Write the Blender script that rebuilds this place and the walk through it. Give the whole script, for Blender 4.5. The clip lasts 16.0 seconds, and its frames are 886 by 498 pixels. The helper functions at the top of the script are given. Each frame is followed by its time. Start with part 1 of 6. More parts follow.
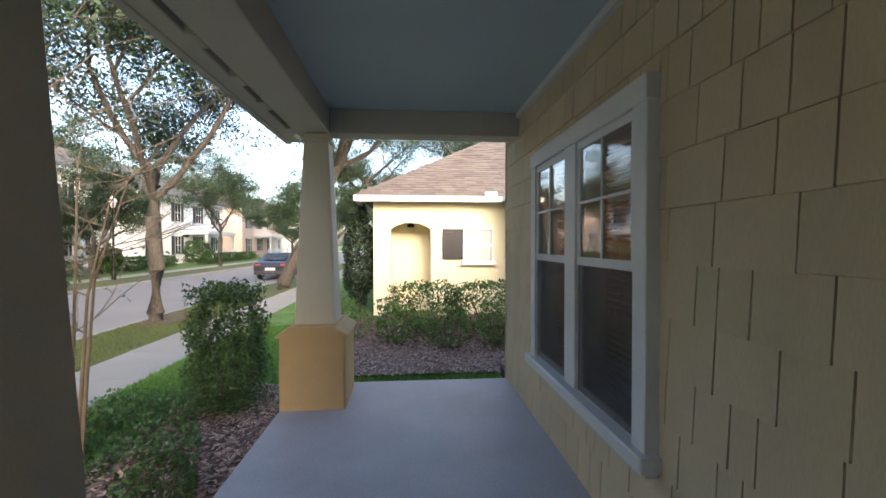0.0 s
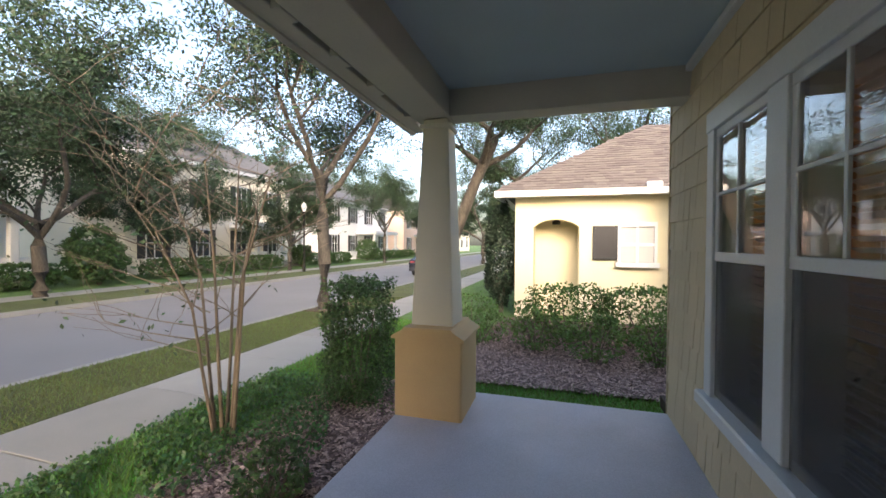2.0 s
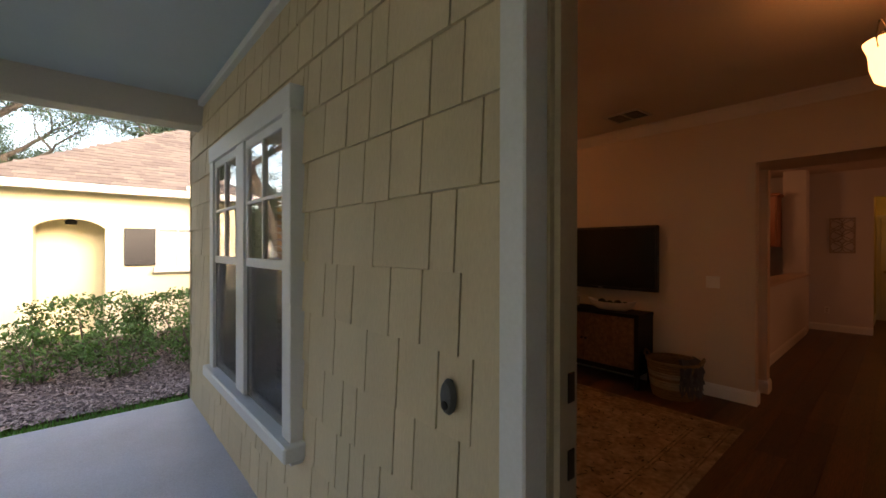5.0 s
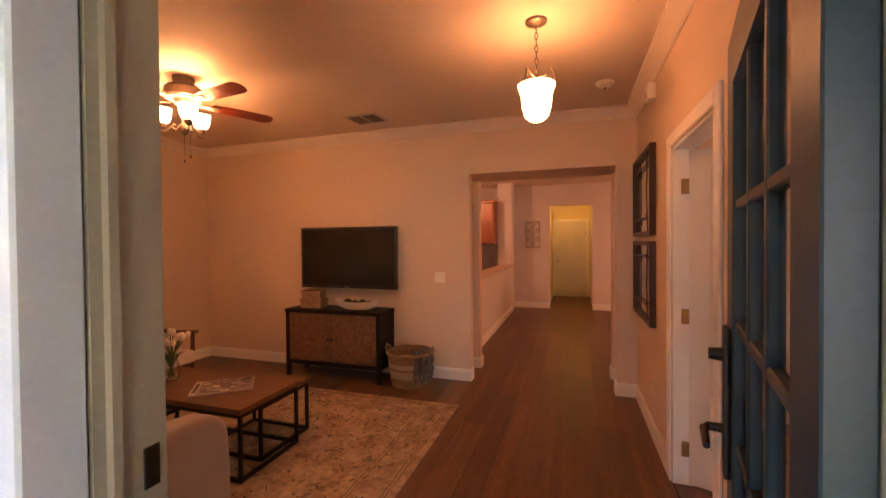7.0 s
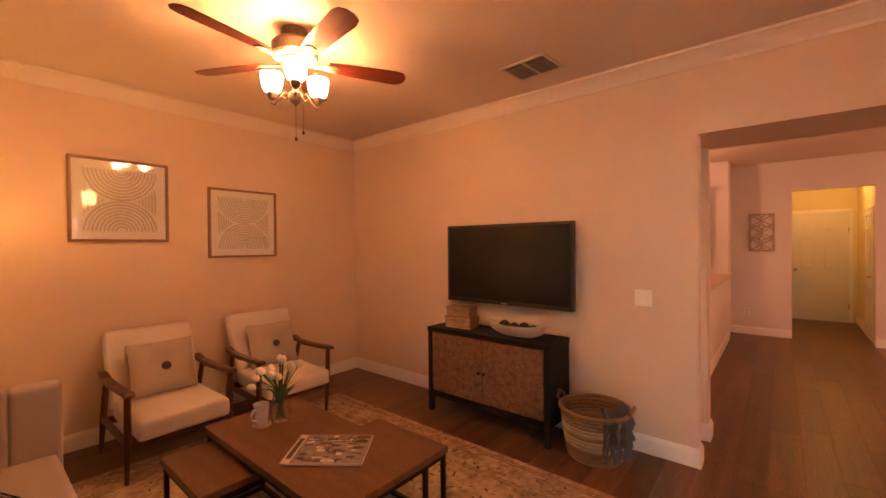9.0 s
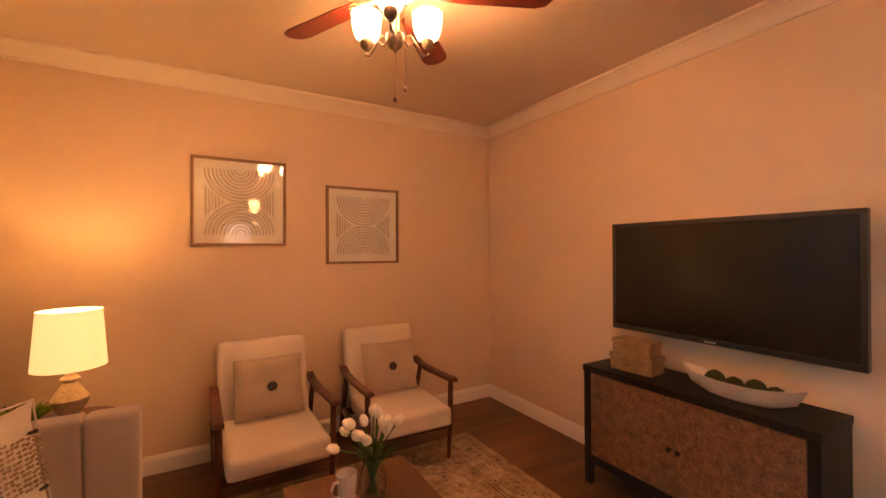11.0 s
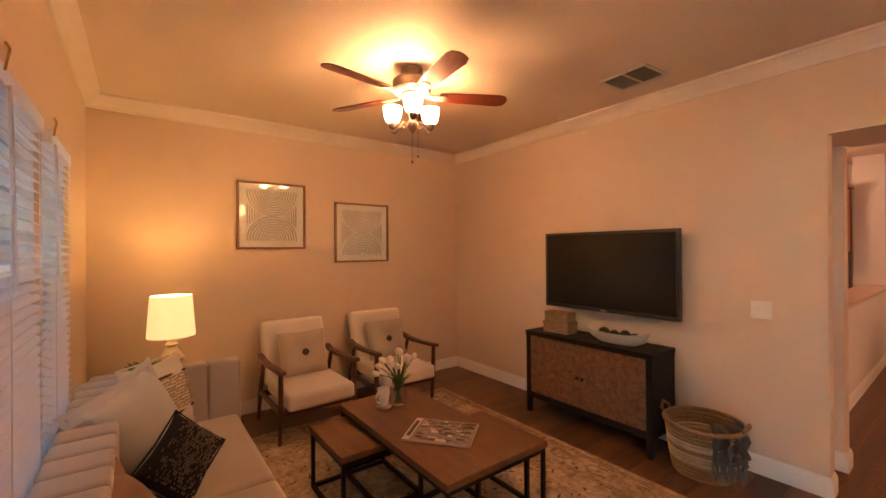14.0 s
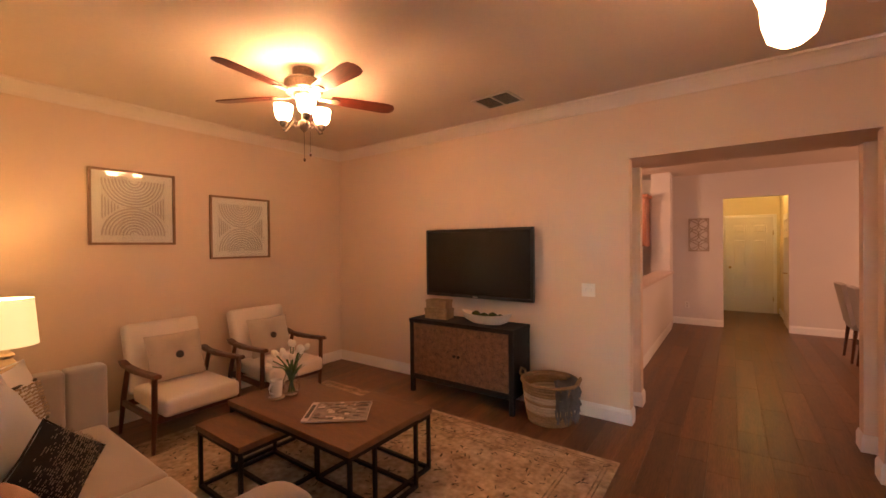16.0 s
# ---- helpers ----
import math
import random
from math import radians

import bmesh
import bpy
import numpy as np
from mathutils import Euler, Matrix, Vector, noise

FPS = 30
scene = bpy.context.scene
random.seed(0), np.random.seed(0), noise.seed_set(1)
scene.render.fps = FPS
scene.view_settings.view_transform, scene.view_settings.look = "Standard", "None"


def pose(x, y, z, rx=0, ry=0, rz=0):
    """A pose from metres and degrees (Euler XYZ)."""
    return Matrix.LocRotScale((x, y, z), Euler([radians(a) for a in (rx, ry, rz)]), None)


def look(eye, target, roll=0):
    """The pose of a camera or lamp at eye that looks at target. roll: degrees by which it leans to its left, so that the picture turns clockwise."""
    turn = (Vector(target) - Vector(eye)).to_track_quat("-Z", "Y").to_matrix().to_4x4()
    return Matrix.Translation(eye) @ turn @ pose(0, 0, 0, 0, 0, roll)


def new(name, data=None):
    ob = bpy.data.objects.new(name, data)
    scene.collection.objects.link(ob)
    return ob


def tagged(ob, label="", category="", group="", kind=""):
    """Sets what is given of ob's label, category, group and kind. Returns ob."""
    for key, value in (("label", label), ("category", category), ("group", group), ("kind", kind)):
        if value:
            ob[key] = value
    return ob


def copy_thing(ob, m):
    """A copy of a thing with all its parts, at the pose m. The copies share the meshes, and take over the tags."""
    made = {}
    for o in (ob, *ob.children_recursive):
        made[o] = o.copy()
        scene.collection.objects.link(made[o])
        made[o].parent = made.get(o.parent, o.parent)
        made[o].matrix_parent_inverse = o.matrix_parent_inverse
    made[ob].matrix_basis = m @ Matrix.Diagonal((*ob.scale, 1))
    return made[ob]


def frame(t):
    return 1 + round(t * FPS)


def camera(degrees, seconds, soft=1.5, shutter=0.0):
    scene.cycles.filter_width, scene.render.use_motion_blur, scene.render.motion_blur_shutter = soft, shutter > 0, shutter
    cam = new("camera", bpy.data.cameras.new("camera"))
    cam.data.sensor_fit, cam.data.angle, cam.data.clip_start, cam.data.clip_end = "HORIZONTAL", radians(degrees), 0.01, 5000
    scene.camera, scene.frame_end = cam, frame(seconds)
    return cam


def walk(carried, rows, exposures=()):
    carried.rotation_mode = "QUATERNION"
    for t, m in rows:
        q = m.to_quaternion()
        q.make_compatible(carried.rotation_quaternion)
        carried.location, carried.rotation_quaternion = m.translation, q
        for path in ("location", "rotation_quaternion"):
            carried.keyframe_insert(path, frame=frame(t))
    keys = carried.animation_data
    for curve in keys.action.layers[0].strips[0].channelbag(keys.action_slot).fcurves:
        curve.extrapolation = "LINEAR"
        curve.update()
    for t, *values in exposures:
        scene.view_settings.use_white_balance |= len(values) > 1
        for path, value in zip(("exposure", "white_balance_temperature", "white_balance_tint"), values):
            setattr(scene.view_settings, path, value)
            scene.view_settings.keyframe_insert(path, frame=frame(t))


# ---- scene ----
cam = camera(95.3, 16.0, soft=1.6)
PATH = [
    (0, (0.303, 0.26, 1.442), (0.47, 2.253, 1.416), -0.0),
    (0.5, (0.449, 0.383, 1.436), (0.295, 2.377, 1.411), 0.2),
    (1, (0.509, 0.533, 1.421), (0.149, 2.5, 1.393), 0.2),
    (1.5, (0.501, 0.685, 1.416), (0.008, 2.624, 1.387), 0.4),
    (2, (0.49, 0.792, 1.404), (-0.076, 2.71, 1.375), 0.4),
    (2.5, (0.5, 0.832, 1.386), (-0.086, 2.744, 1.361), 0.4),
    (3, (0.558, 0.766, 1.38), (0.026, 2.694, 1.36), 0.3),
    (3.5, (0.648, 0.526, 1.389), (0.287, 2.493, 1.38), 0.3),
    (4, (0.714, 0.286, 1.426), (0.721, 2.286, 1.417), 0.2),
    (4.5, (0.706, 0.15, 1.433), (1.407, 2.023, 1.424), 0.1),
    (5, (0.62, 0.071, 1.426), (1.937, 1.575, 1.42), 0.1),
    (5.2, (0.59, 0.036, 1.422), (2.066, 1.386, 1.419), 0.0),
    (6.2, (0.665, -0.115, 1.445), (2.56, 0.53, 1.43), -0.3),
    (7.3, (1.119, -0.068, 1.476), (3.022, 0.545, 1.447), -0.5),
    (7.5, (1.214, -0.029, 1.469), (3.109, 0.61, 1.444), -0.5),
    (8, (1.479, 0.119, 1.461), (3.308, 0.928, 1.437), -0.5),
    (8.5, (1.759, 0.301, 1.477), (3.465, 1.345, 1.455), -0.6),
    (9, (2.033, 0.54, 1.485), (3.569, 1.822, 1.467), -0.5),
    (9.5, (2.283, 0.781, 1.485), (3.601, 2.285, 1.472), -0.4),
    (10, (2.512, 1.013, 1.486), (3.593, 2.695, 1.482), -0.3),
    (10.2, (2.566, 1.081, 1.482), (3.591, 2.798, 1.484), -0.0),
    (11.2, (2.63, 1.19, 1.495), (3.645, 2.915, 1.505), -0.3),
    (12.3, (2.493, 1.089, 1.501), (3.526, 2.801, 1.517), -0.3),
    (12.5, (2.404, 0.997, 1.509), (3.451, 2.701, 1.519), -0.3),
    (13, (2.169, 0.758, 1.508), (3.268, 2.429, 1.518), -0.3),
    (13.5, (1.97, 0.543, 1.515), (3.134, 2.17, 1.522), -0.4),
    (14, (1.824, 0.404, 1.518), (3.026, 2.003, 1.521), -0.4),
    (14.5, (1.678, 0.336, 1.513), (2.952, 1.878, 1.509), -0.4),
    (15, (1.552, 0.282, 1.514), (2.921, 1.74, 1.506), -0.4),
    (15.5, (1.495, 0.254, 1.523), (2.956, 1.619, 1.508), -0.5),
    (16, (1.553, 0.265, 1.5), (3.178, 1.43, 1.483), -0.6),
]
EXPOSURES = [(0, 2.35, 6800, 12), (1.0, 2.25, 6850, 13), (2.2, 2.3, 6950, 13), (3.4, 2.65, 7300, 16), (4.4, 2.85, 7600, 16), (5.2, 2.85, 7700, 16), (6.6, 5.0, 6900, 24), (7.4, 5.5, 7000, 30),
             (10.0, 5.75, 6800, 24), (12.5, 5.7, 6200, 10), (14.5, 5.7, 5500, 4), (16, 5.7, 5400, 6)]
walk(cam, [(t, look(eye, target, roll)) for t, eye, target, roll in PATH], EXPOSURES)

# ---- world and sun ----
world = bpy.data.worlds.new("sky")
scene.world = world
world.use_nodes = True
wn = world.node_tree
sky = wn.nodes.new("ShaderNodeTexSky")
sky.sky_type = 'NISHITA'
sky.sun_disc = False
sky.sun_elevation, sky.sun_rotation = radians(24), radians(161)
sky.air_density, sky.dust_density, sky.ozone_density = 1.0, 4.0, 1.0
wn.links.new(sky.outputs[0], wn.nodes["Background"].inputs[0])
wn.nodes["Background"].inputs[1].default_value = 0.15

sun_data = bpy.data.lights.new("sun", 'SUN')
sun_data.energy, sun_data.angle, sun_data.color = 0.36, radians(18), (1.0, 0.88, 0.74)
sun = new("sun", sun_data)
sun.matrix_world = look((12, -30, 17), (0, 5, 0))


def lamp(name, x, y, z, watts, colour, radius):
    d = bpy.data.lights.new(name, 'POINT')
    d.energy, d.color, d.shadow_soft_size = watts, colour, radius
    o = new(name, d)
    o.location = (x, y, z)
    return o


WARM = (1.0, 0.38, 0.12)
FAN = (3.30, 2.705)
FAN_BULBS = [(FAN[0] + 0.15 * math.cos(radians(a)), FAN[1] + 0.15 * math.sin(radians(a))) for a in (120, 240, 0)]
PENDANT = (3.36, 0.10)
TABLE_LAMP = (2.012, 4.03)
for bx, by in FAN_BULBS:
    lamp("fan_bulb", bx, by, 2.415, 0.054, WARM, 0.03)
lamp("pendant_bulb", PENDANT[0], PENDANT[1], 2.36, 0.042, WARM, 0.04)
lamp("table_lamp_bulb", TABLE_LAMP[0], TABLE_LAMP[1], 1.06, 0.44, (1.0, 0.53, 0.15), 0.03)
lamp("hall_bulb", 11.3, -0.1, 2.6, 0.42, (1.0, 0.55, 0.15), 0.06)


def fill_light(name, eye, target, sx, sy, watts, colour):
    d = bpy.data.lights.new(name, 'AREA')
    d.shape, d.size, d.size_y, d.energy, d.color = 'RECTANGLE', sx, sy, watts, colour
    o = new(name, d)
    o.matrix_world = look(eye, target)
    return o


# Added area lamp before a closed wall; brightens the dining room, no window there.
fill_light("dining_fill", (8.0, -4.0, 1.5), (8.0, 0, 1.4), 2.2, 1.5, 1.9, (1.0, 0.45, 0.23))
# Added hidden lamp without a fixture, set near the pier to brighten it.
lamp("kitchen_fill", 8.3, 1.95, 2.3, 0.85, (1.0, 0.45, 0.22), 0.12)

# Added lamp in the windowless side room, lighting the open inner door.
fill_light("side_room_fill", (3.2, -3.15, 1.5), (3.2, 0, 1.3), 1.4, 1.4, 0.55, (1.0, 0.62, 0.42))

# ---- materials ----


def material(name, colour, rough=0.6, vary=0.12, scale=6.0, fine=60.0, bump=0.15, metal=0.0, dark=None, random_tint=0.0, spec=0.5, dist=0.004, stretch=(1, 1, 1), trans=0.0, sheen=0.0, even=False):
    m = bpy.data.materials.new(name)
    m.use_nodes = True
    nt = m.node_tree
    N, L = nt.nodes, nt.links
    b = N["Principled BSDF"]
    tc = N.new("ShaderNodeTexCoord")
    mp = N.new("ShaderNodeMapping")
    mp.inputs["Scale"].default_value = stretch
    L.new(tc.outputs["Object"], mp.inputs[0])
    n1, n2 = N.new("ShaderNodeTexNoise"), N.new("ShaderNodeTexNoise")
    n1.inputs["Scale"].default_value, n2.inputs["Scale"].default_value = scale, fine
    n1.inputs["Detail"].default_value, n2.inputs["Detail"].default_value = 4, 5
    L.new(mp.outputs[0], n1.inputs["Vector"])
    L.new(mp.outputs[0], n2.inputs["Vector"])
    mx = N.new("ShaderNodeMath")
    mx.operation = 'ADD'
    L.new(n1.outputs[0], mx.inputs[0])
    L.new(n2.outputs[0], mx.inputs[1])
    ramp = N.new("ShaderNodeMapRange")
    ramp.inputs["From Min"].default_value, ramp.inputs["From Max"].default_value = 0.65, 1.35
    L.new(mx.outputs[0], ramp.inputs[0])
    mix = N.new("ShaderNodeMix")
    mix.data_type = 'RGBA'
    lo = dark or tuple(c * (1 - vary * 1.6) for c in colour)
    hi = tuple(min(1, c * (1 + vary * 0.7)) for c in colour)
    mix.inputs["A"].default_value, mix.inputs["B"].default_value = (*lo, 1), (*hi, 1)
    L.new(ramp.outputs[0], mix.inputs["Factor"])
    out = mix.outputs["Result"]
    if random_tint:
        oi = N.new("ShaderNodeObjectInfo")
        hsv = N.new("ShaderNodeHueSaturation")
        r = N.new("ShaderNodeMapRange")
        r.inputs["To Min"].default_value, r.inputs["To Max"].default_value = 1 - random_tint, 1 + random_tint
        L.new(oi.outputs["Random"], r.inputs[0])
        L.new(r.outputs[0], hsv.inputs["Value"])
        L.new(out, hsv.inputs["Color"])
        out = hsv.outputs[0]
    L.new(out, b.inputs["Base Color"])
    rr = N.new("ShaderNodeMapRange")
    rr.inputs["To Min"].default_value, rr.inputs["To Max"].default_value = max(0.02, rough - 0.08), min(1, rough + 0.08)
    L.new(n1.outputs[0], rr.inputs[0])
    b.inputs["Roughness"].default_value = rough
    if not even:
        L.new(rr.outputs[0], b.inputs["Roughness"])
    b.inputs["Metallic"].default_value = metal
    b.inputs["Specular IOR Level"].default_value = spec
    if sheen:
        b.inputs["Sheen Weight"].default_value = sheen
    if bump:
        bp = N.new("ShaderNodeBump")
        bp.inputs["Strength"].default_value, bp.inputs["Distance"].default_value = bump, dist
        L.new(n2.outputs[0], bp.inputs["Height"])
        L.new(bp.outputs[0], b.inputs["Normal"])
    if trans:
        t = N.new("ShaderNodeBsdfTranslucent")
        L.new(out, t.inputs[0])
        ms = N.new("ShaderNodeMixShader")
        ms.inputs[0].default_value = trans
        L.new(b.outputs[0], ms.inputs[1])
        L.new(t.outputs[0], ms.inputs[2])
        L.new(ms.outputs[0], N["Material Output"].inputs[0])
    return m


def island_tint(m, amount, hue=0.0):
    """Vary a joined material from piece to piece."""
    nt = m.node_tree
    b = nt.nodes["Principled BSDF"]
    link = b.inputs["Base Color"].links[0]
    src = link.from_socket
    g = nt.nodes.new("ShaderNodeNewGeometry")
    hsv = nt.nodes.new("ShaderNodeHueSaturation")
    r = nt.nodes.new("ShaderNodeMapRange")
    r.inputs["To Min"].default_value, r.inputs["To Max"].default_value = 1 - amount, 1 + amount
    nt.links.new(g.outputs["Random Per Island"], r.inputs[0])
    nt.links.new(r.outputs[0], hsv.inputs["Value"])
    if hue:
        h = nt.nodes.new("ShaderNodeMapRange")
        h.inputs["To Min"].default_value, h.inputs["To Max"].default_value = 0.5 - hue, 0.5 + hue
        nt.links.new(g.outputs["Random Per Island"], h.inputs[0])
        nt.links.new(h.outputs[0], hsv.inputs["Hue"])
    nt.links.new(src, hsv.inputs["Color"])
    targets = [l.to_socket for l in src.links if l.to_node != hsv]
    for s in targets:
        nt.links.new(hsv.outputs[0], s)
    return m


def glass(name, colour=(1, 1, 1), rough=0.0):
    m = bpy.data.materials.new(name)
    m.use_nodes = True
    b = m.node_tree.nodes["Principled BSDF"]
    b.inputs["Base Color"].default_value = (*colour, 1)
    b.inputs["Roughness"].default_value = rough
    b.inputs["Transmission Weight"].default_value = 1
    b.inputs["IOR"].default_value = 1.45
    return m


def glowing(name, colour, strength, base=(0.8, 0.8, 0.8)):
    m = bpy.data.materials.new(name)
    m.use_nodes = True
    b = m.node_tree.nodes["Principled BSDF"]
    b.inputs["Base Color"].default_value = (*base, 1)
    b.inputs["Emission Color"].default_value = (*colour, 1)
    b.inputs["Emission Strength"].default_value = strength
    b.inputs["Roughness"].default_value = 0.4
    return m


M = {}
M["wall_paint"] = material("wall_paint", (0.68, 0.535, 0.40), 0.7, 0.03, 1.5, 220, 0.12, dist=0.002)
M["dining_paint"] = material("dining_paint", (0.68, 0.62, 0.58), 0.7, 0.03, 1.5, 220, 0.1, dist=0.002)
# Yellow of the hall lamplight is mixed into this wall colour.
M["hall_lit_paint"] = material("hall_lit_paint", (0.70, 0.60, 0.36), 0.7, 0.03, 1.5, 220, 0.1, dist=0.002)
M["ceiling_paint"] = material("ceiling_paint", (0.68, 0.56, 0.46), 0.8, 0.03, 2.0, 55, 0.35, dist=0.004)
M["trim_white"] = material("trim_white", (0.82, 0.79, 0.75), 0.4, 0.03, 3, 120, 0.05)
M["crown_paint"] = material("crown_paint", (0.72, 0.63, 0.55), 0.5, 0.03, 3, 120, 0.05)
M["white_paint"] = material("white_paint", (0.58, 0.60, 0.63), 0.5, 0.05, 3, 90, 0.08)
M["shingle"] = material("shingle", (0.52, 0.435, 0.30), 0.75, 0.08, 4, 160, 0.3, random_tint=0.05, stretch=(1, 1, 0.25))
M["shingle_gap"] = material("shingle_gap", (0.10, 0.085, 0.06), 0.9, 0.1)
M["beam_paint"] = material("beam_paint", (0.46, 0.44, 0.41), 0.65, 0.05, 3, 90, 0.08)
M["dark_slot"] = material("dark_slot", (0.03, 0.03, 0.03), 0.9, 0.1)
M["porch_ceiling"] = material("porch_ceiling", (0.42, 0.52, 0.60), 0.7, 0.04, 2, 80, 0.08)
M["porch_floor"] = material("porch_floor", (0.40, 0.41, 0.47), 0.5, 0.17, 1.6, 120, 0.3)
M["column_paint"] = material("column_paint", (0.56, 0.53, 0.45), 0.7, 0.04, 3, 150, 0.2)
M["pedestal_paint"] = material("pedestal_paint", (0.50, 0.35, 0.18), 0.75, 0.06, 4, 150, 0.25)
M["floor_wood"] = material("floor_wood", (0.16, 0.075, 0.033), 0.38, 0.42, 2.2, 28, 0.10, random_tint=0.24, stretch=(0.35, 6, 6))
M["floor_gap"] = material("floor_gap", (0.03, 0.015, 0.008), 0.8, 0.1)
M["grass_ground"] = material("grass_ground", (0.09, 0.18, 0.035), 0.9, 0.35, 2.5, 60, 0.8, dist=0.03)
M["verge"] = material("verge", (0.085, 0.105, 0.03), 0.9, 0.35, 1.5, 50, 0.8, dist=0.03)
M["asphalt"] = material("asphalt", (0.20, 0.195, 0.20), 0.85, 0.10, 0.5, 120, 0.3)
M["concrete"] = material("concrete", (0.25, 0.245, 0.235), 0.8, 0.10, 1.5, 120, 0.3, random_tint=0.08)
M["mulch"] = material("mulch", (0.13, 0.085, 0.07), 0.95, 0.5, 9, 60, 1.0, dist=0.03)
M["black_metal"] = material("black_metal", (0.015, 0.014, 0.013), 0.5, 0.1, 8, 100, 0.05, metal=0.6)


# ---- mesh helpers ----
def thing(name, x, y, z, label, category, group="", rz=0.0, kind=""):
    e = new(name)
    e.empty_display_size = 0.1
    e.matrix_basis = pose(x, y, z, 0, 0, rz)
    return tagged(e, label, category, group, kind)


def part(name, bm, mat, parent, label="", smooth=False):
    me = bpy.data.meshes.new(name)
    bm.normal_update()
    if smooth:
        for f in bm.faces:
            f.smooth = True
    bm.to_mesh(me)
    bm.free()
    me.materials.append(mat)
    if smooth:
        me.set_sharp_from_angle(angle=radians(40))
    ob = new(name, me)
    ob.parent = parent
    return tagged(ob, label)


def single(name, bm, mat, label, category="", kind="", smooth=False, group=""):
    ob = part(name, bm, mat, None, smooth=smooth)
    return tagged(ob, label, category, group, kind)


def add_box(bm, x0, x1, y0, y1, z0, z1, bevel=0.0, seg=1):
    vs = [bm.verts.new(p) for p in ((x0, y0, z0), (x1, y0, z0), (x1, y1, z0), (x0, y1, z0), (x0, y0, z1), (x1, y0, z1), (x1, y1, z1), (x0, y1, z1))]
    fs = [bm.faces.new([vs[i] for i in q]) for q in ((3, 2, 1, 0), (4, 5, 6, 7), (0, 1, 5, 4), (1, 2, 6, 5), (2, 3, 7, 6), (3, 0, 4, 7))]
    if bevel:
        es = list({e for f in fs for e in f.edges})
        bmesh.ops.bevel(bm, geom=es, offset=bevel, segments=seg, affect='EDGES', profile=0.6)
    return bm


def box(x0, x1, y0, y1, z0, z1, bevel=0.0, seg=1):
    return add_box(bmesh.new(), x0, x1, y0, y1, z0, z1, bevel, seg)


def boxes(rows, bevel=0.0):
    bm = bmesh.new()
    for r in rows:
        add_box(bm, *r, bevel=bevel)
    return bm


def add_tube(bm, pts, radii, n=8, cap=True):
    pts = [Vector(p) for p in pts]
    if not hasattr(radii, "__len__"):
        radii = [radii] * len(pts)
    rings = []
    for i, p in enumerate(pts):
        d = (pts[min(i + 1, len(pts) - 1)] - pts[max(i - 1, 0)]).normalized()
        q = d.to_track_quat('Z', 'Y')
        rings.append([bm.verts.new(p + q @ Vector((radii[i] * math.cos(2 * math.pi * k / n), radii[i] * math.sin(2 * math.pi * k / n), 0))) for k in range(n)])
    for a, b in zip(rings, rings[1:]):
        for k in range(n):
            bm.faces.new((a[k], a[(k + 1) % n], b[(k + 1) % n], b[k]))
    if cap:
        bm.faces.new(rings[0][::-1])
        bm.faces.new(rings[-1])
    return bm


def tube(pts, radii, n=8):
    return add_tube(bmesh.new(), pts, radii, n)


def add_lathe(bm, profile, n=24, cx=0.0, cy=0.0):
    rings = []
    for r, z in profile:
        rings.append([bm.verts.new((cx + r * math.cos(2 * math.pi * k / n), cy + r * math.sin(2 * math.pi * k / n), z)) for k in range(n)])
    for a, b in zip(rings, rings[1:]):
        for k in range(n):
            bm.faces.new((a[k], a[(k + 1) % n], b[(k + 1) % n], b[k]))
    if profile[0][0] > 1e-4:
        bm.faces.new(rings[0][::-1])
    if profile[-1][0] > 1e-4:
        bm.faces.new(rings[-1])
    bmesh.ops.remove_doubles(bm, verts=bm.verts[:], dist=1e-5)
    return bm


def lathe(profile, n=24):
    return add_lathe(bmesh.new(), profile, n)


def prism(outline, axis, a, b):
    """An outline of 2D points drawn out along an axis from a to b."""
    bm = bmesh.new()

    def put(u, v, w):
        return bm.verts.new({"x": (w, u, v), "y": (u, w, v), "z": (u, v, w)}[axis])
    lo, hi = [put(u, v, a) for u, v in outline], [put(u, v, b) for u, v in outline]
    n = len(outline)
    for k in range(n):
        bm.faces.new((lo[k], lo[(k + 1) % n], hi[(k + 1) % n], hi[k]))
    bm.faces.new(lo[::-1])
    bm.faces.new(hi)
    bmesh.ops.recalc_face_normals(bm, faces=bm.faces[:])
    return bm


def raw(name, verts, faces, mat, parent=None, label="", smooth=False):
    me = bpy.data.meshes.new(name)
    me.from_pydata(verts, [], faces)
    me.materials.append(mat)
    if smooth:
        for p in me.polygons:
            p.use_smooth = True
    ob = new(name, me)
    ob.parent = parent
    return tagged(ob, label)


def pieces(name, rows, mat, label, category):
    """Each straight piece of the setting as an object of its own."""
    return [single(name, box(*r), mat, label, category, "structure") for r in rows]


# ---- setting: the house ----
CEIL = 2.74
WX0, WX1 = 1.37, 1.489          # front wall, outer and inner face
BACK = 4.53                    # wall with the pictures
RIGHT = -0.67                  # wall with the inner door
TVX = 5.145                    # wall with the television
DOOR_Y0, DOOR_Y1, DOOR_H = -0.40, 0.605, 2.06
WIN = ((1.985, 2.625), (2.775, 3.40))
WIN_Z0, WIN_Z1 = 0.56, 2.05

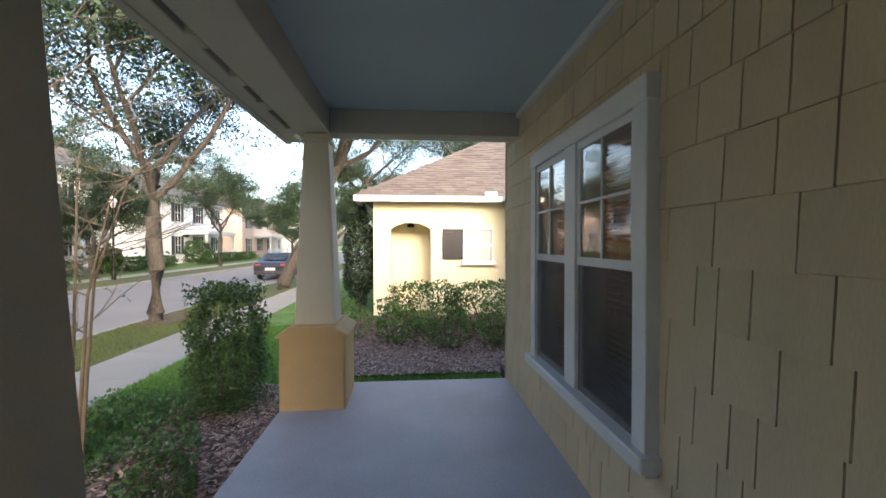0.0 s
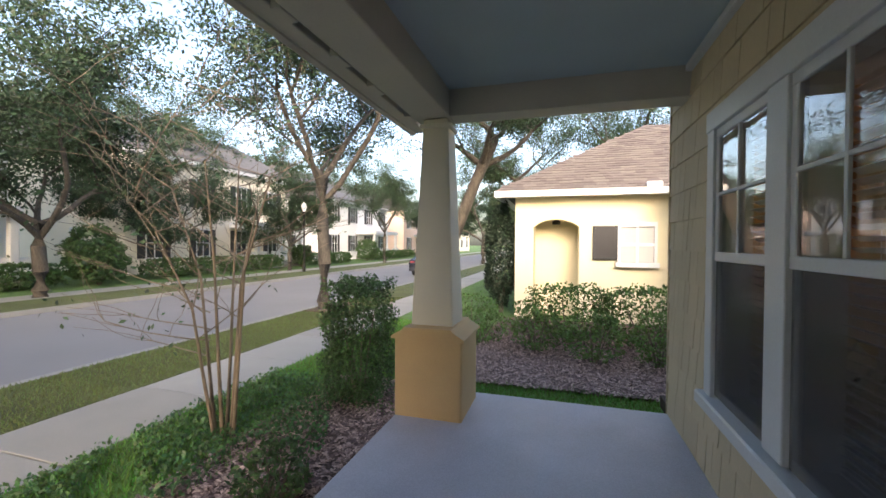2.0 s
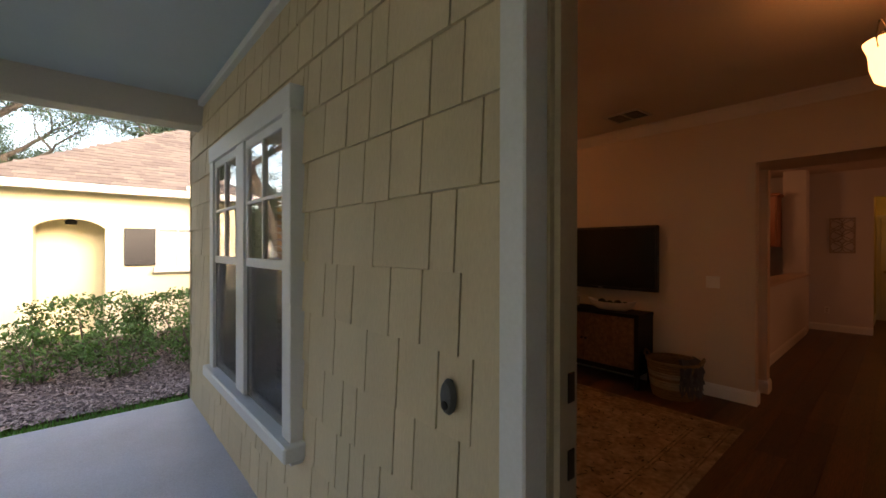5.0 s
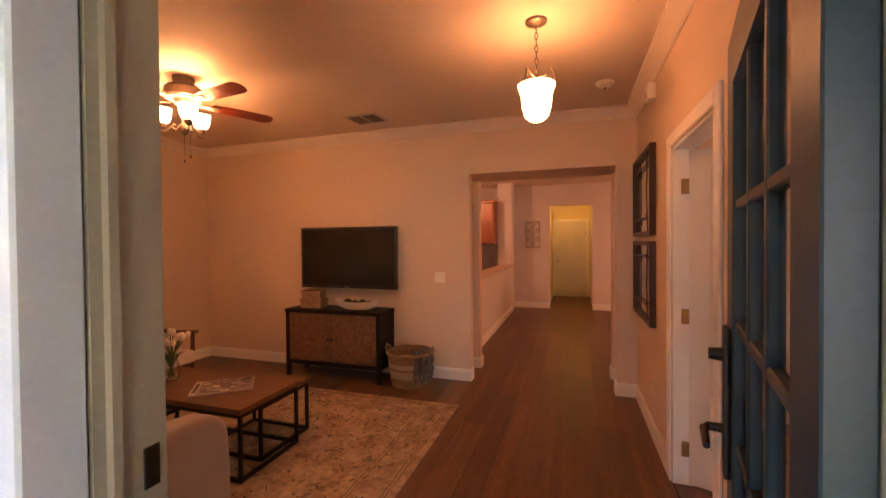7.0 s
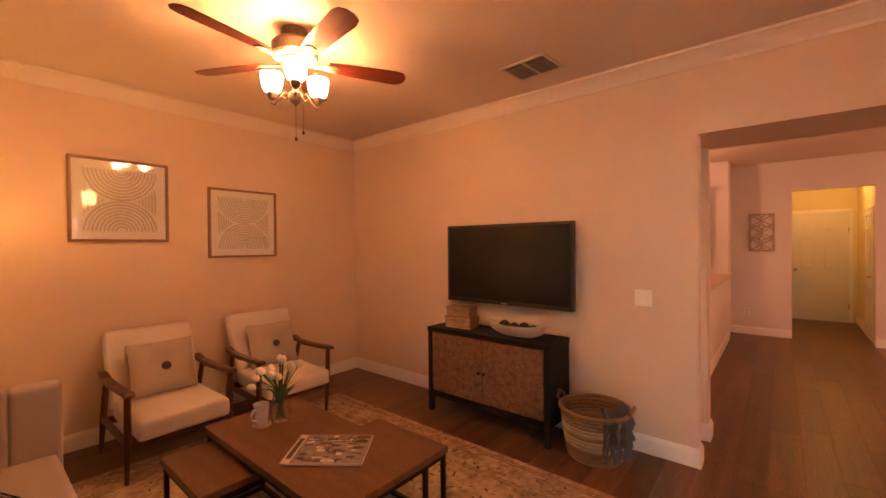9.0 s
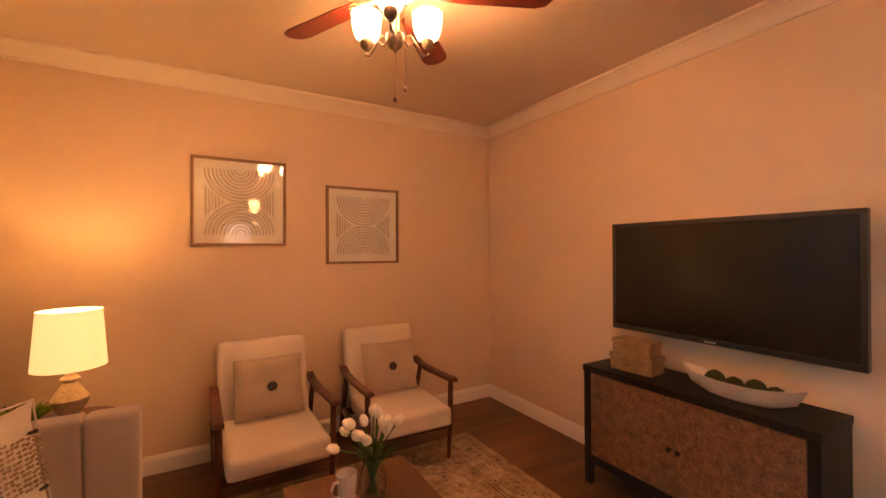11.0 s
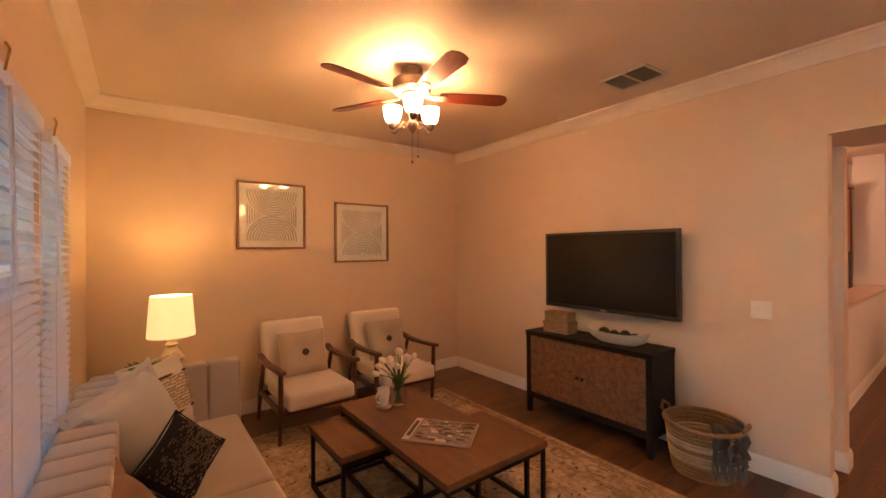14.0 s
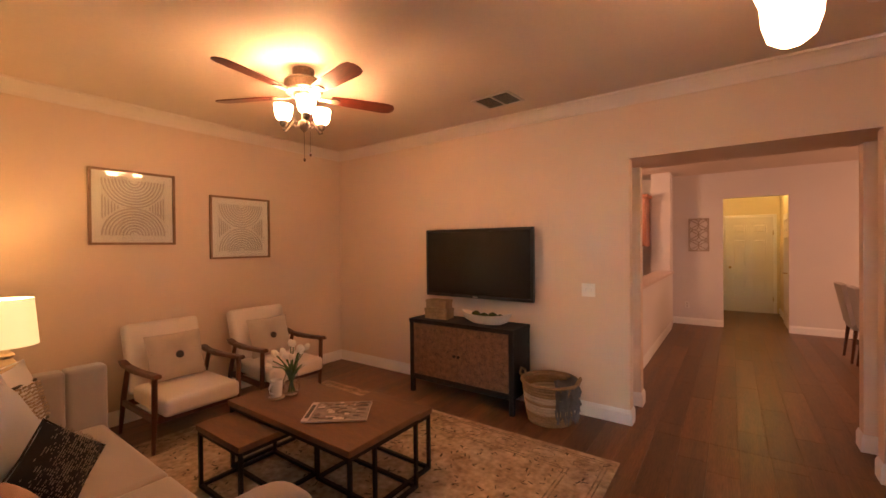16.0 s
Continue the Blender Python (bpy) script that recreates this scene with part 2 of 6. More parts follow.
fw = [(WX0, WX1, -3.0, DOOR_Y0, -0.3, 2.95), (WX0, WX1, DOOR_Y0, DOOR_Y1, DOOR_H, 2.95), (WX0, WX1, DOOR_Y1, WIN[0][0], -0.3, 2.95),
      (WX0, WX1, WIN[0][0], WIN[1][1], -0.3, WIN_Z0), (WX0, WX1, WIN[0][0], WIN[1][1], WIN_Z1, 2.95),
      (WX0, WX1, WIN[0][1], WIN[1][0], WIN_Z0, WIN_Z1), (WX0, WX1, WIN[1][1], BACK + 0.05, -0.3, 2.95)]
inner_face = [(WX1, WX1 + 0.006, a, b, c if c > 0 else 0.0, min(d, CEIL)) for _, _, a, b, c, d in fw]
wall_front = single("wall_front", boxes(fw), M["shingle_gap"], "tan shingled front wall of the house", "wall", "structure")
pieces("wall_front_plaster", [r for r in inner_face if r[3] > RIGHT],
       M["wall_paint"], "beige painted plaster on the front wall", "wall")
single("wall_back", box(WX0 + 0.01, TVX + 0.5, BACK, BACK + 0.15, -0.3, 2.95), M["wall_paint"], "beige painted living room wall with pictures", "wall", "structure")
OPY0, OPY1, OPH = -0.49, 0.954, 2.20
pieces("wall_television", [(TVX, TVX + 0.12, OPY1, BACK, 0, CEIL), (TVX, TVX + 0.12, RIGHT, OPY0, 0, CEIL), (TVX, TVX + 0.12, OPY0, OPY1, OPH, CEIL), (TVX + 0.12, 5.62, OPY0 - 0.08, OPY1 + 0.08, OPH, CEIL), (5.62, 5.74, OPY0, OPY1, OPH, CEIL),
        (5.62, 5.74, OPY1, 4.5, 0, CEIL), (5.62, 5.74, -4.2, OPY0, 0, CEIL), (TVX + 0.12, 5.62, OPY1 + 0.08, OPY1 + 0.2, 0, CEIL), (TVX + 0.12, 5.62, OPY0 - 0.2, OPY0 - 0.08, 0, CEIL)],
       M["wall_paint"], "beige painted wall with a wide square opening", "wall")
IDX0, IDX1, IDH = 2.93, 3.74, 2.04
pieces("wall_right", [(WX1, IDX0, RIGHT - 0.12, RIGHT, 0, CEIL), (IDX0, IDX1, RIGHT - 0.12, RIGHT, IDH, CEIL), (IDX1, TVX + 0.12, RIGHT - 0.12, RIGHT, 0, CEIL)],
       M["wall_paint"], "beige painted wall with an inner doorway", "wall")
single("ceiling_living", box(WX0, 5.3, RIGHT - 0.1, BACK + 0.1, CEIL, CEIL + 0.1), M["ceiling_paint"], "textured beige living room ceiling", "ceiling", "structure")
single("floor", box(WX0 + 0.02, 13.0, -4.3, 5.0, -0.12, -0.012), M["floor_gap"], "dark joints beneath the wood-look plank floor", "floor", "structure")

# side room behind the inner door
pieces("wall_side_room", [(WX1, 5.2, -3.3, -3.2, 0, CEIL), (5.1, 5.2, -3.2, RIGHT - 0.12, 0, CEIL)],
       M["wall_paint"], "plain wall of the side room", "wall")
single("ceiling_side_room", box(WX0, 5.3, -3.3, RIGHT - 0.1, CEIL, CEIL + 0.1), M["ceiling_paint"], "plain ceiling of the side room", "ceiling", "structure")

# dining room, kitchen and rear hall
FARX = 10.26
pieces("wall_dining_far", [(FARX, FARX + 0.12, 0.40, 4.6, 0, CEIL), (FARX, FARX + 0.12, -4.2, -0.49, 0, CEIL), (FARX, FARX + 0.12, -0.49, 0.40, 2.28, CEIL)],
       M["dining_paint"], "pale painted dining room wall with a hall opening", "wall")
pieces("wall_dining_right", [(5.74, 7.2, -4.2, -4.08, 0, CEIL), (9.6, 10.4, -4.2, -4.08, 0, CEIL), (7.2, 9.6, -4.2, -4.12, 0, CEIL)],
       M["dining_paint"], "pale painted dining room wall with a blank recess", "wall")
single("wall_kitchen_far", box(5.74, 10.4, 4.5, 4.62, 0, CEIL), M["dining_paint"], "pale painted kitchen wall", "wall", "structure")
single("ceiling_dining", box(5.3, 13.0, -4.3, 4.7, CEIL + 0.001, CEIL + 0.1), M["ceiling_paint"], "pale textured dining room ceiling", "ceiling", "structure")
pieces("wall_hall", [(FARX + 0.12, 12.5, 0.45, 0.57, 0, CEIL), (FARX + 0.12, 12.5, -0.66, -0.54, 0, CEIL), (12.5, 12.62, -0.66, 0.57, 2.03, CEIL), (12.5, 12.62, 0.38, 0.57, 0, 2.03), (12.5, 12.62, -0.66, -0.43, 0, 2.03)],
       M["hall_lit_paint"], "rear hall walls with yellow lamplight put into their colour", "wall")

# ---- porch ----
PF = -0.02
single("porch_floor", box(-0.83, WX0, -1.3, 4.58, -0.42, PF, 0.012, 2), M["porch_floor"], "grey painted concrete porch slab", "porch floor", "structure")
single("porch_ceiling", box(-0.67, WX0, -1.2, 4.25, 2.69, 2.75), M["porch_ceiling"], "blue-grey painted porch ceiling", "ceiling", "structure")
single("porch_beam", boxes([(-0.735, -0.43, -1.2, 4.285, 2.46, 2.72), (-0.43, WX0, 4.065, 4.285, 2.465, 2.72)], 0.006), M["beam_paint"], "off-white painted porch beam", "beam", "structure")
single("ceiling_edge_trim", box(WX0 - 0.05, WX0, -1.2, 4.065, 2.64, 2.69, 0.006), M["white_paint"], "white trim along the porch ceiling", "trim", "structure")

# ---- ground and street ----
M["leaf_dark"] = island_tint(material("leaf_dark", (0.06, 0.12, 0.035), 0.5, 0.3, 20, 90, 0.0, trans=0.25), 0.45, 0.02)
M["leaf_deep"] = island_tint(material("leaf_deep", (0.014, 0.033, 0.014), 0.6, 0.3, 20, 90, 0.0, trans=0.15), 0.45, 0.02)
M["leaf_oak"] = island_tint(material("leaf_oak", (0.044, 0.078, 0.037), 0.55, 0.3, 20, 90, 0.0, trans=0.3), 0.5, 0.03)
M["leaf_light"] = island_tint(material("leaf_light", (0.11, 0.20, 0.045), 0.55, 0.3, 20, 90, 0.0, trans=0.3), 0.4, 0.03)
M["leaf_mid"] = island_tint(material("leaf_mid", (0.085, 0.155, 0.038), 0.5, 0.3, 20, 90, 0.0, trans=0.3), 0.45, 0.03)
M["leaf_cover"] = island_tint(material("leaf_cover", (0.06, 0.135, 0.042), 0.5, 0.3, 20, 90, 0.0, trans=0.2), 0.4, 0.03)
M["blade"] = island_tint(material("blade", (0.12, 0.26, 0.04), 0.6, 0.3, 20, 90, 0.0, trans=0.3), 0.4, 0.04)
M["blade_dry"] = island_tint(material("blade_dry", (0.11, 0.145, 0.04), 0.7, 0.3, 20, 90, 0.0, trans=0.2), 0.4, 0.04)
M["chip"] = island_tint(material("chip", (0.34, 0.24, 0.215), 0.95, 0.4, 20, 90, 0.3), 0.6, 0.02)
M["bark"] = material("bark", (0.075, 0.065, 0.055), 0.95, 0.4, 6, 30, 1.0, dist=0.03, stretch=(1, 1, 0.3))
M["bark_smooth"] = material("bark_smooth", (0.14, 0.11, 0.08), 0.7, 0.35, 4, 25, 0.3, stretch=(1, 1, 0.3))
M["house_cream"] = material("house_cream", (0.66, 0.60, 0.43), 0.85, 0.03, 1.2, 90, 0.3)
M["house_white"] = material("house_white", (0.80, 0.80, 0.82), 0.8, 0.04, 0.4, 30, 0.2)
M["house_beige"] = material("house_beige", (0.74, 0.69, 0.59), 0.85, 0.04, 0.4, 30, 0.2)
M["house_pink"] = material("house_pink", (0.62, 0.48, 0.42), 0.85, 0.04, 0.4, 30, 0.2)
M["roof_shingle"] = island_tint(material("roof_shingle", (0.125, 0.106, 0.102), 0.9, 0.15, 6, 120, 0.5), 0.22, 0.01)
M["roof_grey"] = material("roof_grey", (0.13, 0.125, 0.13), 0.9, 0.25, 3, 40, 0.5)
M["blind_pale"] = material("blind_pale", (0.42, 0.42, 0.42), 0.6, 0.05, 3, 60, 0.05)
M["vinyl_grey"] = material("vinyl_grey", (0.30, 0.30, 0.30), 0.5, 0.05, 3, 60, 0.05)
M["dark_glass"] = material("dark_glass", (0.03, 0.035, 0.045), 0.15, 0.2, 1, 10, 0.0)
M["shutter_black"] = material("shutter_black", (0.02, 0.02, 0.024), 0.5, 0.1, 4, 60, 0.1)

GZ = -0.39
single("ground", box(-260, 260, -160, 340, -1.6, -0.52), M["grass_ground"], "green lawn ground reaching the horizon", "ground", "structure")
single("road", box(-12.6, -6.15, -120, 260, -0.6, -0.505), M["asphalt"], "pale worn grey asphalt street", "road", "structure")
single("kerb", boxes([(-6.15, -5.98, -120, 260, -0.6, GZ), (-12.78, -12.6, -120, 260, -0.6, GZ)], 0.02), M["concrete"], "low concrete kerbs along the street", "kerb", "structure")
single("verge", boxes([(-5.98, -4.47, -120, 260, -0.6, GZ), (-14.9, -12.78, -120, 260, -0.6, GZ)]), M["verge"], "dry grass verges beside the street", "verge", "structure")
single("lawn", boxes([(-3.28, 60, -120, 260, -0.6, GZ), (-90, -16.2, -120, 260, -0.6, GZ)]), M["grass_ground"], "green lawns in front of the houses", "lawn", "structure")
pavement = single("pavement", boxes([(-4.46, -3.29, -120, -6, -0.6, GZ - 0.005), (-4.46, -3.29, -6, 40.5, -0.6, GZ - 0.06), (-4.46, -3.29, 40.5, 260, -0.6, GZ - 0.005), (-16.19, -14.91, -120, 260, -0.6, GZ)]), M["concrete"], "pale concrete footpaths", "pavement", "structure")
for k in range(31):
    part("paving_slab", box(-4.455, -3.295, -6 + k * 1.5 + 0.006, -4.5 + k * 1.5 - 0.006, GZ - 0.07, GZ - 0.004 + 0.004 * (k % 3 == 0), 0.006), M["concrete"], pavement)
single("mulch_bed", boxes([(-2.3, -0.84, 0.2, 5.6, GZ, GZ + 0.02), (-0.9, 6, 5.85, 10.5, GZ, GZ + 0.03), (-6.9 + 0.95, -5.1, 9.8, 11.5, GZ, GZ + 0.02)]), M["mulch"], "brown bark mulch beds", "mulch", "structure")

rng = np.random.default_rng(4)


def leaf_mesh(name, centres, size, mat, parent, label="", aspect=2.0, up=0.3, kind=""):
    """Many small pointed leaves, one joined mesh."""
    n = len(centres)
    d = rng.normal(size=(n, 3))
    d[:, 2] += up
    d /= np.linalg.norm(d, axis=1)[:, None]
    e = np.cross(d, rng.normal(size=(n, 3)))
    e /= np.linalg.norm(e, axis=1)[:, None]
    s = size * rng.uniform(0.6, 1.3, n)[:, None]
    nrm = np.cross(d, e) * s * 0.12
    p = np.empty((n, 4, 3))
    p[:, 0], p[:, 2] = centres - d * s, centres + d * s
    p[:, 1], p[:, 3] = centres + e * s / aspect + nrm, centres - e * s / aspect + nrm
    return stuff_mesh(name, p.reshape(-1, 3), np.arange(n * 4).reshape(-1, 4), mat, parent, label, kind)


def stuff_mesh(name, verts, faces, mat, parent, label="", kind=""):
    me = bpy.data.meshes.new(name)
    me.from_pydata(verts.tolist(), [], faces.tolist())
    me.materials.append(mat)
    ob = new(name, me)
    ob.parent = parent
    return tagged(ob, label, kind=kind)


def blades(name, pts, height, mat, label, category):
    n = len(pts)
    a = rng.uniform(0, 2 * math.pi, n)
    w = np.stack([np.cos(a), np.sin(a), np.zeros(n)], 1) * 0.006
    tip = np.stack([rng.normal(0, 0.35, n), rng.normal(0, 0.35, n), np.ones(n)], 1) * (height * rng.uniform(0.5, 1.3, n))[:, None]
    p = np.empty((n, 3, 3))
    p[:, 0], p[:, 1], p[:, 2] = pts - w, pts + w, pts + tip
    ob = stuff_mesh(name, p.reshape(-1, 3), np.arange(n * 3).reshape(-1, 3), mat, None, label, "stuff")
    return tagged(ob, category=category)


def scatter(n, x0, x1, y0, y1, z):
    return np.stack([rng.uniform(x0, x1, n), rng.uniform(y0, y1, n), np.full(n, z)], 1)


blades("lawn_grass", np.concatenate([scatter(16000, -3.28, -0.9, 4.6, 9.5, GZ), scatter(9000, -3.28, -2.0, -0.5, 4.6, GZ), scatter(11000, -0.84, 3.0, 4.6, 5.9, GZ)]), 0.06, M["blade"], "short green lawn grass", "grass")
blades("verge_grass", scatter(22000, -5.98, -4.47, 0.5, 13, GZ), 0.04, M["blade_dry"], "dry yellowed grass on the verge", "grass")
cov = scatter(15000, -3.2, -0.95, 1.0, 5.3, GZ)
keep = (np.sin(cov[:, 0] * 2.1 + 1) + np.sin(cov[:, 1] * 1.7) + 0.6 * np.sin(cov[:, 0] * 5 + cov[:, 1] * 4)) > -0.35
cov = cov[keep & (cov[:, 0] < -1.65 - 0.2 * np.sin(cov[:, 1] * 3))]
cov[:, 2] += rng.uniform(0.02, 0.13, len(cov))
tagged(leaf_mesh("ground_cover", cov, 0.022, M["leaf_cover"], None, "low leafy green ground cover plants", 1.5, 0.8, "stuff"), category="ground cover")


def chips(name, pts, label):
    n = len(pts)
    a = rng.uniform(0, math.pi, n)
    u = np.stack([np.cos(a), np.sin(a), rng.normal(0, 0.25, n)], 1) * rng.uniform(0.012, 0.035, n)[:, None]
    v = np.stack([-np.sin(a), np.cos(a), rng.normal(0, 0.3, n)], 1) * rng.uniform(0.005, 0.012, n)[:, None]
    p = np.empty((n, 4, 3))
    p[:, 0], p[:, 1], p[:, 2], p[:, 3] = pts - u - v, pts + u - v, pts + u + v, pts - u + v
    ob = stuff_mesh(name, p.reshape(-1, 3), np.arange(n * 4).reshape(-1, 4), M["chip"], None, label, "stuff")
    return tagged(ob, category="mulch")


cp = np.concatenate([scatter(15000, -0.9, 3.2, 5.8, 8.6, GZ + 0.035), scatter(9000, -2.3, -0.84, 0.6, 5.6, GZ + 0.025)])
cp[:, 2] += rng.uniform(0, 0.02, len(cp))
chips("mulch_chips", cp, "loose brown bark chips")

# ---- trees and shrubs ----


def branch(bm, tips, start, d, length, r, level, rnd, curve=0.25):
    pts, radii, p = [start.copy()], [r], start.copy()
    steps = 5
    for i in range(steps):
        d = (d + Vector((rnd.uniform(-1, 1), rnd.uniform(-1, 1), rnd.uniform(-0.5, 0.8))) * curve).normalized()
        p = p + d * (length / steps)
        pts.append(p.copy())
        radii.append(r * (1 - 0.45 * (i + 1) / steps))
    add_tube(bm, pts, radii, 8 if level > 2 else 5, cap=level == 0)
    if level == 0:
        tips.append(p)
        return
    kids = 3 if level > 1 else 4
    for k in range(kids):
        base = pts[-1] if k < 2 else pts[rnd.choice((2, 3, 4))]
        a = rnd.uniform(0, 2 * math.pi)
        side = Vector((math.cos(a), math.sin(a), rnd.uniform(-0.25, 0.45)))
        branch(bm, tips, base, (d * 0.75 + side * 0.85).normalized(), length * rnd.uniform(0.6, 0.8), radii[-1] * 0.8, level - 1, rnd)
    if level <= 2:
        tips.extend(pts[2:4])


def tree(name, x, y, z, h1, r, limb, leaves, size, label, category, seed, lean=(0, 0), limbs=5, leaf="leaf_oak", spread=0.45, rz=0):
    rnd = random.Random(seed)
    t = thing(name, x, y, z, label, category, "street trees", rz)
    bm, tips = bmesh.new(), []
    top = Vector((lean[0] * h1, lean[1] * h1, h1))
    pts = [Vector((0, 0, -0.05)), Vector((0, 0, 0.22)), top * 0.35 + Vector((0.03, 0, 0)), top * 0.7 - Vector((0.02, 0.03, 0)), top]
    add_tube(bm, pts, [r * 1.3, r * 1.1, r, r * 0.92, r * 0.85], 12)
    for k in range(limbs):
        a = 2 * math.pi * (k + rnd.uniform(-0.25, 0.25)) / limbs
        start = top * (1 if k % 2 else 0.82)
        branch(bm, tips, start, Vector((math.cos(a), math.sin(a), rnd.uniform(spread, spread + 0.7))).normalized(), limb * rnd.uniform(0.8, 1.2), r * 0.5, 3, rnd)
    part("trunk", bm, M["bark"], t, "rough grey-brown trunk and limbs", smooth=True)
    tp = np.array([tuple(p) for p in tips])
    n = leaves
    c = tp[rng.integers(0, len(tp), n)] + rng.normal(0, 0.26, (n, 3)) * np.array([1.2, 1.2, 0.8])
    leaf_mesh("crown", c, size, M[leaf], t, "small grey-green leaves with gaps of sky", 2.4, 0.2)
    return t


oak = tree("oak_tree", -5.63, 10.25, GZ, 3.5, 0.165, 2.9, 66000, 0.055, "large unseen oak added to keep sky light off the porch", "tree", 11)
oak_b = tree("oak_tree", -15.3, 9.4, GZ, 2.3, 0.2, 2.9, 50000, 0.08, "spreading oak tree beside the far footpath", "tree", 23)
for tx, ty, turn, sc in ((-19.5, 17.0, 70, 0.75), (-15.0, 34.5, 160, 0.95), (-14.2, 52, 30, 1.0), (-6.2, 36, 250, 1.0), (-15.5, -6, 110, 1.0), (-16, 22.5, 300, 0.7), (-27, 24, 200, 1.3), (-27, 8, 20, 1.3), (-30, 40, 100, 1.4), (-5.5, 58, 75, 1.1)):
    copy_thing(oak_b if turn % 40 else oak, pose(tx, ty, GZ, 0, 0, turn) @ Matrix.Scale(sc, 4))
# Out of view: a thick crown added to block sky light at the door.
shade_oak = tree("oak_tree", -5.4, -3.6, GZ, 2.4, 0.2, 3.0, 90000, 0.075, "unseen oak added to keep sky light off the porch", "tree", 31)
lean_oak = tree("oak_tree", -4.75, 17.0, GZ, 6.0, 0.25, 2.4, 30000, 0.06, "leaning street oak tree beyond the neighbouring house", "tree", 37, lean=(0.43, 0.0))
for tx, ty, turn, sc in ((3.0, 27, 45, 1.2), (-1.0, 34, 140, 1.2), (9, 30, 80, 1.3)):
    copy_thing(lean_oak, pose(tx, ty, GZ, 0, 0, turn) @ Matrix.Scale(sc, 4))

# bare multi-stemmed crepe myrtle
rnd = random.Random(5)
crepe = thing("crepe_myrtle", -2.45, 3.75, GZ, "almost bare multi-stemmed crepe myrtle in the front bed", "tree")
ctips = []
for k, (dx, dy, h) in enumerate(((-0.30, -0.05, 2.3), (-0.12, 0.12, 2.6), (0.02, -0.08, 2.5), (0.14, 0.06, 2.2), (0.30, 0.02, 2.4), (-0.2, -0.14, 1.9))):
    base = Vector((dx * 0.28, dy * 0.4, -0.03))
    pts = [base, base + Vector((dx * 0.15, dy * 0.6, h * 0.3)), base + Vector((dx * 0.35, dy * 1.2, h * 0.65)), base + Vector((dx * 1.2, dy * 2.6, h))]
    stem = part("stem", tube(pts, [0.019, 0.015, 0.011, 0.006], 8), M["bark_smooth"], crepe, smooth=True)
    for q in range(9):
        st = pts[2].lerp(pts[3], q / 4) if q < 8 else pts[1].lerp(pts[2], 0.6)
        a = rnd.uniform(0, 6.28)
        bm = bmesh.new()
        branch(bm, ctips, st, Vector((math.cos(a), math.sin(a), rnd.uniform(0.2, 1.0))).normalized(), rnd.uniform(0.5, 0.95), 0.006, 1, rnd, 0.18)
        part("twig", bm, M["bark_smooth"], stem)
for a, z0 in ((3.4, 1.0), (2.9, 1.15), (3.9, 0.9), (3.1, 0.75)):
    bm = bmesh.new()
    branch(bm, ctips, Vector((-0.12, -0.05, z0)), Vector((math.cos(a), math.sin(a), 0.1)).normalized(), 0.8, 0.008, 1, rnd, 0.12)
    part("side_twig", bm, M["bark_smooth"], crepe, "thin bare side twig")
tp = np.array([tuple(p) for p in ctips])
leaf_mesh("leaves", tp[rng.integers(0, len(tp), 700)] + rng.normal(0, 0.06, (700, 3)), 0.03, M["leaf_oak"], crepe, "few last dark leaves")


def shrub(name, x, y, z, sx, sy, h, n, size, leaf, label, category, boxy=0.0, stems=7, group=""):
    t = thing(name, x, y, z, label, category, group)
    d = rng.normal(size=(n, 3))
    d /= np.linalg.norm(d, axis=1)[:, None]
    if boxy:
        d = d * (1 - boxy) + boxy * np.clip(d / np.abs(d).max(axis=1)[:, None], -1, 1)
    lump = 1 + 0.13 * np.sin(d[:, 0] * 7 + x * 3) * np.sin(d[:, 1] * 6 + y) + 0.08 * np.sin(d[:, 2] * 9 + x)
    rad = rng.uniform(0.55, 1.0, n) ** 0.5 * lump
    c = d * rad[:, None] * np.array([sx, sy, h * 0.5]) + np.array([0, 0, h * 0.56])
    c = c[c[:, 2] > 0.06 * h]
    leaf_mesh("foliage", c, size, M[leaf], t, "dense small leaves")
    bm = bmesh.new()
    r2 = random.Random(int(x * 100))
    for k in range(stems):
        a = 2 * math.pi * k / stems
        add_tube(bm, [(0.04 * math.cos(a), 0.04 * math.sin(a), -0.02), (0.3 * sx * math.cos(a), 0.3 * sy * math.sin(a), h * 0.4), (0.55 * sx * math.cos(a), 0.55 * sy * math.sin(a), h * 0.8)], [0.014, 0.009, 0.004], 5)
    part("woody_base", bm, M["bark_smooth"], t)
    return t


shrub("clipped_shrub", -1.68, 4.85, GZ, 0.34, 0.34, 1.27, 13000, 0.021, "leaf_dark", "tall clipped dark green shrub beside the porch", "shrub", 0.88)
shrub("small_shrub", -1.35, 3.05, GZ, 0.24, 0.26, 0.42, 900, 0.026, "leaf_dark", "small loose shrub at the porch edge", "shrub")
for hx, hy, sx, sy, h, lf in ((0.6, 8.3, 0.85, 0.6, 1.0, "leaf_mid"), (1.9, 8.2, 0.9, 0.6, 1.05, "leaf_mid"), (3.1, 8.3, 0.8, 0.6, 1.0, "leaf_mid"), (0.1, 7.5, 0.42, 0.4, 0.7, "leaf_light"), (0.95, 7.15, 0.45, 0.42, 0.72, "leaf_light"), (1.85, 7.2, 0.4, 0.42, 0.8, "leaf_light"), (2.7, 7.0, 0.5, 0.45, 0.9, "leaf_mid"), (-0.9, 7.9, 0.55, 0.5, 0.6, "leaf_light"), (-1.3, 9.0, 0.6, 0.6, 0.7, "leaf_light")):
    shrub("hedge_shrub", hx, hy, GZ + 0.02, sx, sy, h, 3000 if lf != "leaf_light" else 1100, 0.036 if lf != "leaf_light" else 0.03, lf, "leafy green hedge shrub in the mulch bed", "shrub", 0.2, group="hedge by the neighbour")
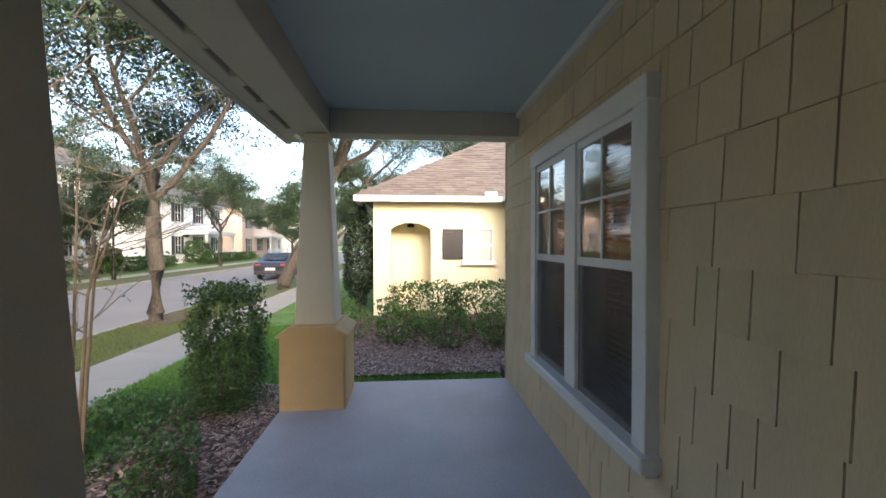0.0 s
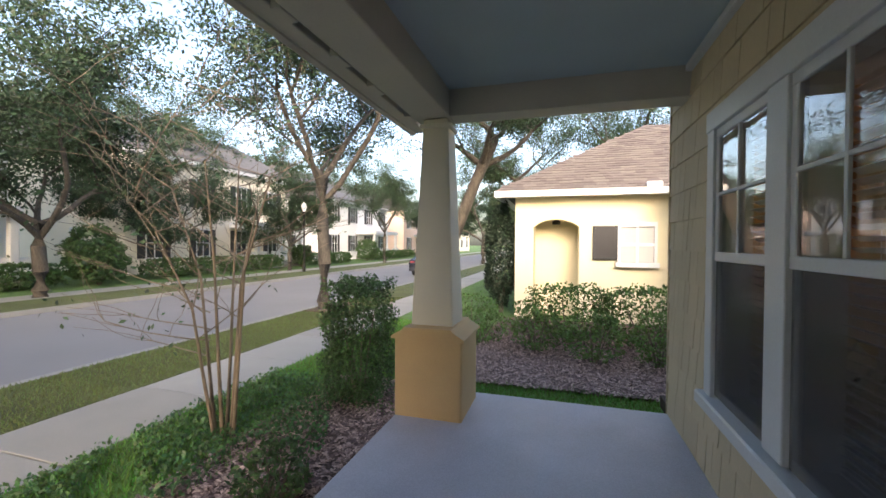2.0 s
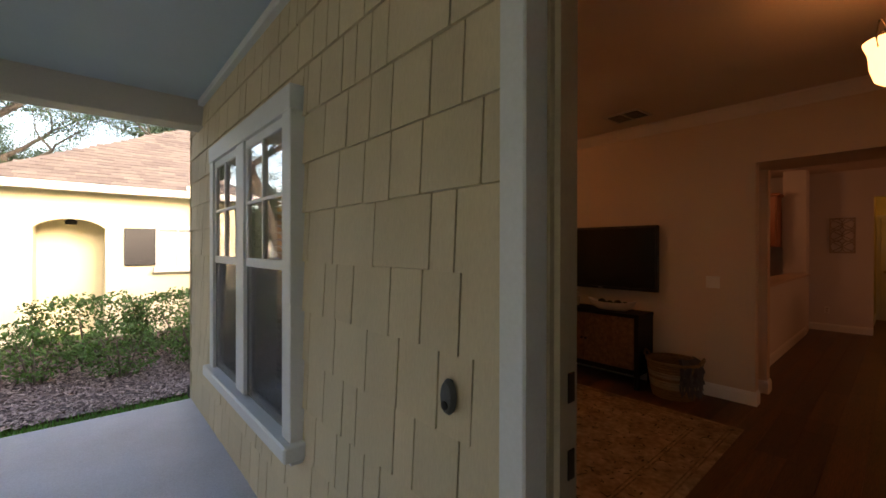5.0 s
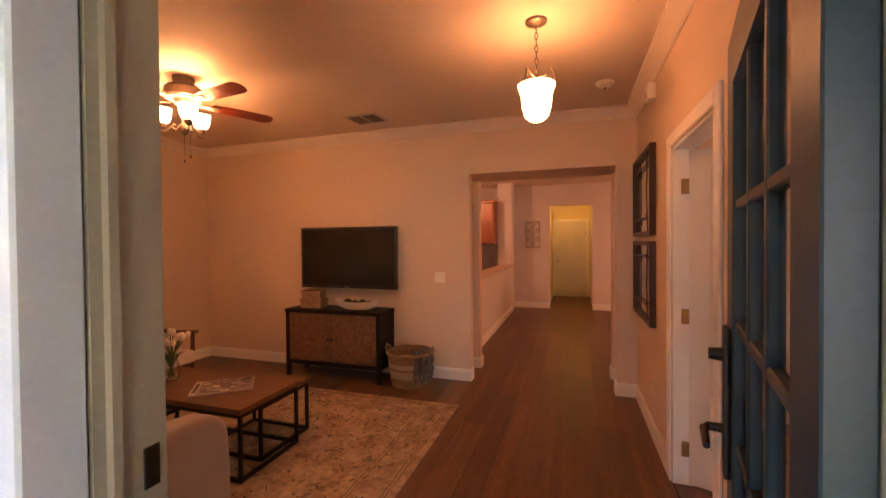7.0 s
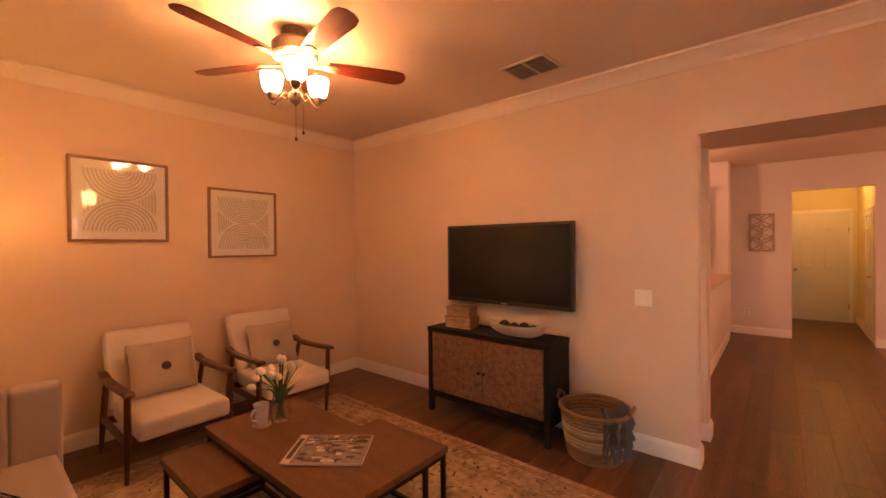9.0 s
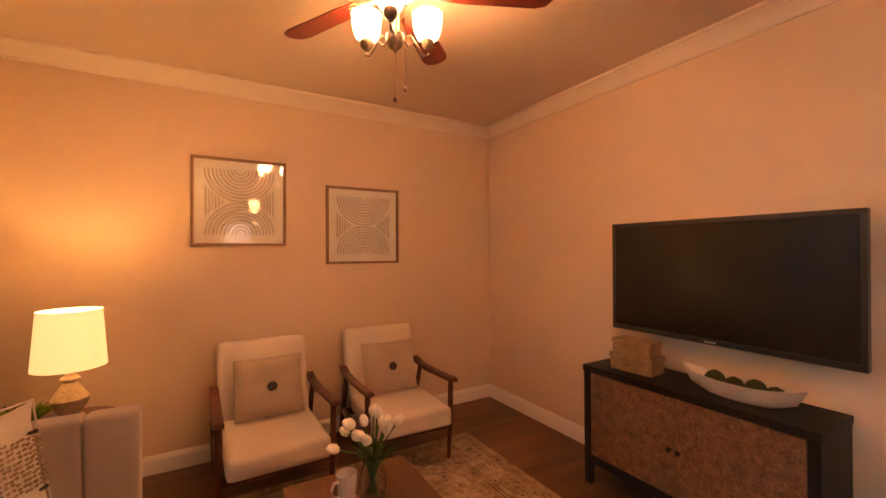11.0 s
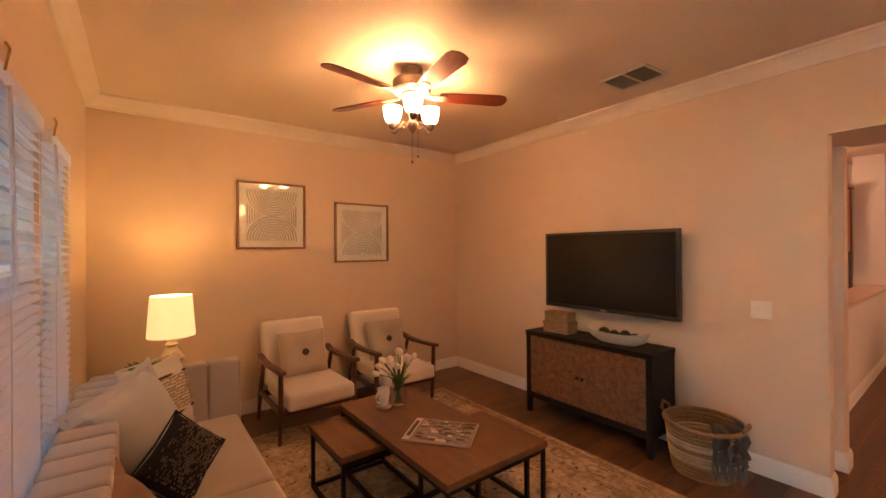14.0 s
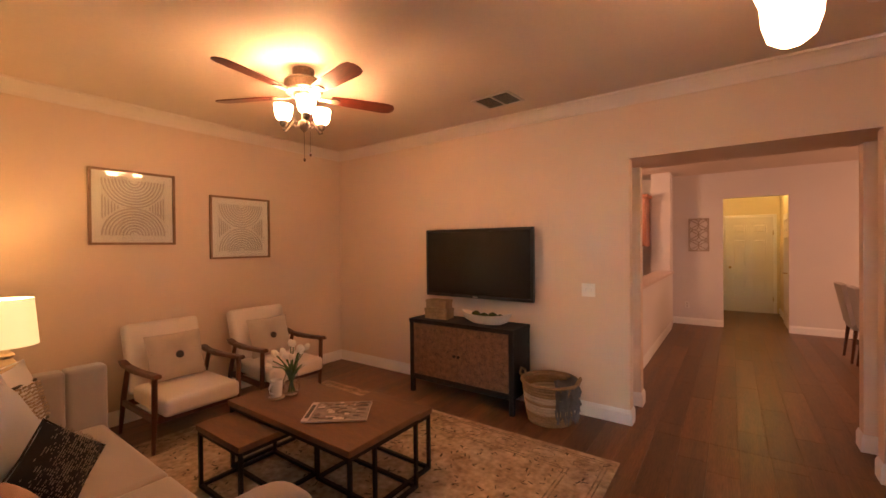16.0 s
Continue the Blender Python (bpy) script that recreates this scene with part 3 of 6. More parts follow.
shrub("conifer", -1.02, 11.25, GZ, 0.46, 0.46, 2.6, 7000, 0.045, "leaf_deep", "dark green upright evergreen beside the cream house", "shrub")
for bx, by, s, h in ((-17.6, 12.6, 1.0, 1.7), (-18.9, 13.2, 1.0, 2.3), (-18, 26.5, 0.8, 1.5), (-17.8, 36.5, 1.1, 2.0)):
    shrub("round_bush", bx, by, GZ, s, s, h, 2600, 0.09, "leaf_dark", "clipped round bush in front of a house", "shrub", 0.1, group="clipped bushes over the street")
for by in (7.0, 10.0, 16.5, 19.5, 22.5, 29, 32, 40, 44, 48):
    shrub("low_hedge", -18.2, by, GZ, 0.7, 1.7, 0.9, 1800, 0.09, "leaf_dark", "low dark hedge along a front garden", "hedge", 0.5, group="hedges over the street")


# ---- houses ----
def add_window(h, x, y0, y1, z0, z1, face, shutters=True, axis="x"):
    """A sash window in a facade at x, looking along +x when face is 1; on axis y the roles of x and y change."""
    def bx(a0, a1, b0, b1, c0, c1, bev=0.0):
        return box(min(a0, a1), max(a0, a1), b0, b1, c0, c1, bev) if axis == "x" else box(b0, b1, min(a0, a1), max(a0, a1), c0, c1, bev)
    w = part("window", bx(x, x + face * 0.03, y0, y1, z0, z1), M["dark_glass"], h, "dark reflecting window panes")
    part("sill", bx(x, x + face * 0.12, y0 - 0.1, y1 + 0.1, z0 - 0.1, z0), M["white_paint"], w)
    ym, zm = (y0 + y1) / 2, (z0 + z1) / 2
    part("muntin", bx(x + face * 0.03, x + face * 0.06, ym - 0.025, ym + 0.025, z0, z1), M["white_paint"], w)
    part("muntin", bx(x + face * 0.03, x + face * 0.065, y0, y1, zm - 0.03, zm + 0.03), M["white_paint"], w)
    part("frame", bx(x, x + face * 0.07, y0 - 0.06, y0, z0, z1), M["white_paint"], w)
    part("frame", bx(x, x + face * 0.07, y1, y1 + 0.06, z0, z1), M["white_paint"], w)
    part("frame", bx(x, x + face * 0.08, y0 - 0.06, y1 + 0.06, z1, z1 + 0.1), M["white_paint"], w)
    if shutters:
        sw = (y1 - y0) * 0.48
        for a in (y0 - 0.06 - sw, y1 + 0.06):
            part("shutter", bx(x, x + face * 0.06, a, a + sw, z0 - 0.05, z1 + 0.05, 0.01), M["shutter_black"], h, "black louvred shutter")


def street_house(x, y0, y1, depth, eave, wall, roof, label, porch=None, floors=2, bays=4):
    h = thing("house", x, (y0 + y1) / 2, GZ, label, "house", "houses over the street")
    L = (y1 - y0) / 2
    part("wall", box(-depth, 0, -L, L, -0.1, eave), M[wall], h)
    part("roof", prism([(-depth - 0.5, eave), (0.5, eave), (0.4, eave + 0.2), (-depth / 2, eave + 0.2 + depth * 0.28), (-depth - 0.4, eave + 0.2)], "y", -L - 0.4, L + 0.4), M["roof_grey"], h, "grey shingled roof")
    part("cornice", box(0, 0.45, -L - 0.3, L + 0.3, eave - 0.25, eave, 0.03), M["white_paint"], h)
    for f in range(floors):
        z0 = 0.9 + 3.0 * f
        for b in range(bays):
            yc = -L + (b + 0.5) * 2 * L / bays
            add_window(h, 0, yc - 0.45, yc + 0.45, z0, z0 + 1.6, 1)
    for f in range(floors):
        add_window(h, -L - 0.0, -depth * 0.35, -depth * 0.35 + 0.8, 0.9 + 3.0 * f, 2.4 + 3.0 * f, -1, False, "y")
    if porch:
        a, b = porch
        part("porch_roof", box(0, 2.4, a, b, 2.7, 3.05, 0.03), M["white_paint"], h, "flat white porch roof")
        part("porch_base", box(0, 2.3, a, b, -0.1, 0.35), M["concrete"], h)
        n = max(2, int((b - a) / 2.2) + 1)
        for k in range(n):
            yy = a + 0.2 + (b - a - 0.4) * k / (n - 1)
            part("column", box(2.0, 2.25, yy - 0.13, yy + 0.13, 0.35, 2.7, 0.02), M["white_paint"], h, "square white porch column")
            part("railing", box(2.08, 2.16, yy - 0.9, yy + 0.9, 0.75, 1.15), M["white_paint"], h)
    return h


street_house(-21.0, -12.0, 11.5, 10, 6.2, "house_white", "roof_grey", "white two-storey house with a columned porch", porch=(2, 11.0), bays=6)
street_house(-21.0, 16.0, 28.5, 11, 6.6, "house_beige", "roof_grey", "beige two-storey house with dark windows", porch=(0.5, 5.5), bays=4)
street_house(-21.0, 34.0, 48.5, 11, 6.0, "house_white", "roof_grey", "white two-storey house with black shutters", porch=(-1.0, 5.0), bays=4)
street_house(-21.0, 54.0, 70.0, 11, 6.4, "house_pink", "roof_grey", "pinkish two-storey house far down the street", porch=(-4, 4), bays=4)
street_house(-21.0, 76.0, 96.0, 11, 6.4, "house_beige", "roof_grey", "beige house at the end of the street", bays=4)

# cream single-storey house next door
NY = 10.62
nb = thing("house", 1.5, NY, GZ, "cream stucco single-storey house with a hipped shingle roof", "house")
OX, OZ = 1.5, -GZ


def wx(x):
    return x - OX


NZ = 2.50 + OZ
AX0, AX1, AS, AT = wx(-0.17), wx(0.86), 1.80 + OZ, 1.98 + OZ
arc = [(AX0 + (AX1 - AX0) * k / 12, AS + (AT - AS) * math.sin(math.pi * k / 12) ** 0.7) for k in range(13)]
wall_bm = prism([(wx(-0.6), -0.1), (AX0, -0.1), *arc, (AX1, -0.1), (wx(7), -0.1), (wx(7), NZ), (wx(-0.6), NZ)], "y", 0, 0.25)
part("side_wall", box(wx(-0.6), wx(-0.35), 0.25, 8, -0.1, NZ), M["house_cream"], nb)
part("niche_back", box(AX0 - 0.2, AX1 + 0.2, 0.75, 0.95, -0.1, NZ), M["house_cream"], nb)
part("niche_side", box(AX0 - 0.2, AX0, 0.25, 0.75, -0.1, NZ), M["house_cream"], nb)
part("niche_side", box(AX1, AX1 + 0.2, 0.25, 0.75, -0.1, NZ), M["house_cream"], nb)
part("wing_wall", box(wx(2.95), wx(7), -1.3, 0, -0.1, NZ), M["house_cream"], nb)
part("wall", wall_bm, M["house_cream"], nb, "pale cream stucco wall with an arched niche")
part("niche_ceiling", box(AX0 - 0.1, AX1 + 0.1, 0.25, 0.75, AT, AT + 0.1), M["house_cream"], nb)
part("niche_lamp", lathe([(0.09, AT - 0.10), (0.10, AT - 0.03), (0.05, AT)], 12), M["black_metal"], nb, "small dark ceiling lamp").location = ((AX0 + AX1) / 2, 0.45, 0)
EV = NZ
for a in ((wx(-1.05), wx(3.3), -0.40, -0.30), ):
    part("fascia", box(a[0], a[1], a[2], a[3], EV - 0.02, EV + 0.13, 0.01), M["white_paint"], nb, "white fascia and gutter")
part("soffit", box(wx(-1.05), wx(3.3), -0.30, 0.0, EV, EV + 0.03), M["house_cream"], nb)
part("fascia", box(wx(-1.05), wx(-0.95), -0.30, 8.4, EV - 0.02, EV + 0.13, 0.01), M["white_paint"], nb)
part("fascia", box(wx(2.62), wx(2.72), -1.7, -0.41, EV - 0.02, EV + 0.13, 0.01), M["white_paint"], nb)
part("soffit", box(wx(2.72), wx(2.95), -1.7, -0.41, EV, EV + 0.03), M["house_cream"], nb)
# roof: hipped slopes under courses of shingle tabs
R0, R1 = Vector((wx(-1.05), -0.40, EV + 0.13)), Vector((wx(2.75), 3.3, EV + 2.4))
rv = [tuple(R0), (wx(8), R0.y, R0.z), (wx(8), R1.y, R1.z), tuple(R1), (R0.x, 8.4, R0.z), (wx(8), 8.4, R0.z), (R1.x, 5, R1.z), (wx(8), 5, R1.z)]
raw("roof", rv, [(0, 1, 2, 3), (0, 3, 6, 4), (3, 2, 7, 6), (6, 7, 5, 4)], M["roof_shingle"], nb, "weathered brown-grey shingle roof")
tv, tf = [], []
slope = R1 - R0
nrow = 28
up = Vector((0, slope.y, slope.z)) / nrow
nor = Vector((0, -slope.z, slope.y)).normalized()
for r in range(nrow):
    x_lo = R0.x + (R1.x - R0.x) * r / nrow
    x = x_lo + rng.uniform(0, 0.2)
    while x < wx(5.0):
        w = rng.uniform(0.14, 0.34)
        o = Vector((x, R0.y, R0.z)) + up * r + nor * rng.uniform(0.012, 0.022)
        q = len(tv)
        tv += [tuple(o), tuple(o + Vector((w - 0.008, 0, 0))), tuple(o + Vector((w - 0.008, 0, 0)) + up * 1.05 - nor * 0.01), tuple(o + up * 1.05 - nor * 0.01), tuple(o - nor * 0.015), tuple(o + Vector((w - 0.008, 0, 0)) - nor * 0.015)]
        tf += [(q, q + 1, q + 2, q + 3), (q + 4, q + 5, q + 1, q)]
        x += w
tagged(raw("roof_tab_layer", tv, tf, M["roof_shingle"], nb, "overlapping shingle tabs"), kind="stuff")
part("ridge_vent", box(wx(2.2), wx(2.5), -0.42, -0.2, EV + 0.13, EV + 0.24, 0.01), M["white_paint"], nb, "white gutter end")
add_window(nb, -0.02, wx(1.74), wx(2.42), 1.0 + OZ, 1.80 + OZ, -1, False, "y")
part("window_blind", box(wx(1.74), wx(2.42), -0.0555, -0.0505, 1.0 + OZ, 1.80 + OZ), M["blind_pale"], nb, "pale drawn window blind")
for a, b, c, d in ((1.72, 2.44, 1.79, 1.82), (1.72, 2.44, 0.98, 1.01), (1.72, 1.75, 1.01, 1.79), (2.41, 2.44, 1.01, 1.79), (1.75, 2.41, 1.385, 1.415)):
    part("window_frame", box(wx(a), wx(b), -0.075, -0.056, c + OZ, d + OZ, 0.004), M["vinyl_grey"], nb, "thin grey window frame")
sh = part("shutter", box(wx(1.16), wx(1.70), -0.06, 0, 1.05 + OZ, 1.82 + OZ, 0.01), M["shutter_black"], nb, "dark louvred shutter")
for k in range(9):
    part("slat", box(wx(1.21), wx(1.65), -0.075, -0.055, 1.09 + OZ + k * 0.08, 1.15 + OZ + k * 0.08), M["shutter_black"], sh)

# street lamp post over the road
lp = thing("street_lamp", -14.6, 22.0, GZ, "slim grey street lamp post on the far verge", "street lamp")
part("post", lathe([(0.10, 0), (0.10, 0.3), (0.05, 0.5), (0.045, 3.6), (0.07, 3.65)], 10), M["black_metal"], lp)
part("lantern", lathe([(0.07, 3.65), (0.16, 3.95), (0.18, 4.0), (0.05, 4.2), (0.0, 4.25)], 10), M["white_paint"], lp)

# parked car
M["car_paint"] = material("car_paint", (0.025, 0.027, 0.035), 0.25, 0.1, 2, 50, 0.0, spec=0.8)
M["tyre"] = material("tyre", (0.02, 0.02, 0.02), 0.9, 0.1)
M["tail_red"] = material("tail_red", (0.35, 0.02, 0.02), 0.3, 0.1)
car = thing("car", -7.0, 24.5, -0.505, "dark grey saloon car parked along the kerb", "car")
prof = [(-2.25, 0.35), (-2.3, 0.75), (-2.15, 0.95), (-1.6, 1.02), (-1.0, 1.4), (0.3, 1.43), (1.1, 1.0), (2.1, 0.82), (2.3, 0.55), (2.25, 0.3)]
cb = bmesh.new()
rings = []
for wv, inset in ((-0.88, 0.10), (-0.84, 0.02), (-0.70, 0.0), (0.70, 0.0), (0.84, 0.02), (0.88, 0.10)):
    rings.append([cb.verts.new((wv * (0.82 if z > 1.1 else 1.0), y * (1 - inset * 0.4), z - inset * (0.5 if z > 0.9 else -0.3))) for y, z in prof])
for a, b in zip(rings, rings[1:]):
    for k in range(len(prof)):
        cb.faces.new((a[k], a[(k + 1) % len(prof)], b[(k + 1) % len(prof)], b[k]))
cb.faces.new(rings[0][::-1])
cb.faces.new(rings[-1])
bmesh.ops.recalc_face_normals(cb, faces=cb.faces[:])
part("body", cb, M["car_paint"], car, smooth=True)
part("rear_window", prism([(-1.62, 1.05), (-1.05, 1.37), (-1.08, 1.40), (-1.66, 1.07)], "x", -0.58, 0.58), M["dark_glass"], car)
for s in (-1, 1):
    part("side_window", box(min(s * 0.73, s * 0.80), max(s * 0.73, s * 0.80), -0.95, 0.55, 1.05, 1.32, 0.03), M["dark_glass"], car)
    part("tail_light", box(s * 0.65 - 0.14, s * 0.65 + 0.14, -2.27, -2.2, 0.72, 0.88, 0.02), M["tail_red"], car)
    for yy in (-1.4, 1.4):
        w = part("wheel", lathe([(0.2, -0.1), (0.31, -0.1), (0.33, -0.05), (0.33, 0.05), (0.31, 0.1), (0.2, 0.1)], 20), M["tyre"], car)
        w.matrix_basis = pose(s * 0.80, yy, 0.33, 0, 90, 0)
        part("rim", lathe([(0.05, -0.11), (0.2, -0.105), (0.2, 0.105), (0.05, 0.11)], 14), M["white_paint"], w)
part("number_plate", box(-0.25, 0.25, -2.32, -2.29, 0.55, 0.68), M["white_paint"], car)
part("bumper", box(-0.82, 0.82, -2.36, -2.2, 0.32, 0.52, 0.04, 2), M["car_paint"], car)

# ---- porch fittings ----


def column(y):
    c = thing("porch_column", -0.547, y, PF, "tapered cream porch column on an ochre pedestal", "column", "porch columns")
    part("pedestal", box(-0.285, 0.285, -0.29, 0.29, -0.38, 0.66, 0.012), M["pedestal_paint"], c, "ochre stucco pedestal")
    part("cap", prism([(-0.31, 0.64), (0.31, 0.64), (0.31, 0.66), (0.215, 0.715), (0.20, 0.735), (-0.20, 0.735), (-0.215, 0.715), (-0.31, 0.66)], "y", -0.31, 0.31), M["pedestal_paint"], c, "sloped ochre cap")
    bm = bmesh.new()
    lo, hi = 0.18, 0.108
    a = [bm.verts.new((sx * lo, sy * lo, 0.73)) for sx, sy in ((-1, -1), (1, -1), (1, 1), (-1, 1))]
    b = [bm.verts.new((sx * hi, sy * hi, 2.475)) for sx, sy in ((-1, -1), (1, -1), (1, 1), (-1, 1))]
    for k in range(4):
        bm.faces.new((a[k], a[(k + 1) % 4], b[(k + 1) % 4], b[k]))
    bm.faces.new(a[::-1])
    bm.faces.new(b)
    bmesh.ops.bevel(bm, geom=bm.edges[:], offset=0.008, segments=2, affect='EDGES')
    part("shaft", bm, M["column_paint"], c, "cream tapered shaft")
    part("capital", box(-0.135, 0.135, -0.135, 0.135, 2.395, 2.43, 0.01), M["column_paint"], c)


column(4.165)
column(1.0)
eave = single("porch_eave", boxes([(-0.90, -0.785, -1.2, 4.50, 2.47, 2.60), (-0.96, -0.90, -1.2, 4.55, 2.465, 2.68), (-0.785, -0.735, -1.2, 4.50, 2.60, 2.65)], 0.006), M["beam_paint"], "painted porch eave with vent slots", "eave", "structure")
# Near-black sheet gives the shade seen up in the eave gap.
single("eave_gap_shade", box(-0.783, -0.737, -1.2, 4.45, 2.585, 2.597), M["dark_slot"], "dark sheet standing in for shade in the eave gap", "trim", "structure")
for a, b in ((-0.85, -0.70), (-0.33, -0.18), (0.20, 0.35), (0.72, 0.87), (1.25, 1.40), (1.80, 1.95), (2.33, 2.465), (2.815, 2.97), (3.27, 3.445), (3.94, 4.12)):
    part("bracket", box(-0.789, -0.731, a, b, 2.455, 2.597, 0.004), M["beam_paint"], eave)
single("porch_roof", box(-1.08, WX0 + 0.3, -1.3, 4.6, 2.76, 2.86), M["roof_grey"], "porch roof deck above the ceiling", "roof", "structure")
single("house_roof", box(WX0 - 0.1, 13, -4.5, 5.0, 2.96, 3.06), M["roof_grey"], "roof deck over the house", "roof", "structure")
# Unseen wall, added close behind to reduce light on the shingles.
single("wall_porch_end", box(-0.8, WX0, -1.3, -1.2, -0.4, 2.75), M["shingle"], "unseen wall added to cut light from the porch end", "wall", "structure")

stake = thing("garden_stake", -0.98, 2.62, GZ, "thin white garden stake in the mulch", "stake")
part("stake_rod", lathe([(0.012, -0.02), (0.012, 0.34), (0.016, 0.345), (0.016, 0.38), (0.0, 0.385)], 8), M["white_paint"], stake)

# front windows
M["pane"] = glass("pane", (0.92, 0.95, 0.95))
M["screen"] = bpy.data.materials.new("screen")
M["screen"].use_nodes = True
_n = M["screen"].node_tree
_b = _n.nodes["Principled BSDF"]
_b.inputs["Base Color"].default_value = (0.03, 0.03, 0.035, 1)
_b.inputs["Roughness"].default_value = 0.6
_t, _m = _n.nodes.new("ShaderNodeBsdfTransparent"), _n.nodes.new("ShaderNodeMixShader")
_m.inputs[0].default_value = 0.42
_n.links.new(_t.outputs[0], _m.inputs[1])
_n.links.new(_b.outputs[0], _m.inputs[2])
_n.links.new(_m.outputs[0], _n.nodes["Material Output"].inputs[0])

WF = 1.297      # outer face of the window trim
win = thing("window_1", WF, 2.62, WIN_Z0, "white double-hung twin windows with dark insect screens", "window", kind="structure")


def wpart(name, x0, x1, y0, y1, z0, z1, mat="white_paint", bev=0.004, parent=None, label=""):
    return part(name, box(x0 - WF, x1 - WF, y0 - 2.62, y1 - 2.62, z0 - WIN_Z0, z1 - WIN_Z0, bev), M[mat], parent or win, label)


wpart("casing", WF, WX0 + 0.01, 1.885, 1.99, 0.50, 2.06)
wpart("casing", WF, WX0 + 0.01, 3.395, 3.50, 0.50, 2.06)
wpart("casing", WF, WX0 + 0.01, 2.62, 2.78, 0.56, 2.05)
wpart("head_casing", WF - 0.006, WX0 + 0.01, 1.88, 3.505, 2.05, 2.165)
wpart("sill", WF - 0.04, WX0 + 0.02, 1.85, 3.535, 0.47, 0.545, bev=0.008)
wpart("apron", WF + 0.01, WX0, 1.90, 3.49, 0.43, 0.47)
for y0, y1 in WIN:
    zm = 1.335
    for nm, z0, z1, xo in (("upper_sash", zm - 0.02, 2.05, 0.014), ("lower_sash", 0.545, zm + 0.03, 0.034)):
        xa, xb = WF + xo, WF + xo + 0.025
        s = wpart(nm, xa, xb, y0, y1, z1 - 0.05, z1)
        wpart("sash_rail", xa, xb, y0, y1, z0, z0 + 0.05, parent=None)
        wpart("sash_stile", xa, xb, y0, y0 + 0.045, z0 + 0.05, z1 - 0.05)
        wpart("sash_stile", xa, xb, y1 - 0.045, y1, z0 + 0.05, z1 - 0.05)
        g = wpart("pane", xa + 0.010, xa + 0.015, y0 + 0.04, y1 - 0.04, z0 + 0.04, z1 - 0.04, "pane", 0)
        g.visible_shadow = False
        if nm == "upper_sash":
            ymid = (y0 + y1) / 2
            wpart("muntin", xa - 0.004, xa + 0.009, ymid - 0.009, ymid + 0.009, z0 + 0.05, z1 - 0.05, bev=0.002)
            wpart("muntin", xa - 0.003, xa + 0.008, y0 + 0.045, y1 - 0.045, (z0 + z1) / 2 - 0.009, (z0 + z1) / 2 + 0.009, bev=0.002)
        else:
            sc = wpart("insect_screen", xa - 0.016, xa - 0.014, y0 + 0.02, y1 - 0.02, z0 + 0.02, z1 - 0.03, "screen", 0, label="dark mesh insect screen")
            sc.visible_shadow = False

liner = []
for y0, y1 in WIN:
    liner += [(WF + 0.07, WX1 + 0.006, y0, y0 + 0.006, WIN_Z0, WIN_Z1), (WF + 0.07, WX1 + 0.006, y1 - 0.006, y1, WIN_Z0, WIN_Z1), (WF + 0.07, WX1 + 0.006, y0 + 0.006, y1 - 0.006, WIN_Z1 - 0.006, WIN_Z1), (WF + 0.07, WX1 + 0.006, y0 + 0.006, y1 - 0.006, WIN_Z0, WIN_Z0 + 0.006)]
single("window_reveal", boxes(liner), M["trim_white"], "white lining of the window openings", "window", "structure")

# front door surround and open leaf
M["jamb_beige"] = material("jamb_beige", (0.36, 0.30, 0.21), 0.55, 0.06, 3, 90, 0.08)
frame_bm = boxes([(WF, WX0 + 0.01, DOOR_Y1 - 0.017, DOOR_Y1 + 0.055, PF, DOOR_H + 0.1), (WF, WX0 + 0.01, DOOR_Y0 - 0.105, DOOR_Y0, PF, DOOR_H + 0.1), (WF, WX0 + 0.01, DOOR_Y0, DOOR_Y1 - 0.017, DOOR_H, DOOR_H + 0.1)], 0.005)
df = single("door_frame", frame_bm, M["white_paint"], "white painted front door casing", "door frame", "structure")
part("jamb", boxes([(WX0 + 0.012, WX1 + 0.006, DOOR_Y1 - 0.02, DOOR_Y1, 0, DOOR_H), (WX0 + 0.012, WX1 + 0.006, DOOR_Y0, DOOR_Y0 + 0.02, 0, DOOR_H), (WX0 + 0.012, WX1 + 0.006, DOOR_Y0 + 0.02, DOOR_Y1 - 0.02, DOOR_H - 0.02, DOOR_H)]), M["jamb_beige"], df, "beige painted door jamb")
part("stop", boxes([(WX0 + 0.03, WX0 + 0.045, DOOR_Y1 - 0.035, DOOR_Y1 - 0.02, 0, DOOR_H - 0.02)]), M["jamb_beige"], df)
M["strike"] = material("strike", (0.05, 0.04, 0.03), 0.4, 0.2, 8, 80, 0.0, metal=0.9)
for z in (0.92, 1.10):
    part("strike_plate", box(WX1 - 0.035, WX1 - 0.008, DOOR_Y1 - 0.024, DOOR_Y1 - 0.0205, z - 0.035, z + 0.035, 0.001), M["strike"], df, "dark metal strike plate")
single("door_threshold", box(WX0 - 0.06, WX1 + 0.04, DOOR_Y0, DOOR_Y1, PF, 0.006, 0.006), M["strike"], "dark metal door threshold", "threshold", "structure")

M["door_green"] = material("door_green", (0.012, 0.035, 0.042), 0.4, 0.2, 6, 80, 0.1)
front = thing("door_1", WX1 - 0.02, DOOR_Y0 + 0.022, 0.012, "dark green glazed front door standing open", "door", rz=-12.4, kind="structure")
DW, DH, DT = 0.90, 2.02, 0.045
part("lock_stile", box(DW - 0.13, DW, 0, DT, 0, DH, 0.003), M["door_green"], front)
part("hinge_stile", box(0, 0.13, 0, DT, 0, DH, 0.003), M["door_green"], front)
part("top_rail", box(0.13, DW - 0.13, 0, DT, DH - 0.14, DH), M["door_green"], front)
part("bottom_rail", box(0.13, DW - 0.13, 0, DT, 0, 0.26), M["door_green"], front)
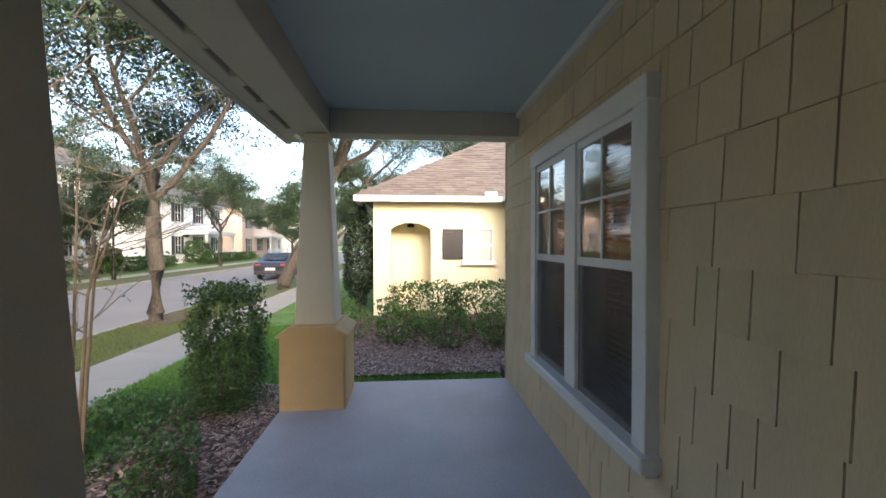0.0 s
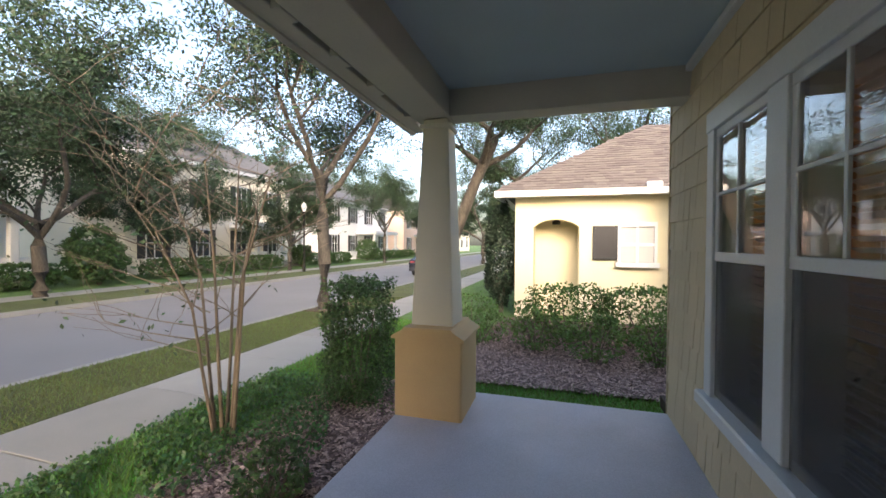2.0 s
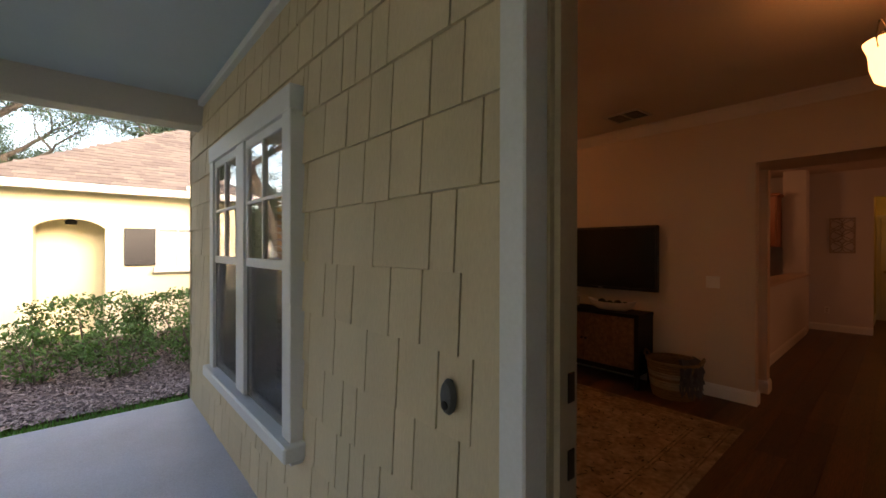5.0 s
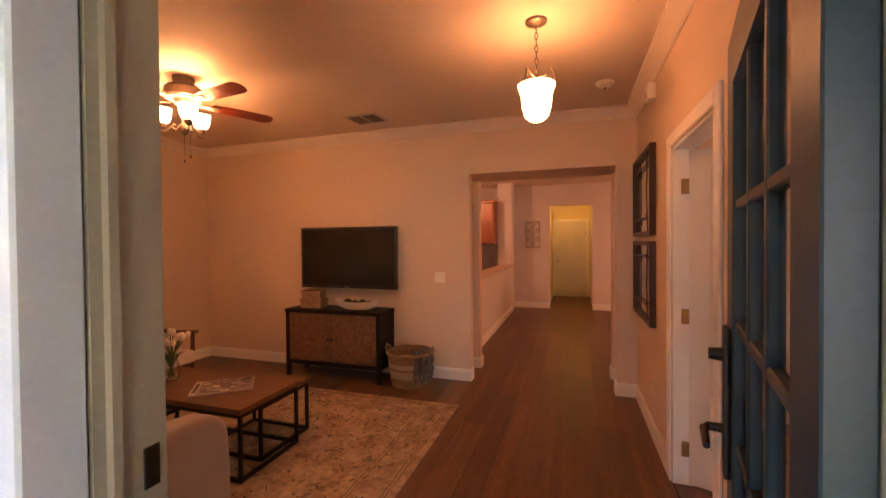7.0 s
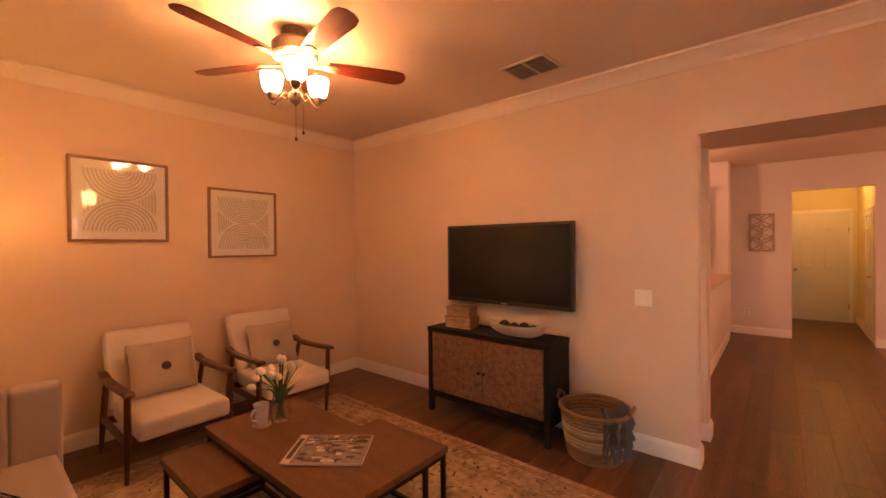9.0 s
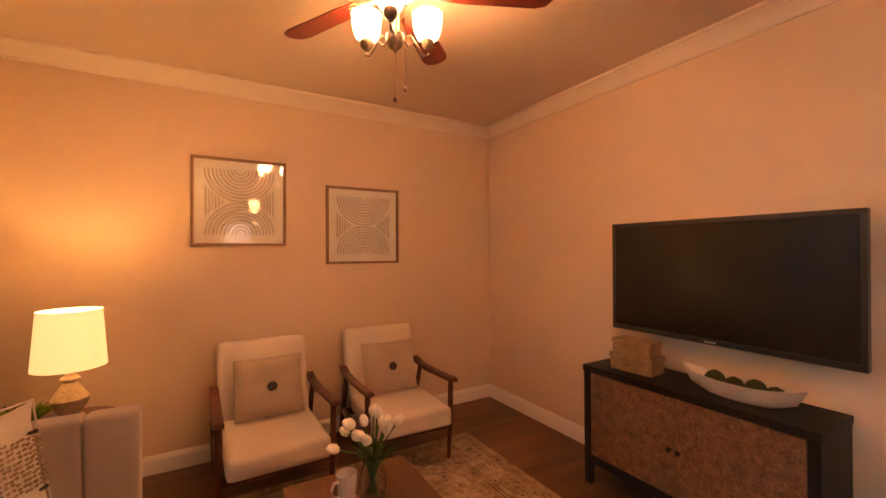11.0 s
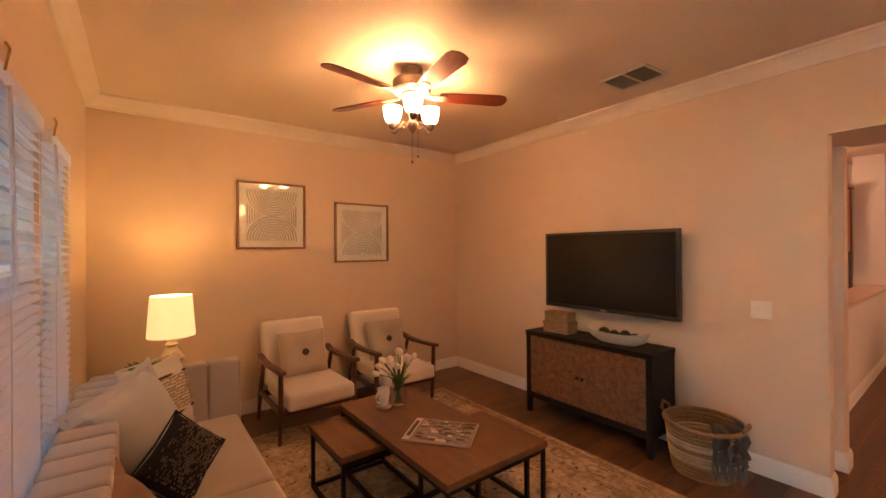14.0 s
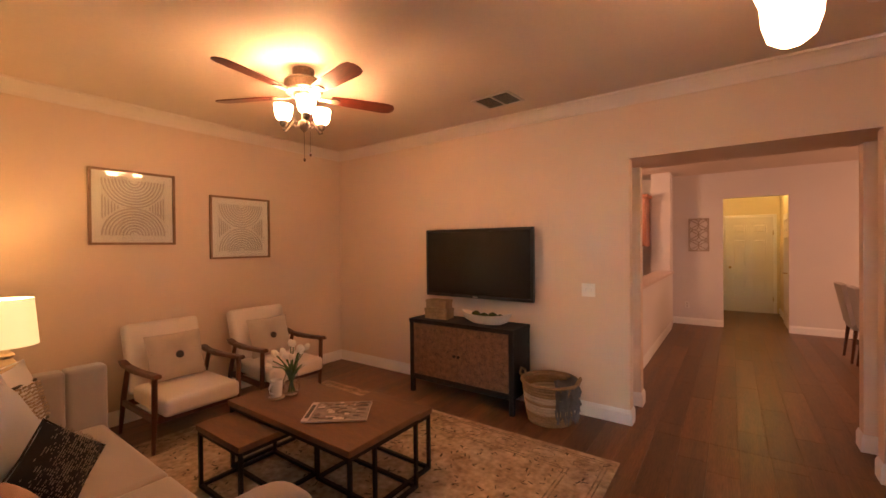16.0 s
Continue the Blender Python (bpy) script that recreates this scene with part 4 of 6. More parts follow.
dg = part("door_glass", box(0.12, DW - 0.12, DT / 2 - 0.003, DT / 2 + 0.003, 0.25, DH - 0.13), M["pane"], front)
for k in (1, 2):
    xx = 0.13 + (DW - 0.26) * k / 3
    part("muntin", box(xx - 0.013, xx + 0.013, 0.006, DT - 0.006, 0.26, DH - 0.14, 0.004), M["door_green"], front)
for k in range(1, 5):
    zz = 0.26 + (DH - 0.40) * k / 5
    part("muntin", box(0.13, DW - 0.13, 0.007, DT - 0.007, zz - 0.013, zz + 0.013, 0.004), M["door_green"], front)
hw = part("lock_plate", box(DW - 0.10, DW - 0.035, DT, DT + 0.016, 0.80, 1.22, 0.006, 2), M["strike"], front, "dark bronze handle plate")
part("thumb_turn", tube([(DW - 0.067, DT, 1.14), (DW - 0.067, DT + 0.05, 1.14)], [0.022, 0.016], 12), M["strike"], hw)
part("lever", tube([(DW - 0.067, DT, 0.93), (DW - 0.067, DT + 0.05, 0.93), (DW - 0.085, DT + 0.062, 0.93), (DW - 0.18, DT + 0.06, 0.92)], [0.014, 0.012, 0.011, 0.009], 10), M["strike"], hw)
part("handle", tube([(DW - 0.067, -0.01, 1.02), (DW - 0.067, -0.06, 1.0), (DW - 0.067, -0.065, 0.86), (DW - 0.067, -0.01, 0.83)], 0.01, 8), M["strike"], front)

bell = thing("doorbell", 1.343, 0.868, 1.03, "oval dark grey doorbell with a push button", "doorbell")
bb = lathe([(0.0, -0.004), (0.027, -0.004), (0.029, 0.006), (0.024, 0.016), (0.0, 0.019)], 20)
bmesh.ops.scale(bb, vec=(1.7, 0.85, 1.0), verts=bb.verts[:])
M["bell_grey"] = material("bell_grey", (0.06, 0.065, 0.07), 0.5, 0.2, 30, 200, 0.1)
part("bell_body", bb, M["bell_grey"], bell, smooth=True).matrix_basis = pose(0, 0, 0, 0, -90, 0)
b2 = lathe([(0.0, 0), (0.012, 0), (0.012, 0.004), (0.0, 0.006)], 14)
part("push_button", b2, M["black_metal"], bell).matrix_basis = pose(-0.018, 0, -0.02, 0, -90, 0)

# shingles of the front wall
rs = random.Random(3)
for ci in range(12):
    z0 = 0.025 + 0.2225 * ci - (0.045 if ci == 0 else 0)
    z1 = min(0.025 + 0.2225 * (ci + 1) + 0.015, 2.66)
    y = DOOR_Y1 + 0.056 - rs.uniform(0, 0.12)
    while y < 4.58:
        w = rs.choice((0.10, 0.13, 0.16, 0.19, 0.24, 0.30))
        a, b = max(y, DOOR_Y1 + 0.056), min(y + w, 4.585)
        y += w + 0.006
        spans = [(a, b, z0, z1)]
        if z1 > 0.44 and z0 < 2.16:
            spans = [(a, min(b, 1.885), z0, z1), (max(a, 3.50), b, z0, z1), (max(a, 1.885), min(b, 3.50), z0, min(z1, 0.44)), (max(a, 1.885), min(b, 3.50), max(z0, 2.16), z1)]
        for p, q, za, zb in spans:
            if q - p < 0.02 or zb - za < 0.01:
                continue
            d0, d1 = WX0 - 0.017 - rs.uniform(0, 0.003), WX0 - 0.006
            sb = prism([(d0, za + rs.choice((0, 0, 0, 0.004))), (WX0, za), (WX0, zb), (d1, zb)], "y", p, q - 0.001)
            part("shingle", sb, M["shingle"], wall_front)
single("wall_corner_board", box(WX0 - 0.022, WX1, 4.586, 4.60, -0.1, 2.7), M["shingle"], "tan corner of the shingled wall", "trim", "structure")
# ---- living room trim ----
PL = WX1 + 0.006
BASE = [(0, 0), (0.016, 0), (0.016, 0.095), (0.010, 0.112), (0.004, 0.125), (0, 0.125)]
CROWN = [(0, 0), (0, -0.105), (0.012, -0.105), (0.020, -0.085), (0.055, -0.045), (0.082, -0.022), (0.095, -0.018), (0.095, 0)]


def run(profile, axis, wall, sign, a, b, z, mat):
    """A moulding along a wall: profile points are (out from the wall, height)."""
    return prism([(wall + sign * u, z + v) for u, v in profile], axis, a, b)


base_runs = [("y", TVX, -1, OPY1, BACK), ("x", BACK, -1, PL, TVX), ("x", RIGHT, 1, WX1, IDX0 - 0.075), ("x", RIGHT, 1, IDX1 + 0.075, TVX - 0.016),
             ("y", TVX, -1, RIGHT, OPY0), ("x", OPY1, -1, TVX - 0.016, TVX + 0.12), ("x", OPY0, 1, TVX - 0.016, TVX + 0.12), ("x", OPY1, -1, 5.60, 5.755), ("x", OPY0, 1, 5.60, 5.755),
             ("y", 5.62, -1, OPY1, OPY1 + 0.08), ("y", 5.62, -1, OPY0 - 0.08, OPY0), ("y", PL, 1, DOOR_Y1 + 0.05, BACK - 0.016),
             ("x", 1.15, -1, 6.2, 9.62), ("y", FARX, -1, 0.40, 1.3), ("y", FARX, -1, -4.0, -0.49), ("x", 0.45, -1, 10.4, 12.5), ("x", -0.54, 1, 10.4, 12.5)]
for ax, w, sg, a, b in base_runs:
    single("baseboard", run(BASE, ax, w, sg, a, b, 0, None), M["trim_white"], "white painted baseboard", "baseboard", "structure")
for ax, w, sg, a, b in (("y", TVX, -1, RIGHT, BACK), ("x", BACK, -1, PL, TVX), ("x", RIGHT, 1, PL, TVX), ("y", PL, 1, RIGHT, BACK)):
    single("crown_moulding", run(CROWN, ax, w, sg, a, b, CEIL - 0.001, None), M["crown_paint"], "white crown moulding along the ceiling", "crown moulding", "structure")

# ---- inner door standing open ----
M["door_white"] = material("door_white", (0.70, 0.66, 0.60), 0.45, 0.03, 3, 90, 0.05)
M["brass"] = material("brass", (0.45, 0.32, 0.14), 0.35, 0.15, 10, 90, 0.0, metal=1.0)
cas = single("door_casing", boxes([(IDX0 - 0.075, IDX0, RIGHT, RIGHT + 0.018, 0, IDH + 0.075), (IDX1, IDX1 + 0.075, RIGHT, RIGHT + 0.018, 0, IDH + 0.075), (IDX0, IDX1, RIGHT, RIGHT + 0.018, IDH, IDH + 0.075)], 0.005), M["trim_white"], "white painted inner door casing", "door frame", "structure")
part("jamb", boxes([(IDX0, IDX0 + 0.018, RIGHT - 0.12, RIGHT, 0, IDH), (IDX1 - 0.018, IDX1, RIGHT - 0.12, RIGHT, 0, IDH), (IDX0 + 0.018, IDX1 - 0.018, RIGHT - 0.12, RIGHT, IDH - 0.018, IDH)]), M["trim_white"], cas)


def six_panel(d, w, h, t, mat):
    """A panelled door leaf, hinge edge at x = 0, faces along y."""
    part("leaf", box(0.001, w - 0.001, t * 0.38, t * 0.62, 0.001, h - 0.001, 0.001), M[mat], d)
    st = 0.11
    cols = ((st, w / 2 - 0.045), (w / 2 + 0.045, w - st))
    rows = ((0.24, 0.80), (0.95, 1.58), (1.69, 1.90))
    for side in (0, 1):
        y0, y1 = (0.0, t * 0.39) if side == 0 else (t * 0.61, t)
        part("stiles_and_rails", boxes([(0, st, y0, y1, 0, h), (w - st, w, y0, y1, 0, h), *[(w / 2 - 0.045, w / 2 + 0.045, y0, y1, r0, r1) for r0, r1 in rows], (st, w - st, y0, y1, 0, 0.24), (st, w - st, y0, y1, 0.80, 0.95), (st, w - st, y0, y1, 1.58, 1.69), (st, w - st, y0, y1, 1.90, h)]), M[mat], d)
        for c0, c1 in cols:
            for r0, r1 in rows:
                part("panel", box(c0 + 0.036, c1 - 0.036, y0 + 0.001, y1 - 0.0005, r0 + 0.036, r1 - 0.036, 0.004), M[mat], d)


inner = thing("door_2", IDX1 - 0.02, RIGHT - 0.085, 0.01, "white six-panel inner door standing open", "door", rz=-112, kind="structure")
six_panel(inner, 0.76, 2.0, 0.035, "door_white")
for z in (0.22, 1.02, 1.80):
    part("hinge", box(IDX1 - 0.030, IDX1 - 0.0185, RIGHT - 0.085, RIGHT - 0.045, z - 0.045, z + 0.045, 0.002), M["brass"], cas, "brass hinge")
rear = thing("door_3", 12.458, 0.38, 0.0, "closed pale six-panel door at the hall end", "door", rz=-90, kind="structure")
six_panel(rear, 0.81, 2.03, 0.04, "door_white")
part("knob", lathe([(0.012, 0), (0.012, 0.03), (0.03, 0.045), (0.028, 0.065), (0.0, 0.07)], 12), M["brass"], rear).matrix_basis = pose(0.07, 0.0, 0.96, 90, 0, 0)
for z in (0.3, 1.7):
    part("hinge", box(0.80, 0.815, -0.01, 0.004, z - 0.05, z + 0.05), M["brass"], rear)
single("rear_door_casing", boxes([(12.48, 12.5, 0.38, 0.44, 0, 2.09), (12.48, 12.5, -0.49, -0.43, 0, 2.09), (12.48, 12.5, -0.43, 0.38, 2.03, 2.09)], 0.004), M["trim_white"], "pale door casing at the hall end", "door frame", "structure")
side = thing("door_4", 10.6, -0.535, 0.0, "pale six-panel door in the hall side", "door", kind="structure")
six_panel(side, 0.75, 2.0, 0.03, "door_white")
part("lever", tube([(0.07, 0.03, 0.96), (0.07, 0.08, 0.96), (0.16, 0.085, 0.96)], 0.01, 8), M["brass"], side)

# ---- dining room and kitchen ----
M["counter"] = material("counter", (0.55, 0.40, 0.30), 0.35, 0.2, 30, 160, 0.0)
M["cabinet_wood"] = material("cabinet_wood", (0.34, 0.12, 0.045), 0.4, 0.2, 3, 40, 0.1, stretch=(6, 6, 0.5))
single("wall_half", boxes([(6.2, 9.62, 1.15, 1.27, 0, 0.975), (9.62, 9.95, 1.15, 1.45, 0, CEIL)]), M["dining_paint"], "pale half wall with a full-height pier", "wall", "structure")
bar = thing("bar_counter", 7.9, 1.17, 0.975, "tan stone bar top on the half wall", "counter")
part("bar_top", box(-1.72, 1.70, -0.08, 0.2, 0, 0.035, 0.008, 2), M["counter"], bar)
single("wall_kitchen_side", box(9.95, 10.26, 1.3, 1.42, 0, CEIL), M["dining_paint"], "pale wall beside the kitchen", "wall", "structure")
kc = thing("wall_cabinet", 9.2, 4.3, 1.45, "reddish wooden kitchen wall cabinet", "cabinet")
part("body", box(-2.2, 0.9, -0.16, 0.19, 0, 0.95, 0.004), M["cabinet_wood"], kc)
for k in range(6):
    dd = part("door", box(-2.18 + k * 0.51, -1.69 + k * 0.51, -0.182, -0.162, 0.02, 0.93, 0.004), M["cabinet_wood"], kc)
    part("panel", box(-2.11 + k * 0.51, -1.76 + k * 0.51, -0.19, -0.183, 0.09, 0.86, 0.003), M["cabinet_wood"], dd)
part("cornice", box(-2.25, 0.95, -0.22, 0.19, 0.95, 1.0, 0.01), M["cabinet_wood"], kc)
kc2 = thing("wall_cabinet", 9.45, 1.75, 1.45, "reddish wooden kitchen cabinet seen end on", "cabinet")
part("body", box(-0.18, 0.17, -0.28, 0.42, 0, 0.85, 0.004), M["cabinet_wood"], kc2)
part("cornice", box(-0.24, 0.17, -0.32, 0.46, 0.85, 0.9, 0.012), M["cabinet_wood"], kc2)
part("door", box(-0.20, -0.182, -0.26, 0.40, 0.02, 0.83, 0.004), M["cabinet_wood"], kc2)
M["lattice"] = material("lattice", (0.42, 0.33, 0.25), 0.7, 0.15, 8, 60, 0.2)
art = thing("wall_art", FARX, 0.765, 1.345, "carved pale wooden lattice panel on the wall", "wall art")
part("frame", boxes([(-0.02, -0.002, -0.16, 0.16, 0, 0.02), (-0.02, -0.002, -0.16, 0.16, 0.58, 0.60), (-0.02, -0.002, -0.16, -0.14, 0.02, 0.58), (-0.02, -0.002, 0.14, 0.16, 0.02, 0.58)]), M["lattice"], art)
for cz in (0.11, 0.30, 0.49):
    for cy in (-0.07, 0.07):
        ring = [(-0.011, cy + 0.075 * math.cos(2 * math.pi * k / 16), cz + 0.095 * math.sin(2 * math.pi * k / 16)) for k in range(17)]
        part("lattice_ring", tube(ring, 0.008, 6), M["lattice"], art)
for sgn in (-1, 1):
    for k in range(3):
        part("lattice_bar", tube([(-0.011, -0.14 * sgn, 0.02 + k * 0.19), (-0.011, 0.14 * sgn, 0.20 + k * 0.19)], 0.008, 6), M["lattice"], art)


def dining_chair(x, y, rz):
    c = thing("dining_chair", x, y, 0, "grey upholstered dining chair with dark legs", "chair", "dining chairs", rz)
    part("seat", box(-0.23, 0.23, -0.23, 0.23, 0.40, 0.50, 0.03, 3), M["chair_grey"], c)
    part("backrest", prism([(0.17, 0.46), (0.24, 0.46), (0.34, 0.96), (0.28, 0.97)], "x", -0.22, 0.22), M["chair_grey"], c)
    for sx, sy in ((-1, -1), (1, -1), (-1, 1), (1, 1)):
        part("leg", tube([(sx * 0.20, sy * 0.20, 0.41), (sx * 0.22, sy * 0.24, 0)], [0.022, 0.014], 8), M["walnut"], c)


M["chair_grey"] = material("chair_grey", (0.42, 0.39, 0.37), 0.9, 0.08, 5, 220, 0.3, sheen=0.2)
M["walnut"] = material("walnut", (0.11, 0.036, 0.015), 0.35, 0.35, 5, 40, 0.08, stretch=(4, 4, 0.5))
dining_chair(8.7, -1.16, 0)
dining_chair(8.15, -1.19, 0)
# Slat colour carries the shade of the gaps between the slats.
M["vent_slat_shade"] = material("vent_slat_shade", (0.13, 0.11, 0.095), 0.6, 0.1, 4, 60, 0.05)
M["vent_white"] = material("vent_white", (0.55, 0.48, 0.42), 0.5, 0.05, 4, 60, 0.05)


def ceiling_vent(x, y, w, d, rz, label):
    v = thing("ceiling_vent", x, y, CEIL, label, "vent", "ceiling vents", rz)
    # Dark sheet for the shade inside the duct.
    part("backing", box(-w / 2 + 0.02, w / 2 - 0.02, -d / 2 + 0.02, d / 2 - 0.02, -0.004, -0.001), M["dark_slot"], v)
    for r in ((-w / 2, w / 2, -d / 2, -d / 2 + 0.025), (-w / 2, w / 2, d / 2 - 0.025, d / 2), (-w / 2, -w / 2 + 0.025, -d / 2 + 0.025, d / 2 - 0.025), (w / 2 - 0.025, w / 2, -d / 2 + 0.025, d / 2 - 0.025), (-0.008, 0.008, -d / 2 + 0.025, d / 2 - 0.025)):
        part("frame", box(*r, -0.012, -0.001, 0.002), M["vent_white"], v)
    n = int((d - 0.05) / 0.022)
    for k in range(n):
        yy = -d / 2 + 0.03 + k * 0.022
        part("slat", prism([(yy, -0.010), (yy + 0.0015, -0.0105), (yy + 0.004, -0.005), (yy + 0.0025, -0.0045)], "x", -w / 2 + 0.025, w / 2 - 0.025), M["vent_slat_shade"], v)


ceiling_vent(4.645, 1.89, 0.36, 0.29, 86, "white-framed ceiling air vent with slats darkened as shade")
ceiling_vent(8.6, -0.75, 0.35, 0.2, 0, "white-framed dining ceiling vent with slats darkened as shade")
M["plastic"] = material("plastic", (0.80, 0.77, 0.72), 0.4, 0.04, 5, 60, 0.0)
sd = thing("smoke_detector", 4.44, -0.34, CEIL, "round white smoke detector on the ceiling", "smoke detector")
part("base", lathe([(0.07, -0.001), (0.072, -0.012), (0.06, -0.02)], 24), M["plastic"], sd, smooth=True)
part("cover", lathe([(0.058, -0.02), (0.055, -0.035), (0.03, -0.045), (0.0, -0.046)], 24), M["plastic"], sd, smooth=True)
part("test_button", lathe([(0.012, -0.045), (0.012, -0.049), (0.0, -0.05)], 12), M["dark_slot"], sd)
sn = thing("alarm_sensor", 4.27, RIGHT, 2.50, "white alarm sensor box high on the wall", "sensor")
part("sensor_body", box(-0.055, 0.055, 0.001, 0.06, 0, 0.12, 0.012, 2), M["plastic"], sn)
part("sensor_lens", box(-0.03, 0.03, 0.058, 0.064, 0.02, 0.06, 0.004), M["vent_white"], sn)
ls = thing("light_switch", TVX, 1.285, 1.10, "white double light switch plate", "light switch")
part("plate", box(-0.007, -0.0005, -0.058, 0.058, -0.058, 0.058, 0.003, 2), M["plastic"], ls)
for k in (-0.024, 0.024):
    part("toggle", box(-0.016, -0.006, k - 0.006, k + 0.006, -0.012, 0.012, 0.002), M["plastic"], ls)


def outlet(x, y, z, rz):
    o = thing("wall_outlet", x, y, z, "white wall power outlet", "outlet", "outlets", rz)
    part("plate", box(-0.035, 0.035, 0.0005, 0.006, -0.057, 0.057, 0.002), M["plastic"], o)
    for k in (-0.024, 0.024):
        part("socket", box(-0.016, 0.016, 0.006, 0.009, k - 0.014, k + 0.014, 0.002), M["vent_white"], o)


outlet(4.30, RIGHT, 0.40, 0)
outlet(FARX, 0.95, 0.36, 90)

# ---- framed window mirrors on the right wall ----
M["frame_dark"] = material("frame_dark", (0.035, 0.015, 0.008), 0.45, 0.3, 8, 60, 0.15)
M["mirror"] = material("mirror", (0.75, 0.75, 0.75), 0.05, 0.06, 3, 30, 0.0, metal=1.0)


def wall_mirror(z0, z1):
    m = thing("wall_mirror", 4.66, RIGHT, z0, "dark framed mirror with thin branch-like bars", "mirror", "mirrors on the wall")
    h, w = z1 - z0, 0.43
    part("mirror_glass", box(-w + 0.03, w - 0.03, 0.012, 0.016, 0.03, h - 0.03), M["mirror"], m)
    for r in ((-w, w, 0.001, 0.045, 0, 0.032), (-w, w, 0.001, 0.045, h - 0.032, h), (-w, -w + 0.032, 0.001, 0.045, 0.032, h - 0.032), (w - 0.032, w, 0.001, 0.045, 0.032, h - 0.032)):
        part("frame", box(*r, 0.003), M["frame_dark"], m)
    for zz in (0.13, h - 0.13):
        part("bar", tube([(-w + 0.03, 0.03, zz), (0, 0.034, zz + 0.012), (w - 0.03, 0.03, zz)], 0.006, 6), M["frame_dark"], m)
    for xx in (-0.26, 0.26):
        part("bar", tube([(xx, 0.03, 0.03), (xx + 0.015, 0.036, h / 2), (xx, 0.03, h - 0.03)], 0.006, 6), M["frame_dark"], m)
        for zz in (0.13, h - 0.13):
            part("knot", tube([(xx - 0.03, 0.036, zz - 0.03), (xx + 0.03, 0.036, zz + 0.03)], 0.005, 6), M["frame_dark"], m)


wall_mirror(1.52, 2.19)
wall_mirror(0.84, 1.475)

# ---- pictures ----
M["frame_wood"] = material("frame_wood", (0.26, 0.15, 0.08), 0.5, 0.25, 6, 60, 0.15, stretch=(3, 3, 0.6))
M["paper"] = material("paper", (0.70, 0.64, 0.57), 0.9, 0.04, 6, 120, 0.15)
M["relief"] = material("relief", (0.52, 0.45, 0.39), 0.9, 0.10, 8, 90, 0.3)
M["mat_board"] = material("mat_board", (0.72, 0.66, 0.58), 0.9, 0.02, 6, 120, 0.05)


def picture(x0, x1, z0, z1):
    w, h = x1 - x0, z1 - z0
    p = thing("framed_picture", (x0 + x1) / 2, BACK, z0, "framed abstract print of pale concentric arches", "picture", "arch prints")
    W = w / 2
    for r in ((-W, W, 0, 0.02), (-W, W, h - 0.02, h), (-W, -W + 0.02, 0.02, h - 0.02), (W - 0.02, W, 0.02, h - 0.02)):
        part("frame", box(r[0], r[1], -0.032, -0.001, r[2], r[3], 0.002), M["frame_wood"], p)
    part("mat_board", box(-W + 0.018, W - 0.018, -0.012, -0.004, 0.018, h - 0.018), M["mat_board"], p)
    part("print", box(-W + 0.075, W - 0.075, -0.014, -0.0125, 0.075, h - 0.075), M["paper"], p)
    cw, c0, c1 = W - 0.085, 0.082, h - 0.082
    for k in range(9):
        r = 0.035 + k * 0.024
        for cz, sg in ((c0, 1), (c1, -1)):
            pts = [(r * math.cos(math.pi * i / 18), -0.015, cz + sg * r * 1.02 * math.sin(math.pi * i / 18)) for i in range(19)]
            part("arch_line", tube(pts, 0.0065, 5), M["relief"], p)
    for k in range(6):
        xx = cw - 0.008 - k * 0.021
        hh = 0.10 - k * 0.017
        for sg in (-1, 1):
            part("upright_line", tube([(sg * xx, -0.015, h / 2 - hh), (sg * xx, -0.015, h / 2 + hh)], 0.006, 5), M["relief"], p)
    g = part("glass", box(-W + 0.02, W - 0.02, -0.024, -0.021, 0.02, h - 0.02), M["pane"], p)
    g.visible_shadow = False


picture(2.54, 3.17, 1.535, 2.175)
picture(3.48, 4.12, 1.388, 2.032)

# ---- television ----
M["tv_black"] = material("tv_black", (0.012, 0.012, 0.012), 0.4, 0.1, 5, 60, 0.0)
M["tv_screen"] = material("tv_screen", (0.010, 0.0095, 0.009), 0.22, 0.05, 2, 20, 0.0, spec=0.35, even=True)
tvset = thing("television", TVX, 2.363, 0.966, "black flat-screen television mounted on the wall", "television")
part("bezel", boxes([(-0.12, -0.075, -0.617, 0.617, 0, 0.03), (-0.12, -0.075, -0.617, 0.617, 0.675, 0.70), (-0.12, -0.075, -0.617, -0.595, 0.03, 0.675), (-0.12, -0.075, 0.595, 0.617, 0.03, 0.675)], 0.002), M["tv_black"], tvset)
part("screen", box(-0.112, -0.078, -0.596, 0.596, 0.029, 0.676), M["tv_screen"], tvset, "dark switched-off screen")
part("mount", box(-0.075, -0.001, -0.25, 0.25, 0.15, 0.55, 0.004), M["tv_black"], tvset)
part("badge", box(-0.122, -0.119, -0.03, 0.03, 0.009, 0.018), M["vent_white"], tvset, "small pale maker's mark")

# ---- console cabinet ----
M["console_black"] = material("console_black", (0.011, 0.0095, 0.009), 0.55, 0.2, 6, 60, 0.1, stretch=(1, 4, 1), spec=0.25)
M["carved"] = material("carved", (0.20, 0.105, 0.055), 0.65, 0.5, 22, 70, 0.9, dist=0.007, dark=(0.075, 0.036, 0.02))
con = thing("console_cabinet", 4.93, 2.40, 0, "black console cabinet with two carved wooden doors", "cabinet")
CX0, CX1, CY = -0.19, 0.17, 0.585
part("top", box(CX0 - 0.005, CX1, -CY - 0.005, CY + 0.005, 0.715, 0.755, 0.005, 2), M["console_black"], con)
part("side", box(CX0, CX1, -CY, -CY + 0.045, 0.14, 0.715, 0.003), M["console_black"], con)
